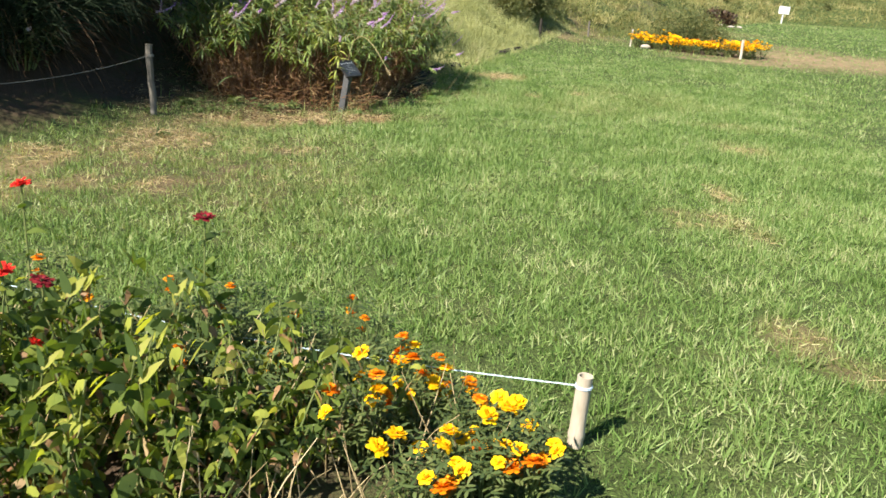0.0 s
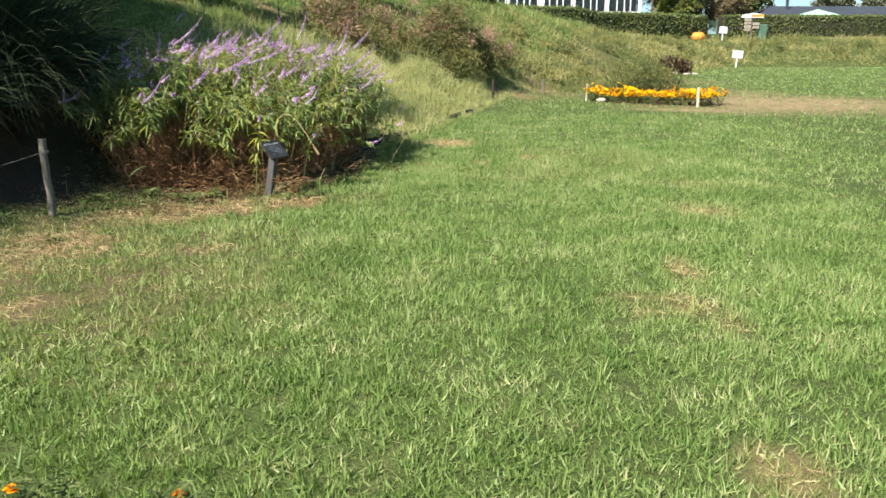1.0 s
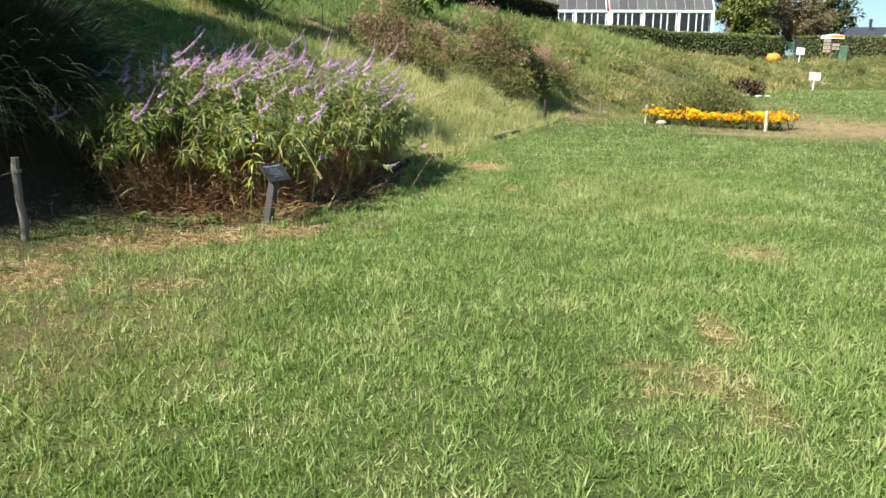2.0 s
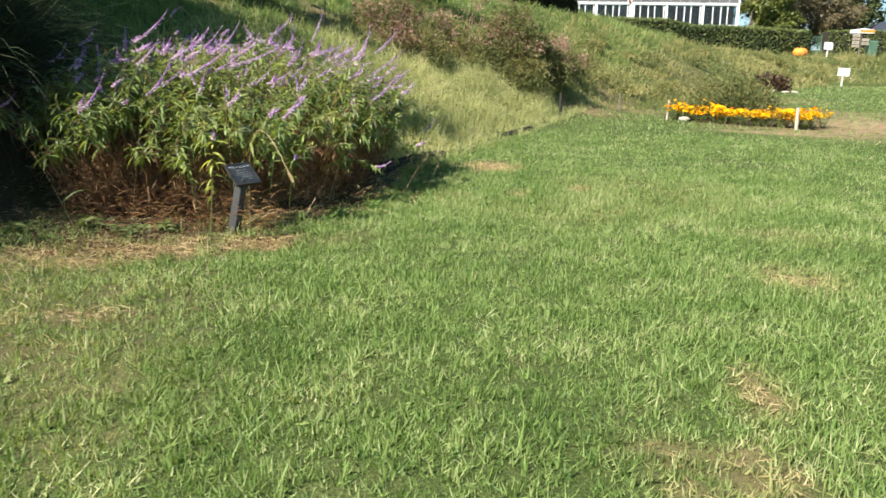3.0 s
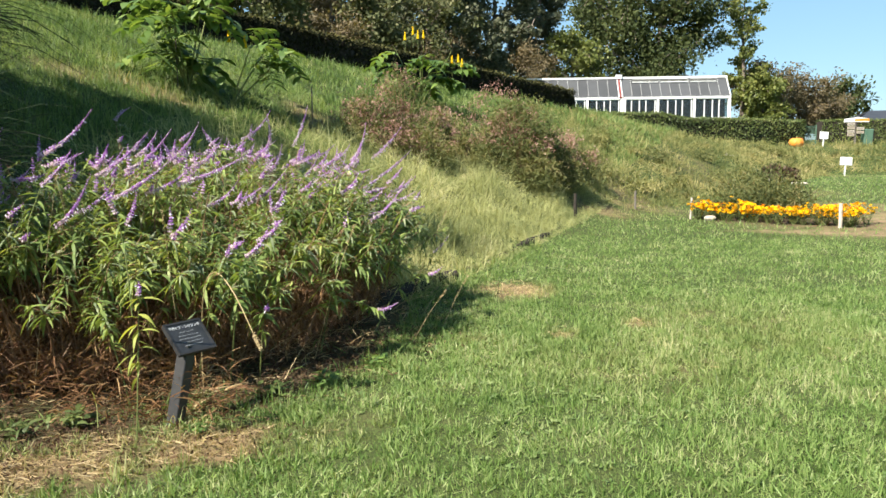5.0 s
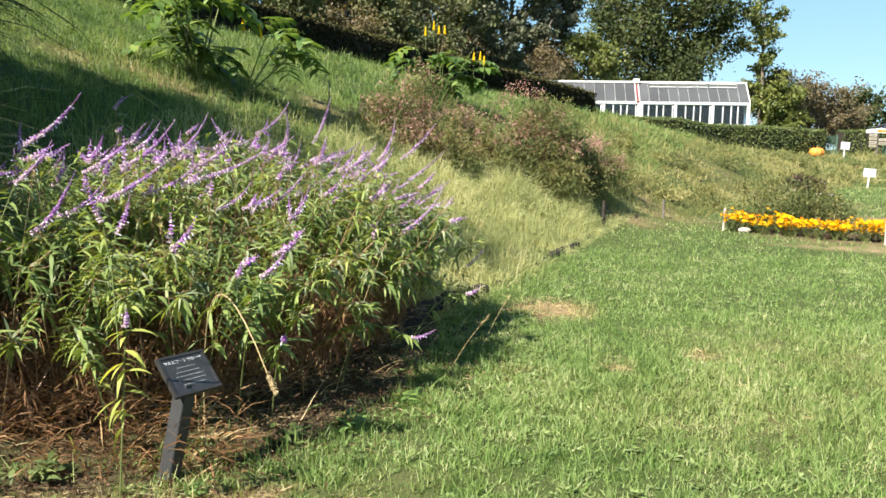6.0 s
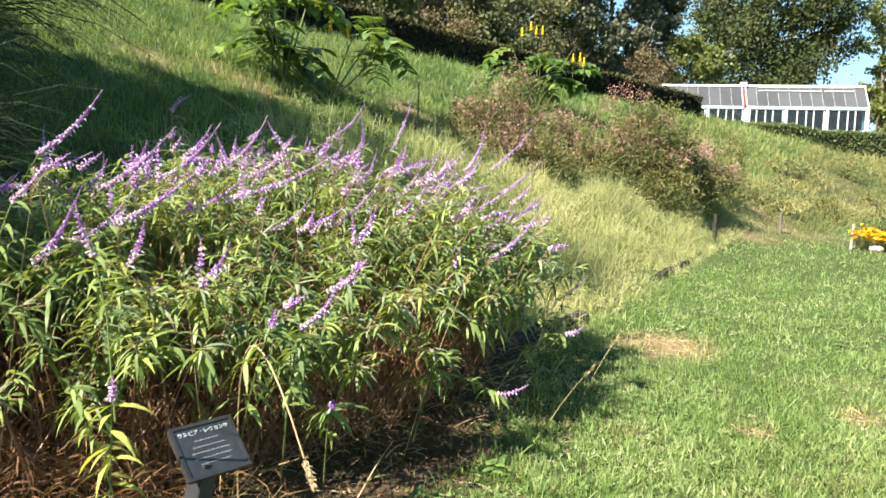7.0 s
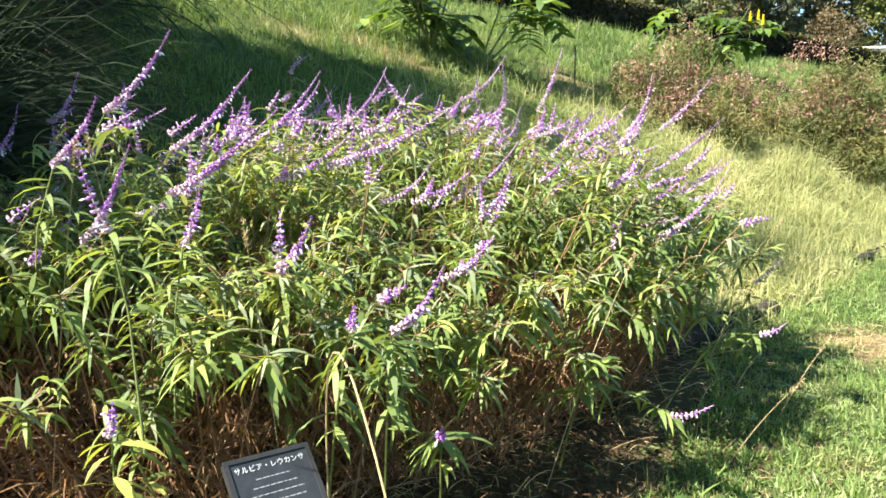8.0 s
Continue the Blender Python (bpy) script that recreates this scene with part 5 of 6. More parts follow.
def cassia(x, y, tall, lean, flowers, n_leaves, open_=0.75, low=2):
    z = land1(x, y) - 0.03
    ob = thing("candle_bush", (x, y, z), "tall shrub with large feathered leaves and upright yellow flowers", "shrub", "candle bushes on the hill")
    m = 6
    a = np.arange(m) * 6.28 / m + R.normal(0, 0.3, m)
    ln = bent(np.zeros((m, 3)), np.stack([np.cos(a) * open_ + lean, np.sin(a) * 0.5, np.ones(m)], -1), tall * R.uniform(0.75, 1.0, m), R.uniform(0, 0.25, m), 6)
    s = tubes(Shape(), ln, np.linspace(0.02, 0.006, 7)[None] * np.ones((m, 1)), 6)
    leaf = Shape()
    for i in range(n_leaves):
        st, k = R.integers(0, m), R.integers(low, 7)
        b = R.uniform(0, 6.28)
        rl = bent(ln[st, k][None], [[math.cos(b), math.sin(b), R.uniform(0.1, 0.7)]], [R.uniform(0.6, 1.0)], [R.uniform(0.4, 2.2)], 6)
        tubes(s, rl, np.linspace(0.006, 0.002, 7)[None], 3)
        d = unit(np.gradient(rl[0], axis=0))
        side = unit(np.cross(d, (0, 0, 1.0)))
        for sg in (1, -1):
            w = side[1:] * sg + d[1:] * 0.35 + R.normal(0, 0.12, (6, 3))
            ribbons(leaf, bent(rl[0, 1:], w, R.uniform(0.24, 0.38, 6) * np.r_[0.7, np.ones(5)], R.uniform(0.1, 2.0, 6), 4), R.uniform(0.11, 0.16, 6), [0.45, 1, 1, 0.7])
    part("stem_mass", s, M_STEM_G, ob)
    part("foliage", leaf, M_CASSIA, ob, "large bright green feathered leaves", kind="stuff")
    for fx, fy, fz in flowers:
        s = Shape()
        tubes(s, np.array([[[0, 0, -0.35], [0, 0, 0.1]]]), np.array([[0.006, 0.004]]), 5, 1)
        for i in range(9):
            t = i / 8
            for j in range(6):
                b = j * 1.047 + i * 0.5
                r = 0.026 * (1 - 0.75 * t)
                blob(s, (math.cos(b) * r, math.sin(b) * r, 0.19 * t), (0.013, 0.013, 0.016), 3, 5, 0.15)
        part("flower_candle", s, [M_CANDLE, M_STEM_G], ob, "upright yellow flower candle", at=(fx, fy, fz))


R = np.random.default_rng(110)
cassia(-4.1, 18.8, 1.75, -0.05, ((-0.05, 0.2, 1.15), (0.22, 0.25, 1.05)), 22, 1.15, 4)
cassia(-4.8, 18.7, 2.0, -0.05, (), 20, 0.3, 5)
cassia(-1.5, 26.6, 1.75, 0.1, ((-0.42, 0, 1.75), (-0.22, 0.1, 1.9), (-0.08, 0, 1.78), (0.06, 0.1, 1.8), (0.82, 0.0, 1.12), (0.98, 0.1, 1.16), (1.08, 0, 1.04)), 24, 0.55)


def stake(x, y, h, r, m, label, tilt=(0.0, 0.0), name="garden_stake"):
    z = land1(x, y)
    ob = thing(name, (x, y, z), label, "stake")
    k = 6
    u = np.linspace(-0.08, h, k)
    p = np.stack([tilt[0] * u, tilt[1] * u, u], -1) + np.r_[np.zeros((1, 3)), R.normal(0, r * 0.06, (k - 2, 3)), np.zeros((1, 3))]
    part("shaft", tubes(Shape(), p[None], (r * (1 + R.normal(0, 0.04, k)))[None], 10), m, ob, smooth=False)
    return ob


for x, y, h in ((-4.9, 18.5, 1.05), (-2.75, 19.2, 0.8)):
    stake(x, y, h, 0.012, M_OLDWOOD, "thin weathered support stake on the hillside")
stake(3.72, 23.9, 0.42, 0.028, M_OLDWOOD, "short grey wooden stake at the lawn's edge")
stake(2.05, 20.75, 0.5, 0.035, M_LOG, "dark wooden stake at the end of the log edging")


# ---- marigolds and zinnias ----
def marigold_flower(mat, seed, size=0.027):
    s = Shape()
    blob(s, (0, 0, -0.006), (0.007, 0.007, 0.012), 4, 6, 0.05, 1)
    petals(s, (0, 0, 0), (0, 0, 1), [(11, size, 0.017, 0.05), (10, size * 0.85, 0.016, 0.4), (8, size * 0.62, 0.014, 0.9), (6, size * 0.42, 0.011, 1.8)])
    return s.mesh("flower", [mat, M_STEM_G])


def far_head(mat, size):
    s = petals(Shape(), (0, 0, 0), (0, 0, 1), [(8, size, 0.026, 0.1), (6, size * 0.72, 0.022, 0.6), (4, size * 0.45, 0.016, 1.5)])
    return s.mesh("flower", [mat])


FAR_MARI = [far_head(M_YELLOW, 0.031), far_head(M_ORANGE, 0.03), far_head(M_YELLOW, 0.027), far_head(M_YELLOW, 0.034)]
R = np.random.default_rng(111)
MARI = [marigold_flower(M_YELLOW, 1), marigold_flower(M_ORANGE, 2), marigold_flower(M_YELLOW, 3, 0.023), marigold_flower(M_ORANGE, 4, 0.022)]


def marigold_plant(at, tall, spread, flowers, orange, leaves=95, label="marigold plant with yellow and orange flowers in the bed", group="marigolds of the near bed", heads=MARI):
    ob = thing("marigold_plant", at, label, "marigold", group)
    n = 16
    a = R.uniform(0, 6.28, n)
    ln = bent(np.stack([np.cos(a) * 0.02, np.sin(a) * 0.02, np.zeros(n) - 0.02], -1), np.stack([np.cos(a) * spread / tall * R.uniform(0.3, 1, n), np.sin(a) * spread / tall * R.uniform(0.3, 1, n), np.ones(n)], -1), tall * R.uniform(0.7, 1.05, n), R.uniform(-0.1, 0.3, n), 5)
    part("stem_mass", tubes(Shape(), ln, np.linspace(0.004, 0.002, 6)[None] * np.ones((n, 1)), 4), M_STEM_G, ob)
    s = Shape()
    i, k = R.integers(0, n, leaves), R.integers(1, 5, leaves)
    p = ln[i, k] + (ln[i, k + 1] - ln[i, k]) * R.random((leaves, 1))
    b = R.uniform(0, 6.28, leaves)
    w = unit(np.stack([np.cos(b), np.sin(b), R.normal(0.3, 0.3, leaves)], -1))
    side = unit(np.cross(w, (0, 0, 1.0)))
    for t in (0.35, 0.7, 1.0):
        for sg in (1, -1):
            q = p + w * (0.075 * t)
            lance_leaves(s, q, side * sg + w * 0.6 + R.normal(0, 0.2, (leaves, 3)), R.uniform(0.02, 0.042, leaves), np.full(leaves, 0.010), R.uniform(0, 0.8, leaves), 0, 0.2)
    part("foliage", s, M_MLEAF, ob, "dark green finely cut leaves", kind="stuff")
    for j in range(flowers):
        f = part("flower", heads[(R.random() < orange) + 2 * (R.random() < 0.4)], None, ob, at=ln[j % n, 5] + R.normal(0, 0.05, 3) * (1, 1, 0.5) * (j >= n))
        f.rotation_euler = (R.normal(0, 0.4), R.normal(0, 0.4), R.uniform(0, 6.28))
        f.scale = (R.uniform(0.7, 1.05),) * 3
    return ob


def zinnia_flower(mat):
    s = Shape()
    blob(s, (0, 0, -0.004), (0.010, 0.010, 0.012), 4, 7, 0.05, 1)
    petals(s, (0, 0, 0), (0, 0, 1), [(12, 0.034, 0.019, 0.02), (10, 0.026, 0.016, 0.25), (7, 0.016, 0.009, 0.8)], 0, 0.4)
    return s.mesh("flower", [mat, M_MLEAF])


ZIN = [zinnia_flower(M_RED), zinnia_flower(M_DARKRED)]


def zinnia_plant(at, tall, flowers, label="leafy zinnia plant with faded leaves in the bed"):
    ob = thing("zinnia_plant", at, label, "zinnia", "zinnias of the near bed")
    n = 7
    a = np.arange(n) * 0.9 + R.uniform(0, 6.28)
    ln = bent(np.stack([np.cos(a) * 0.03, np.sin(a) * 0.03, np.zeros(n) - 0.03], -1), np.stack([np.cos(a) * R.uniform(0.1, 0.6, n), np.sin(a) * 0.35, np.ones(n)], -1), tall * R.uniform(0.5, 1.1, n), R.uniform(-0.2, 0.2, n), 7)
    part("stem_mass", tubes(Shape(), ln, np.linspace(0.0055, 0.0028, 8)[None] * np.ones((n, 1)), 4), M_STEM_G, ob)
    s = Shape()
    for i in range(2, 8):
        for sd in (0, 1, 2):
            b = sd * 2.1 + i * 0.8 + a + R.normal(0, 0.3, n)
            l = R.uniform(0.035, 0.095, n)
            ribbons(s, bent(ln[:, i] + R.normal(0, 0.012, (n, 3)), np.stack([np.cos(b), np.sin(b), R.normal(0.3, 0.6, n)], -1), l, R.uniform(0.0, 3.4, n), 4), l * R.uniform(0.26, 0.44, n), [0.4, 1.0, 0.85, 0.5], np.where(R.random(n) < 0.4, R.uniform(0, 6.28, n), b + 1.57), 0, None, 0.4)
    part("foliage", s, M_ZLEAF, ob, "broad pointed green and yellowing leaves", kind="stuff")
    d = Shape()
    for i in (1, 2, 3, 3, 4, 5, 6):
        b = R.uniform(0, 6.28, n)
        l = R.uniform(0.03, 0.075, n)
        ribbons(d, bent(ln[:, i], np.stack([np.cos(b), np.sin(b), R.normal(-0.3, 0.3, n)], -1), l, R.uniform(1, 3, n), 4), l * 0.35, [0.35, 1.0, 0.9, 0.5], R.uniform(0, 6.28, n), 0, None, 0.5)
    part("withered_foliage", d, M_DEAD, ob, kind="stuff")
    for j, kind_ in enumerate(flowers):
        f = part("flower", ZIN[kind_], None, ob, ("red zinnia flower", "dark faded zinnia flower")[kind_], at=ln[j, 7])
        f.rotation_euler = (R.normal(0, 0.3), R.normal(0, 0.3), R.uniform(0, 6.28))
    return ob


TALL = ((-1.49, 2.75, 0.74, 0), (-0.83, 2.62, 0.70, 1), (-1.43, 2.5, 0.52, 0), (-1.3, 2.47, 0.5, 1))   # x, y, height, red or faded
CORNER, ALONG, IN = np.array([0.42, 2.44]), np.array([-0.97, 0.24]), np.array([-0.52, -0.855])


def near_bed():
    at = lambda a, b: (*(CORNER + ALONG * a + IN * b), 0.05)
    kinds = [zinnia_plant(at(1.5, 0.7), 0.54, (0,)), zinnia_plant(at(1.0, 0.9), 0.5, ()), zinnia_plant(at(2.2, 0.5), 0.56, (1,)), zinnia_plant(at(0.75, 0.5), 0.45, ())]
    for a in np.arange(0.55, 3.4, 0.225):
        for b in np.arange(0.28, 1.6, 0.225):
            a2, b2 = a + R.normal(0, 0.05), b + R.normal(0, 0.05)
            p = CORNER + ALONG * a2 + IN * b2
            if a2 < 0.5 or np.hypot(p[0] - 0.0, p[1] - 0.0) < 0.75:
                continue
            k = kinds[3 if a2 < 0.9 else (1 if R.random() < 0.93 else 0)]
            copy_thing(k, pose(p[0], p[1], 0.05, R.normal(0, 5), R.normal(0, 5), R.uniform(0, 360)) @ Matrix.Scale(R.uniform(0.8, 1.12), 4))
    # tall single stems at the far side
    for x, y, h, kind_ in TALL:
        ob = thing("zinnia_plant", (x, y, 0.03), "tall single-stemmed zinnia with a %s flower in the bed" % ("red", "dark faded")[kind_], "zinnia", "tall zinnias of the near bed")
        ln = bent(np.zeros((1, 3)), [[R.normal(0, 0.03), R.normal(0, 0.03), 1]], [h - 0.03], [0.02], 8)
        part("stem", tubes(Shape(), ln, np.linspace(0.005, 0.003, 9)[None], 5), M_STEM_G, ob)
        s = Shape()
        for i in range(2, 8):
            for sd in (0, 3.14):
                b = i * 1.57 + sd + R.normal(0, 0.2)
                lance_leaves(s, ln[:, i], [[math.cos(b), math.sin(b), R.uniform(0.1, 0.8)]], [R.uniform(0.05, 0.085)], [0.028], [R.uniform(0.4, 2.4)])
        part("foliage", s, M_ZLEAF, ob, kind="stuff")
        f = part("flower", ZIN[kind_], None, ob, ("red zinnia flower", "dark faded zinnia flower")[kind_], at=ln[0, 8])
        f.rotation_euler = (R.normal(0, 0.2), R.normal(0, 0.2), R.uniform(0, 6.28))
    ms = [marigold_plant(at(0.24, 0.22), 0.27, 0.12, 8, 0.35), marigold_plant(at(0.02, 0.48), 0.25, 0.12, 8, 0.35), marigold_plant(at(0.54, 0.1), 0.3, 0.12, 8, 0.35)]
    for a, b in ((-0.06, 0.4), (0.1, 0.64), (0.44, 0.4), (0.06, 0.3), (0.4, 0.16)):
        p = at(a, b)
        copy_thing(ms[R.integers(0, 3)], pose(*p, R.normal(0, 5), R.normal(0, 5), R.uniform(0, 360)) @ Matrix.Scale(R.uniform(0.9, 1.1), 4))
    few = marigold_plant(at(1.3, 0.08), 0.36, 0.16, 2, 0.6, 120, "marigold plant with a few orange flowers in the bed")
    for a, b in ((1.6, 0.1), (1.95, 0.05), (2.4, 0.1), (2.8, 0.08), (0.9, 0.35), (1.2, 0.4)):
        p = at(a, b)
        copy_thing(few, pose(*p, R.normal(0, 6), R.normal(0, 6), R.uniform(0, 360)) @ Matrix.Scale(R.uniform(0.9, 1.2), 4))
    for a, b in ((0.72, -0.08), (0.95, -0.14), (1.12, -0.1), (1.3, -0.15), (1.5, -0.1)):
        copy_thing(few, pose(*at(a, b), R.normal(0, 5), R.normal(0, 5), R.uniform(0, 360)) @ Matrix.Scale(R.uniform(0.85, 1.0), 4))
    # dry stalks between the plants
    s = Shape()
    n = 520
    a, b = R.uniform(0.1, 2.6, n), R.uniform(0.05, 1.3, n)
    p = CORNER + a[:, None] * ALONG + b[:, None] * IN
    c = R.uniform(0, 6.28, n)
    tubes(s, bent(np.stack([p[:, 0], p[:, 1], np.full(n, 0.05)], -1), np.stack([np.cos(c) * 0.5, np.sin(c) * 0.5, np.ones(n)], -1), R.uniform(0.1, 0.4, n), R.uniform(-0.3, 0.8, n), 3), np.linspace(0.0025, 0.0012, 4)[None] * np.ones((n, 1)), 3)
    tagged(new("dry_stalks", s.mesh("dry_stalks", M_STRAW)), "thin pale dry stalks among the bed plants", "stalks", "", "stuff")


R = np.random.default_rng(112)
near_bed()


def bamboo_stake():
    ob = thing("bamboo_stake", (0.49, 2.47, 0), "short bleached bamboo stake with cord tied round it", "stake")
    s = Shape()
    z = np.array([-0.08, 0.03, 0.045, 0.055, 0.07, 0.15, 0.24, 0.272])
    r = np.array([0.027, 0.027, 0.029, 0.030, 0.027, 0.0265, 0.026, 0.0265])
    tubes(s, np.stack([0.03 * z, 0 * z, z], -1)[None], r[None], 18, 0, False)
    tubes(s, np.stack([0.03 * z[::-1], 0 * z, z[::-1]], -1)[None], r[::-1][None] - 0.006, 18, 0, False)
    a = np.arange(18) * 2 * np.pi / 18
    o, i = np.stack([np.cos(a) * 0.0265 + 0.0082, np.sin(a) * 0.0265, 0 * a + 0.272], -1), np.stack([np.cos(a) * 0.0205 + 0.0082, np.sin(a) * 0.0205, 0 * a + 0.272], -1)
    s.add(np.r_[o, i], [(j, (j + 1) % 18, 18 + (j + 1) % 18, 18 + j) for j in range(18)])
    part("cane", s, M_BAMBOO, ob, smooth=True)
    for h in (0.232, 0.238):
        t = np.linspace(0, 2 * np.pi, 20)
        part("cord_knot", tubes(Shape(), np.stack([np.cos(t) * 0.028 + 0.007, np.sin(t) * 0.028, 0 * t + h], -1)[None], np.full((1, 20), 0.0022), 5), M_ROPE, ob, "pale blue cord")
    co = thing("cord", (0.49, 2.47, 0.235), "pale blue cord stretched along the bed's edge", "cord")
    u = np.linspace(0, 1, 24)
    end = np.array([-2.6, 0.72, 0.0])
    part("strand", tubes(Shape(), (u[:, None] * end + np.stack([0 * u - 0.02, 0 * u, -0.06 * np.sin(np.pi * u)], -1))[None], np.full((1, 24), 0.0023), 5), M_ROPE, co)
    stake(-2.1, 3.19, 0.27, 0.026, M_BAMBOO, "short bleached bamboo stake holding the cord", name="bamboo_stake")


R = np.random.default_rng(113)
bamboo_stake()


def far_bed():
    a, b, c = np.array([4.72, 22.3]), np.array([7.0, 20.45]), np.array([7.75, 21.2])
    kinds = []
    for i in range(3):
        kinds.append(marigold_plant((*(a + (b - a) * (0.1 + 0.3 * i)), 0.0), 0.36, 0.24, 30, 0.1, 46, "low marigold plant full of yellow flowers in the far bed", "marigolds of the far bed", FAR_MARI))
    spots_ = [(a + (b - a) * u + (b - a)[::-1] * np.array([-1, 1]) * v) for v in (0.0, 0.13) for u in np.arange(0.04, 1.02, 0.085)]
    spots_ += [b + (c - b) * u + np.array([-0.3, 0.2]) * v for v in (0, 1) for u in np.arange(0.1, 1.1, 0.25)]
    spots_ = [p if i >= 24 else a + (b - a) * ((i % 12) * 0.085 + 0.03) + np.array([0.62, 0.78]) * (0.32 * (i // 12)) for i, p in enumerate(spots_)]
    for p in spots_:
        copy_thing(kinds[R.integers(0, 3)], pose(p[0] + R.normal(0, 0.07), p[1] + R.normal(0, 0.07), 0, R.normal(0, 5), R.normal(0, 5), R.uniform(0, 360)) @ Matrix.Scale(R.uniform(0.8, 1.35), 4))
    ob = thing("bed_bush", (6.2, 22.6, 0), "loose green bush in the middle of the marigold bed", "bush")
    p, d = dome_points(9500, (1.45, 0.85, 1.2), 9, 0.3)
    p += np.abs(R.normal(0, 0.12, (9500, 1))) * (0.2, 0, 1.0)
    part("foliage", leaf_cards(Shape(), p, R.uniform(0.04, 0.12, 9500), d * 0.3 + (0, 0, 0.9), 0, 0.24), M_BROWNBUSH, ob, kind="stuff")
    n = 60
    e = R.uniform(0, 6.28, n)
    part("stem_mass", tubes(Shape(), bent(np.zeros((n, 3)), np.stack([np.cos(e) * 0.9, np.sin(e) * 0.7, np.ones(n)], -1), R.uniform(0.6, 1.0, n), R.uniform(0, 0.4, n), 4), np.linspace(0.006, 0.002, 5)[None] * np.ones((n, 1)), 3), M_STEM_G, ob, kind="stuff")
    stake(4.62, 22.3, 0.45, 0.024, M_STAKE, "pale wooden corner stake of the marigold bed", (0.04, 0))
    stake(6.9, 20.3, 0.46, 0.035, M_STAKE, "pale wooden corner stake of the marigold bed", (0.0, 0))
    ob = thing("edging_stone", (4.95, 22.0, 0.0), "pale flat stone at the corner of the bed", "stone")
    part("stone", blob(Shape(), (0, 0, 0.05), (0.13, 0.1, 0.06), 6, 10, 0.06), M_STONE, ob)


R = np.random.default_rng(114)
far_bed()


# ---- far end of the lawn ----
def board_sign(x, y, w, h, top, label):
    z = land1(x, y)
    ob = thing("notice_board", (x, y, z), label, "sign", "white signs at the lawn's far end")
    turn = pose(0, 0, 0, 0, 3, 12)
    part("post", box(Shape(), (-0.03, -0.02, -0.1), (0.03, 0.02, top - h * 0.4), 0, turn), M_SIGNWHITE, ob)
    part("board", box(Shape(), (-w / 2, -0.045, top - h), (w / 2, -0.022, top), 0, turn, 1.0, 0.006), M_SIGNWHITE, ob, "blank-looking white board")
    for i in range(3):
        yb = top - h * (0.25 + 0.24 * i)
        part("printed_line", box(Shape(), (-w * 0.36, -0.049, yb - 0.012), (w * 0.3, -0.0455, yb + 0.012), 0, turn), M_BOARD, ob)


board_sign(18.5, 48.6, 0.68, 0.42, 0.96, "small white notice board on a post by the lawn")
board_sign(21.35, 59.1, 0.6, 0.46, 0.95, "white notice board on a post by the gate")


def red_plant():
    x, y = 11.9, 38.9
    ob = thing("dark_leaved_plant", (x, y, land1(x, y)), "dark reddish leafy plant in a small bed", "plant")
    n = 2600
    p, d = dome_points(n, (0.95, 0.7, 0.85), 6)
    part("foliage", leaf_cards(Shape(), p, R.uniform(0.08, 0.22, n), d * 0.4), M_REDPLANT, ob, kind="stuff")
    m = 26
    a = R.uniform(0, 6.28, m)
    part("stem_mass", tubes(Shape(), bent(np.zeros((m, 3)), np.stack([np.cos(a) * 0.8, np.sin(a) * 0.6, np.ones(m)], -1), R.uniform(0.5, 0.95, m), R.uniform(0, 0.4, m), 4), np.linspace(0.012, 0.004, 5)[None] * np.ones((m, 1)), 4), M_STEM, ob)
    for dx, dy in ((-0.7, -0.9), (-0.2, -1.0), (0.35, -0.95), (0.8, -0.7), (-1.7, 1.6), (-1.4, 1.9)):
        st = thing("edging_stone", (x + dx, y + dy, land1(x + dx, y + dy)), "pale stone edging a small bed", "stone", "stones of the small bed")
        part("stone", blob(Shape(), (0, 0, 0.05), (0.16, 0.12, 0.06), 5, 9, 0.08), M_STONE, st)


R = np.random.default_rng(115)
red_plant()


def pumpkin():
    x, y = 19.4, 58.3
    ob = thing("pumpkin", (x, y, land1(x, y)), "large orange pumpkin standing on the bank", "pumpkin")
    s = Shape()
    th, ph = np.linspace(0, np.pi, 13), np.arange(48) * 2 * np.pi / 48
    v = []
    for t in th:
        for p in ph:
            r = math.sin(t) ** 0.8 * (0.42 + 0.036 * abs(math.cos(4.5 * p)))
            v.append((r * math.cos(p), r * math.sin(p), 0.33 + math.cos(t) * (0.33 - 0.07 * math.exp(-(math.sin(t) / 0.3) ** 2))))
    q = [(i * 48 + j, (i + 1) * 48 + j, (i + 1) * 48 + (j + 1) % 48, i * 48 + (j + 1) % 48) for i in range(12) for j in range(48)]
    part("rind", s.add(v, q), M_ORANGEPAINT, ob, smooth=True)
    part("stalk", tubes(Shape(), np.array([[[0, 0, 0.56], [0.01, 0, 0.68], [0.05, 0, 0.76]]]), np.array([[0.06, 0.04, 0.045]]), 7), M_STEM_G, ob)


pumpkin()


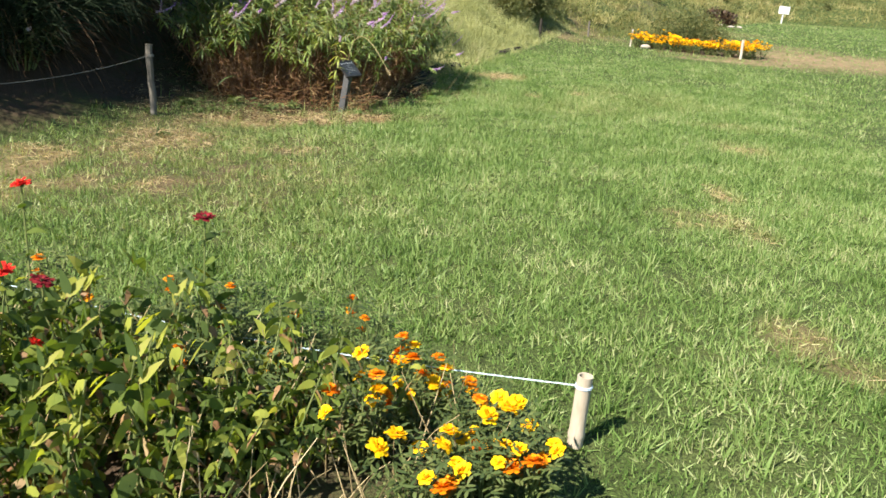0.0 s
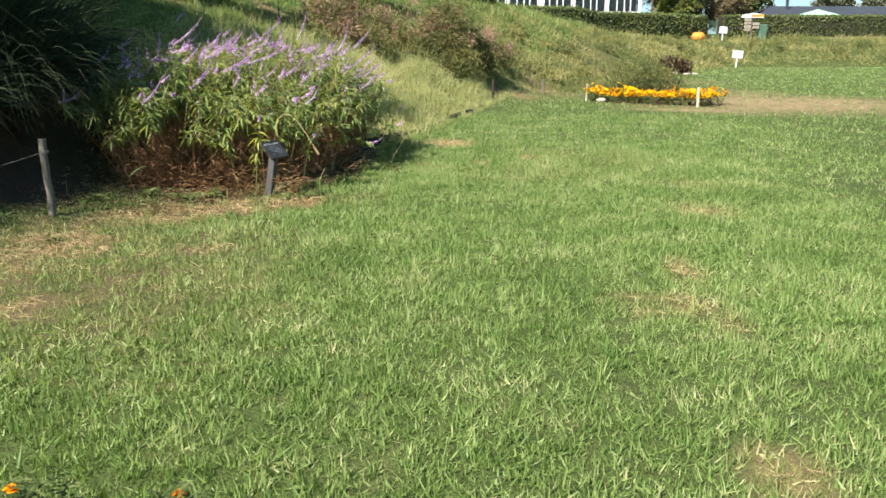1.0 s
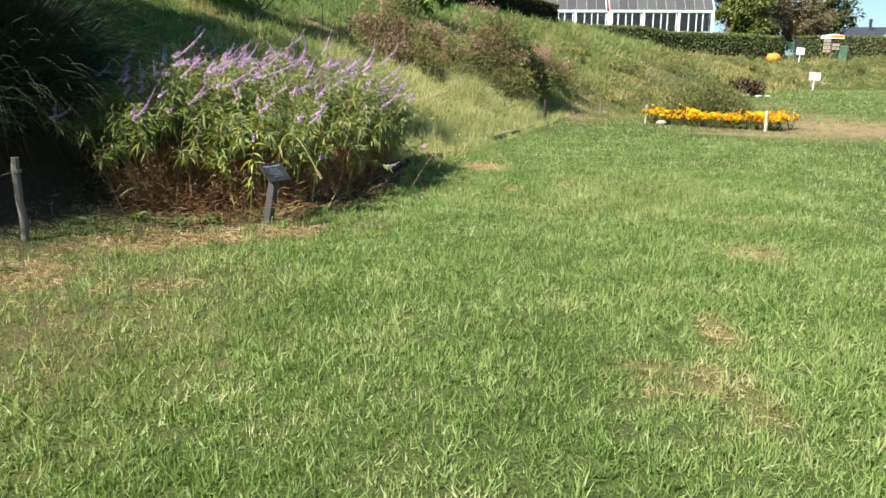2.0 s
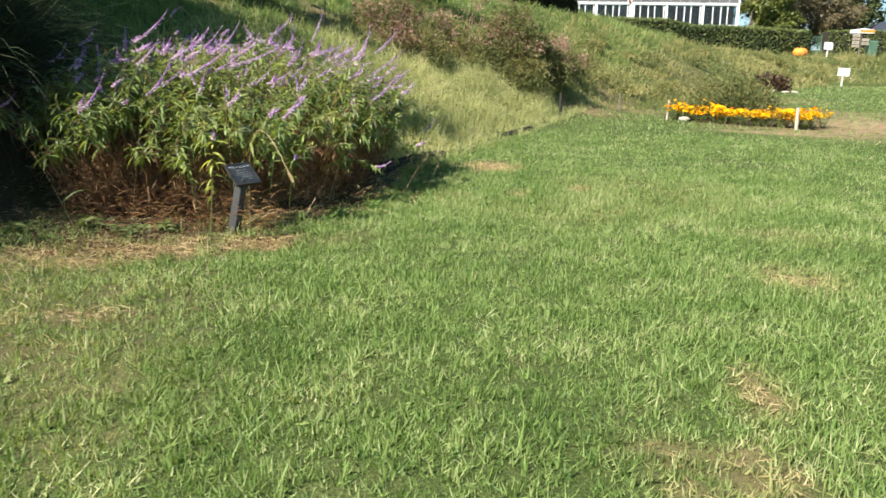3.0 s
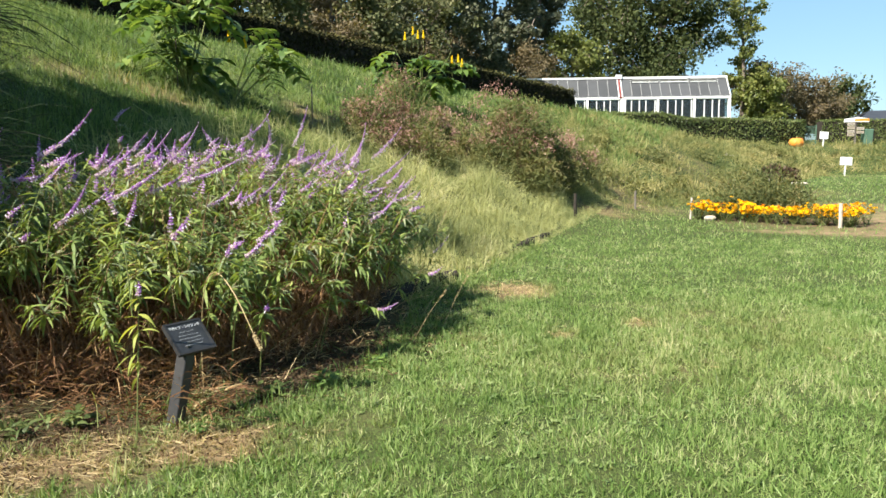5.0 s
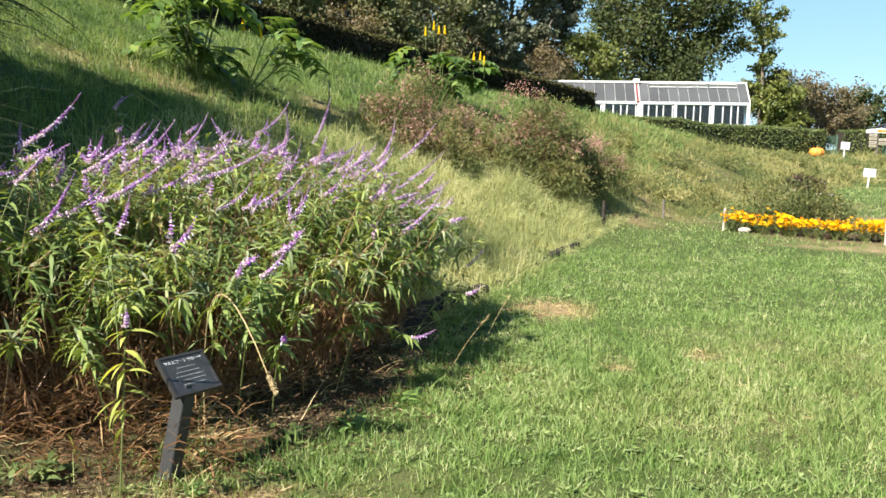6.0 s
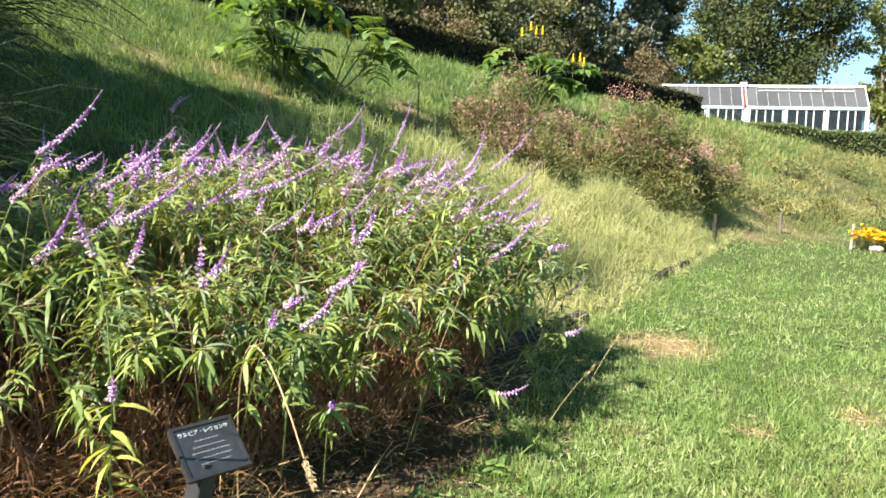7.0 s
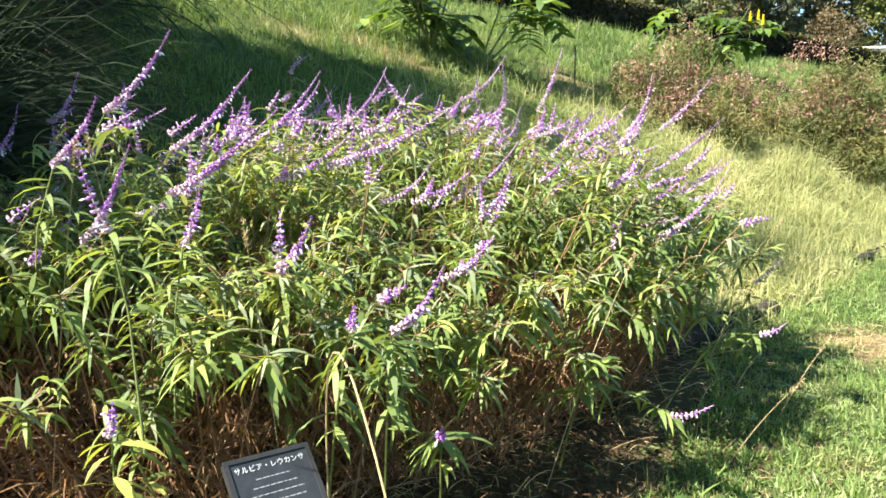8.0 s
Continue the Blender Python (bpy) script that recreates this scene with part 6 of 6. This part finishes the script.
def signpost():
    x, y = 23.7, 60.0
    z = land1(x, y)
    ob = thing("direction_signpost", (x, y, z), "wooden signpost with stacked direction boards", "signpost")
    part("post", box(Shape(), (-0.05, -0.05, -0.1), (0.05, 0.05, 1.75), 0, None, 1, 0.01), M_OLDWOOD, ob)
    for i, (dx, w, zz) in enumerate(((-0.3, 0.46, 1.28), (-0.3, 0.46, 1.05), (-0.3, 0.46, 0.82), (-0.3, 0.46, 0.6), (0.3, 0.46, 1.0), (0.3, 0.46, 0.76))):
        s = box(Shape(), (dx - w / 2, -0.09, zz), (dx + w / 2, -0.055, zz + 0.17), 0, None, 1, 0.008)
        b = part("board", s, M_BOARD if i % 2 else M_STONE, ob)
        part("printed_line", box(Shape(), (dx - w * 0.38, -0.094, zz + 0.06), (dx + w * 0.3, -0.0905, zz + 0.1)), M_OLDWOOD, b)
    s = Shape()
    v = [(-0.75, -0.12, 1.5), (0.8, -0.12, 1.5), (0.78, -0.12, 1.72), (0.1, -0.12, 1.82), (-0.7, -0.12, 1.7)]
    v += [(a, 0.0, c) for a, b, c in v]
    s.add(v, [(i, (i + 1) % 5, 5 + (i + 1) % 5, 5 + i) for i in range(5)], [(0, 2, 1), (0, 3, 2), (0, 4, 3), (5, 6, 7), (5, 7, 8), (5, 8, 9)])
    part("headboard", s, M_SIGNWHITE, ob, "white cut-out headboard with orange patch")
    part("headboard_patch", box(Shape(), (-0.1, -0.13, 1.55), (0.8, -0.122, 1.72)), M_ORANGEPAINT, ob, "orange painted patch")
    ob = thing("green_bin", (24.6, 60.3, land1(24.6, 60.3)), "dark green bin beside the signpost", "bin")
    part("body", box(Shape(), (-0.28, -0.28, 0), (0.28, 0.28, 0.95), 0, None, 1.08, 0.05), M_GREENMETAL, ob)
    part("lid", box(Shape(), (-0.31, -0.31, 0.95), (0.31, 0.31, 1.03), 0, None, 0.9, 0.05), M_GREENMETAL, ob)


signpost()


def gate():
    x, y = 20.75, 60.2
    ob = thing("garden_gate", (x, y, land1(x, y)), "green wire mesh gate between the hedges", "gate")
    for dx in (-0.45, 0.55):
        part("post", tubes(Shape(), np.array([[[dx, 0, -0.1], [dx, 0, 1.35]]]), np.array([[0.04, 0.04]]), 8), M_GREENMETAL, ob)
    for i in range(16):
        u = -0.42 + i * 0.0625
        part("bar", tubes(Shape(), np.array([[[u, 0, 0.08], [u, 0, 1.25]]]), np.array([[0.012, 0.012]]), 4), M_GREENMETAL, ob)
    for zz in (0.08, 0.65, 1.25):
        part("rail", tubes(Shape(), np.array([[[-0.45, 0, zz], [0.55, 0, zz]]]), np.array([[0.018, 0.018]]), 5), M_GREENMETAL, ob)


gate()


# ---- hedges ----
def hedge(points, width, height, mat, leaf, per_m, label, level=None, top_mat=None):
    """A clipped hedge along a line on the plan, following the ground."""
    pts = np.array(points, float)
    seg = np.linalg.norm(np.diff(pts, axis=0), axis=1)
    total = seg.sum()
    n = max(8, int(total / 0.5))
    u = np.linspace(0, total, n)
    cum = np.r_[0, np.cumsum(seg)]
    c = np.stack([np.interp(u, cum, pts[:, 0]), np.interp(u, cum, pts[:, 1])], -1)
    t = unit(np.gradient(c, axis=0))
    s2 = np.stack([t[:, 1], -t[:, 0]], -1)
    z = land(c[:, 0], c[:, 1])
    if level:
        z = np.minimum(z, level - height)
    ob = thing("hedge", (c[0, 0], c[0, 1], z[0]), label, "hedge")
    o = np.array([c[0, 0], c[0, 1], z[0]])
    prof = np.array([(-0.46, -0.1), (-0.48, 0.5), (-0.42, 0.93), (0, 0.97), (0.42, 0.93), (0.48, 0.5), (0.46, -0.1)])
    v = np.stack([np.concatenate([c[i] + s2[i] * a * width * (1 + R.normal(0, 0.03)), [z[i] + b * height * (1 + R.normal(0, 0.02))]]) for i in range(n) for a, b in prof]) - o
    k = len(prof)
    q = [(i * k + j, (i + 1) * k + j, (i + 1) * k + j + 1, i * k + j + 1) for i in range(n - 1) for j in range(k - 1)]
    caps = [(0, j, j + 1) for j in range(1, k - 1)] + [((n - 1) * k, (n - 1) * k + j + 1, (n - 1) * k + j) for j in range(1, k - 1)]
    # One closed dark shell stands for twigs and shade behind the leaves.
    part("twig_core", Shape().add(v, q, caps), M_LOG, ob, "solid dark shell behind the leaves", kind="stuff")
    m = int(total * per_m)
    uu = R.uniform(0, total, m)
    f = uu / total * (n - 1)
    i = np.minimum(f.astype(int), n - 2)
    w = (f - i)[:, None]
    cc = c[i] * (1 - w) + c[i + 1] * w
    ss = s2[i]
    zz = z[i] * (1 - w[:, 0]) + z[i + 1] * w[:, 0]
    face = R.random(m)
    share = height / (2 * height + width)
    a = np.where(face < share, -0.5, np.where(face < 2 * share, 0.5, R.uniform(-0.5, 0.5, m)))
    b = np.where(face < 2 * share, R.uniform(0.0, 1.0, m), 1.0)
    wob = R.normal(0, 0.035, m)
    p = np.stack([cc[:, 0] + ss[:, 0] * (a * width + np.sign(a) * wob), cc[:, 1] + ss[:, 1] * (a * width + np.sign(a) * wob), zz + b * height + np.where(b == 1.0, wob * 1.3, 0)], -1) - o
    top = b == 1.0
    size = R.uniform(0.7, 1.4, m) * leaf
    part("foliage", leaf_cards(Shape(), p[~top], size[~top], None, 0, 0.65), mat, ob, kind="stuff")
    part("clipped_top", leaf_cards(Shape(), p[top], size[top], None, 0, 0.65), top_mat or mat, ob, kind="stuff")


R = np.random.default_rng(116)
# Its top leaves take the lighter material, sunlight put into the colour.
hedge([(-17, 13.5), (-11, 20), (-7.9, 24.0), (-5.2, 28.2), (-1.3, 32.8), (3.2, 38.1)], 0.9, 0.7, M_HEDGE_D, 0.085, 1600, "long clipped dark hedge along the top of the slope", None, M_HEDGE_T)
hedge([(4.2, 52.0), (10, 54.5), (16, 57.5), (20.2, 60.2)], 1.0, 1.6, M_HEDGE, 0.11, 1200, "clipped green hedge in front of the greenhouse", 3.58)
hedge([(22.9, 64.0), (34, 64.5), (52, 66)], 1.0, 1.5, M_HEDGE, 0.12, 900, "clipped green hedge at the far side of the lawn")


# ---- greenhouse ----
def greenhouse():
    x0, xm, x1, yf, yr, ze, zr = 1.9, 9.13, 16.75, 64.0, 65.2, 5.1, 6.53
    zb = 2.4
    ob = thing("greenhouse", (x0, yf, zb), "long white-framed glass greenhouse with grey shaded roof", "greenhouse")
    o = (-x0, -yf, -zb)
    sh = lambda lo, hi, s=None: box(s or Shape(), tuple(a + b for a, b in zip(lo, o)), tuple(a + b for a, b in zip(hi, o)))
    part("plinth", sh((x0, yf, zb - 0.5), (x1, yf + 0.15, 3.44)), M_WHITEPAINT, ob, "white base wall")
    part("floor_slab", sh((x0, yf + 0.15, zb - 0.5), (x1, yf + 4.5, zb + 0.1)), M_STONE, ob)
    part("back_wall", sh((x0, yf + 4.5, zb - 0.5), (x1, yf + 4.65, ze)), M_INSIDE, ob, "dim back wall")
    part("end_wall", sh((x0, yf + 0.15, zb - 0.5), (x0 + 0.1, yf + 4.5, 3.44)), M_WHITEPAINT, ob)
    part("end_wall", sh((x1 - 0.1, yf + 0.15, zb - 0.5), (x1, yf + 4.5, 3.44)), M_WHITEPAINT, ob)
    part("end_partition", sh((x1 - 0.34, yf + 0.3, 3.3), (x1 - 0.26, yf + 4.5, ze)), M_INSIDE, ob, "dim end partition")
    part("sill", sh((x0 - 0.05, yf - 0.06, 3.44), (x1 + 0.05, yf + 0.16, 3.55)), M_WHITEPAINT, ob)
    part("eaves_beam", sh((x0 - 0.05, yf - 0.07, 5.0), (x1 + 0.05, yf + 0.12, 5.16)), M_WHITEPAINT, ob)
    part("staging", sh((x0 + 0.4, yf + 0.5, 3.3), (x1 - 0.4, yf + 1.3, 3.36)), M_OLDWOOD, ob, "plant benches inside")
    for a, b, bays in ((x0, xm, 3), (xm, x1, 3)):
        w = (b - a) / bays
        for i in range(bays):
            xa = a + i * w
            part("pier", sh((xa - 0.02, yf - 0.04, 3.55), (xa + (0.36 if i == 0 and a == xm else 0.15), yf + 0.12, 5.0)), M_WHITEPAINT, ob)
            win = part("window", sh((xa + 0.11, yf + 0.02, 3.55), (xa + w, yf + 0.07, 3.62)), M_WHITEPAINT, ob)
            for k, u in enumerate((0.30, 0.52, 0.70, 0.95)):
                part("mullion", sh((xa + w * u - 0.032, yf, 3.66), (xa + w * u + 0.032, yf + 0.09, 4.94)), M_WHITEPAINT, win)
            for z0, z1 in ((3.56, 3.66), (4.94, 4.995)):
                part("sash_rail", sh((xa + 0.24, yf - 0.005, z0), (xa + w * 0.95, yf + 0.095, z1)), M_WHITEPAINT, win)
            part("pane", sh((xa + 0.11, yf + 0.04, 3.62), (xa + w - 0.05, yf + 0.05, 5.0)), M_GLASS, win)
    for xx in (x1 - 0.1,):
        part("corner_post", sh((xx, yf - 0.05, zb), (xx + 0.14, yf + 0.12, 5.04)), M_WHITEPAINT, ob)
    # roof: panes between white bars, front and back slopes
    nrm = Vector((0, -(zr - ze), (yr - yf))).normalized()
    for a, b, n in ((x0, xm - 0.12, 10), (xm + 0.12, x1, 11)):
        w = (b - a) / n
        for i in range(n):
            xa = a + i * w
            v = [(xa, yf - 0.08, ze + 0.02), (xa + w, yf - 0.08, ze + 0.02), (xa + w, yr, zr), (xa, yr, zr)]
            v += [tuple(np.array(p) - np.array(nrm) * 0.02) for p in v]
            f = [(0, 1, 2, 3), (7, 6, 5, 4), (0, 4, 5, 1), (1, 5, 6, 2), (2, 6, 7, 3), (3, 7, 4, 0)]
            part("roof_pane", Shape().add(np.array(v) + o, f), M_ROOFGLASS, ob)
            if i < n and i > 0:
                part("glazing_bar", tubes(Shape(), np.array([[(xa, yf - 0.08, ze + 0.05), (xa, yr, zr + 0.03)]]) + o, np.full((1, 2), 0.012), 4), M_BARPAINT, ob)
        for xx in (a, b):
            part("verge_bar", tubes(Shape(), np.array([[(xx, yf - 0.1, ze + 0.05), (xx, yr, zr + 0.04)]]) + o, np.full((1, 2), 0.035), 4), M_WHITEPAINT, ob)
        part("ridge", sh((a - 0.05, yr - 0.08, zr), (b + 0.05, yr + 0.08, zr + 0.12)), M_WHITEPAINT, ob)
        v = [(a, yf + 4.65, ze), (b, yf + 4.65, ze), (b, yr, zr - 0.01), (a, yr, zr - 0.01)]
        v += [(p, q_, r - 0.03) for p, q_, r in v]
        part("rear_roof", Shape().add(np.array(v) + o, [(0, 3, 2, 1), (4, 5, 6, 7), (0, 1, 5, 4), (1, 2, 6, 5), (2, 3, 7, 6), (3, 0, 4, 7)]), M_ROOFGLASS, ob)
    for u0, u1 in ((0.12, 0.36), (0.38, 0.64), (0.66, 0.9)):
        a, b = xm + (x1 - xm) * u0, xm + (x1 - xm) * u1
        for t in (0.74, 0.92):
            y, z = yf + (yr - yf) * t, ze + (zr - ze) * t
            part("vent_rail", tubes(Shape(), np.array([[(a, y - 0.05, z + 0.08), (b, y - 0.05, z + 0.08)]]) + o, np.full((1, 2), 0.028), 4), M_WHITEPAINT, ob)
        t0, t1 = 0.76, 0.9
        v = [(a, yf + (yr - yf) * t0, ze + (zr - ze) * t0 + 0.03), (b, yf + (yr - yf) * t0, ze + (zr - ze) * t0 + 0.03), (b, yf + (yr - yf) * t1, ze + (zr - ze) * t1 + 0.05), (a, yf + (yr - yf) * t1, ze + (zr - ze) * t1 + 0.05)]
        v += [(p, q_, r - 0.02) for p, q_, r in v]
        # A flat dark panel stands for the shaded opening of the vent.
        part("vent", Shape().add(np.array(v) + o, [(0, 1, 2, 3), (7, 6, 5, 4), (0, 4, 5, 1), (2, 6, 7, 3)]), M_INSIDE, ob, "roof vent, a dark panel in place of its opening")
    part("flashing", box(Shape(), (xm - 0.1 - x0, -0.1, ze - zb), (xm + 0.1 - x0, 0.05, ze - zb + 0.1)), M_REDPAINT, ob)
    v = [(xm - 0.07, yf - 0.1, ze + 0.06), (xm + 0.06, yf - 0.1, ze + 0.06), (xm + 0.06, yr, zr + 0.12), (xm - 0.07, yr, zr + 0.12)]
    v += [(p, q_, r - 0.1) for p, q_, r in v]
    part("flashing", Shape().add(np.array(v) + o, [(0, 1, 2, 3), (7, 6, 5, 4), (0, 4, 5, 1), (1, 5, 6, 2), (2, 6, 7, 3), (3, 7, 4, 0)]), M_REDPAINT, ob, "red strip between the two roofs")
    part("vent_cowl", sh((xm - 0.2, yr - 0.2, zr), (xm + 0.2, yr + 0.2, zr + 0.28)), M_WHITEPAINT, ob)


greenhouse()


def lodge():
    ob = thing("low_building", (30.0, 75, 1.9), "low building with a wide dark slate roof", "building")
    part("wall", box(Shape(), (0.8, 0.5, -0.3), (30, 8.5, 1.65)), M_OLDWOOD, ob)
    v = [(0, 0, 1.7), (30.5, 0, 1.7), (27.5, 4.5, 2.75), (3.0, 4.5, 2.75), (1.6, 9, 1.7), (30.5, 9, 1.7)]
    v += [(x, y, z - 0.12) for x, y, z in v]
    s = Shape().add(v, [(0, 1, 2, 3), (3, 2, 5, 4), (6, 9, 8, 7), (9, 10, 11, 8), (0, 6, 7, 1), (4, 5, 11, 10), (1, 7, 8, 2), (2, 8, 11, 5), (0, 3, 9, 6), (3, 4, 10, 9)])
    part("roof", s, M_ROOFDARK, ob, "dark blue-grey roof")
    part("chimney", box(Shape(), (4.0, 3.2, 2.3), (4.2, 3.4, 3.4)), M_ROOFDARK, ob)
    te = thing("garden_tent", (33.3, 70.5, 1.9), "pale green canvas tent roof behind the hedge", "tent")
    v = [(-2.2, -2.2, 1.35), (2.2, -2.2, 1.35), (2.2, 2.2, 1.35), (-2.2, 2.2, 1.35), (0, 0, 2.15)]
    part("canopy", Shape().add(v, [(0, 3, 2, 1)], [(0, 1, 4), (1, 2, 4), (2, 3, 4), (3, 0, 4)]), M_TENT, te)
    for a in (-2.1, 2.1):
        for b in (-2.1, 2.1):
            part("pole", tubes(Shape(), np.array([[[a, b, -0.1], [a, b, 1.36]]]), np.array([[0.04, 0.04]]), 6), M_WHITEPAINT, te)


lodge()


# ---- trees ----
def tree(x, y, height, crown, trunk, mat, n, leaf, label, name="broadleaf_tree", group="", thin=0.0, base=None, conic=False):
    """Tapered trunk with limbs, and a crown of clumped leaves with gaps. crown: half width, half depth, height of the lowest foliage."""
    z = land1(x, y) if base is None else base
    ob = thing(name, (x, y, z), label, "tree", group)
    rx, ry, low = crown
    s = Shape()
    k = 9
    u = np.linspace(0, 1, k)
    t = np.stack([np.cumsum(R.normal(0, 0.12, k)) * u, np.cumsum(R.normal(0, 0.12, k)) * u, u * height * 0.88 - 0.3], -1)
    tubes(s, t[None], (trunk * (1 - u * 0.85))[None], 9)
    limbs = 16
    hts = np.linspace(low / height * 0.9, 0.82, limbs)
    tips = []
    for i, h in enumerate(hts):
        p = np.array([np.interp(h / 0.88, u, t[:, j]) for j in range(3)])
        a = i * 2.4 + R.normal(0, 0.3)
        rel = (h * height - low) / max(height - low, 0.1)
        wide = (1 - rel * 0.95) if conic else math.sqrt(max(0.1, 1 - (2 * rel - 0.85) ** 2 * 0.75))
        d = np.array([[math.cos(a) * rx, math.sin(a) * ry, 0.0]])
        l = float(np.linalg.norm(d)) * wide * R.uniform(0.7, 1.05)
        d[0, 2] = (0.1 if conic else 0.55) * np.linalg.norm(d)
        ln = bent(p[None], d, [l], [R.uniform(-0.3, 0.35)], 6)
        tubes(s, ln, (trunk * 0.42 * (1 - h * 0.55) * np.linspace(1, 0.15, 7))[None], 5)
        for j in (2, 3, 4, 5, 6):
            tips.append(ln[0, j])
            for _ in range(2):
                b = R.normal(size=3)
                tw = bent(ln[0, j][None], [b + (0, 0, 0.3)], [l * R.uniform(0.2, 0.42)], [0.2], 3)
                tubes(s, tw, (trunk * 0.1 * np.linspace(1, 0.2, 4))[None], 3, 0, False)
                tips.append(tw[0, 3])
    tips = np.array(tips + [t[-1], t[-1] + (0, 0, 0.5)])
    part("trunk", s, M_BARK, ob, "rough brown trunk and limbs")
    keep = R.random(len(tips)) > thin
    tips = tips[keep]
    i = R.integers(0, len(tips), n)
    size = R.uniform(0.5, 1.5, len(tips)) * (rx + ry) / 2 * (0.2 if thin else 0.24)
    d = unit(R.normal(size=(n, 3)))
    p = tips[i] + d * (size[i] * np.abs(R.normal(0.75, 0.25, n)))[:, None] * (1, 1, 0.65)
    part("crown", leaf_cards(Shape(), p, R.uniform(0.6, 1.4, n) * leaf, d * 0.5, 0, 0.6), mat, ob, kind="stuff")


R = np.random.default_rng(117)
tree(14.6, 79, 16.5, (7.2, 6, 3.2), 0.55, M_TREE, 34000, 0.3, "large dense dark green tree behind the greenhouse")
tree(10.0, 84, 15, (4.5, 4, 3), 0.4, M_TREE, 11000, 0.3, "dark green tree behind the greenhouse")
tree(21.3, 77, 14.5, (2.2, 2.2, 3.0), 0.22, M_LIME, 7000, 0.26, "slender light green tree with open crown", thin=0.15)
tree(22.6, 75.5, 6.0, (2.2, 2.0, 1.0), 0.18, M_LIME, 6000, 0.3, "small yellow-green tree beside the greenhouse")
tree(6.3, 72, 9.0, (3.0, 2.6, 1.0), 0.2, M_LIME, 9000, 0.26, "light green tree behind the greenhouse")
for x, y, h, r in ((25.5, 83, 7.2, 3.4), (29.3, 86, 6.0, 3.6), (33.2, 90, 4.4, 3.0), (23.5, 80, 6.4, 3.0)):
    tree(x, y, h, (r, r, 0.8), 0.25, M_AUTUMN, 9000, 0.23, "rounded tree in brown autumn leaf", group="brown trees past the greenhouse")
tree(38.5, 98, 6.5, (3, 3, 0.8), 0.25, M_TREE, 5000, 0.36, "small dark green tree past the greenhouse")
for x, y, h, r in ((0.2, 72, 17, 4.2), (-3.6, 69, 17, 4.2), (-7.8, 67, 17, 4.6), (3.4, 76, 14, 2.8), (-12.5, 68, 17, 4.8)):
    tree(x, y, h, (r, r, 2.4), 0.3, M_PINE, 13000, 0.34, "tall grey-green pine with open crown behind the hedge", "pine_tree", "pines behind the hedge", 0.12)
for x, y, h, r in ((3.3, 70, 6.4, 3.2), (-1.7, 66, 5.6, 2.8), (-5.5, 57, 4.6, 2.4), (-9.5, 52, 4.6, 2.4), (-14, 46, 4.6, 2.4)):
    tree(x, y, h, (r, r, 0.4), 0.15, M_AUTUMN, 8000, 0.18, "broad tan-leaved shrub-like tree behind the hedge", group="tan trees behind the hedge")
for x, y, h, r, m, th in ((-10.5, 58, 11.0, 3.4, M_AUTUMN, 0.45), (-14.5, 55, 12.0, 3.6, M_PINE, 0.2), (-18, 50, 11, 3.5, M_TREE, 0.2), (-13, 61, 14, 4.0, M_WOOD, 0.2), (-22, 58, 13, 4, M_PINE, 0.2), (-20, 42, 10, 3.4, M_PINE, 0.2), (-7.0, 55, 7.0, 2.6, M_WOOD, 0.2), (-26, 48, 12, 4, M_TREE, 0.2),
                          (-24, 36, 10, 3.5, M_TREE, 0.2), (-16.5, 44, 9.5, 3.2, M_WOOD, 0.2), (-11.5, 46, 8.0, 2.8, M_WOOD, 0.3), (-4.2, 60, 9.5, 3.0, M_WOOD, 0.25), (-0.8, 63, 7.5, 2.4, M_PINE, 0.2)):
    tree(x, y, h, (r, r, 1.2), 0.2, m, 7000, 0.26, "mixed woodland tree with thinning leaves behind the hedge", "woodland_tree", "woodland behind the hedge", th)
# Two trees out of view, added to shade the pampas grass and hillside.
tree(-7.5, 7.1, 5.4, (2.0, 2.0, 1.0), 0.2, M_TREE, 9000, 0.32, "unseen dark tree added to shade the pampas grass")
tree(-9.8, 8.2, 10.5, (2.9, 2.9, 1.2), 0.3, M_TREE, 9000, 0.3, "tall unseen tree added for the shadow on pampas grass and hillside")
for x, y, h, r in ((57, 118, 9.5, 3.2), (61, 121, 8, 3.0), (65, 119, 10.5, 3.4), (70, 123, 9, 3.2), (76, 120, 10, 3.4)):
    tree(x, y, h, (r, r, 0.8), 0.3, M_PINE, 3500, 0.5, "distant dark conifer past the building", "distant_tree", "distant trees", 0.0, 1.5, True)
R = np.random.default_rng(118)
CLUMPS = 0
while CLUMPS < 46:
    u, v = R.random(), R.random()
    x, y = (4.5 + 14 * u + R.normal(0, 0.6) - 3.5 * v, 24.5 + 25 * u + 2.0 * v) if CLUMPS < 30 else (R.uniform(14, 40), R.uniform(50.5, 58))
    if land1(x, y) < 0.12 or land1(x, y) > 2.6:
        continue
    CLUMPS += 1
    kind_ = CLUMPS % 3
    ob = thing("weed_clump", (x, y, land1(x, y)), ("bushy green weed clump on the bank", "straggly yellowing weed clump on the bank", "brownish seeding weed clump on the bank")[kind_], "weeds", "weed clumps on the bank")
    k = 480 + int(y * 6)
    p, d = dome_points(k, (R.uniform(0.4, 0.95), R.uniform(0.4, 0.8), R.uniform(0.3, 0.8)), 5)
    part("foliage", leaf_cards(Shape(), p, R.uniform(0.07, 0.17, k), d * 0.3 + (0, 0, 0.7), 0, 0.2), (M_WEED, M_BROWNBUSH, M_WEED)[kind_], ob, kind="stuff")
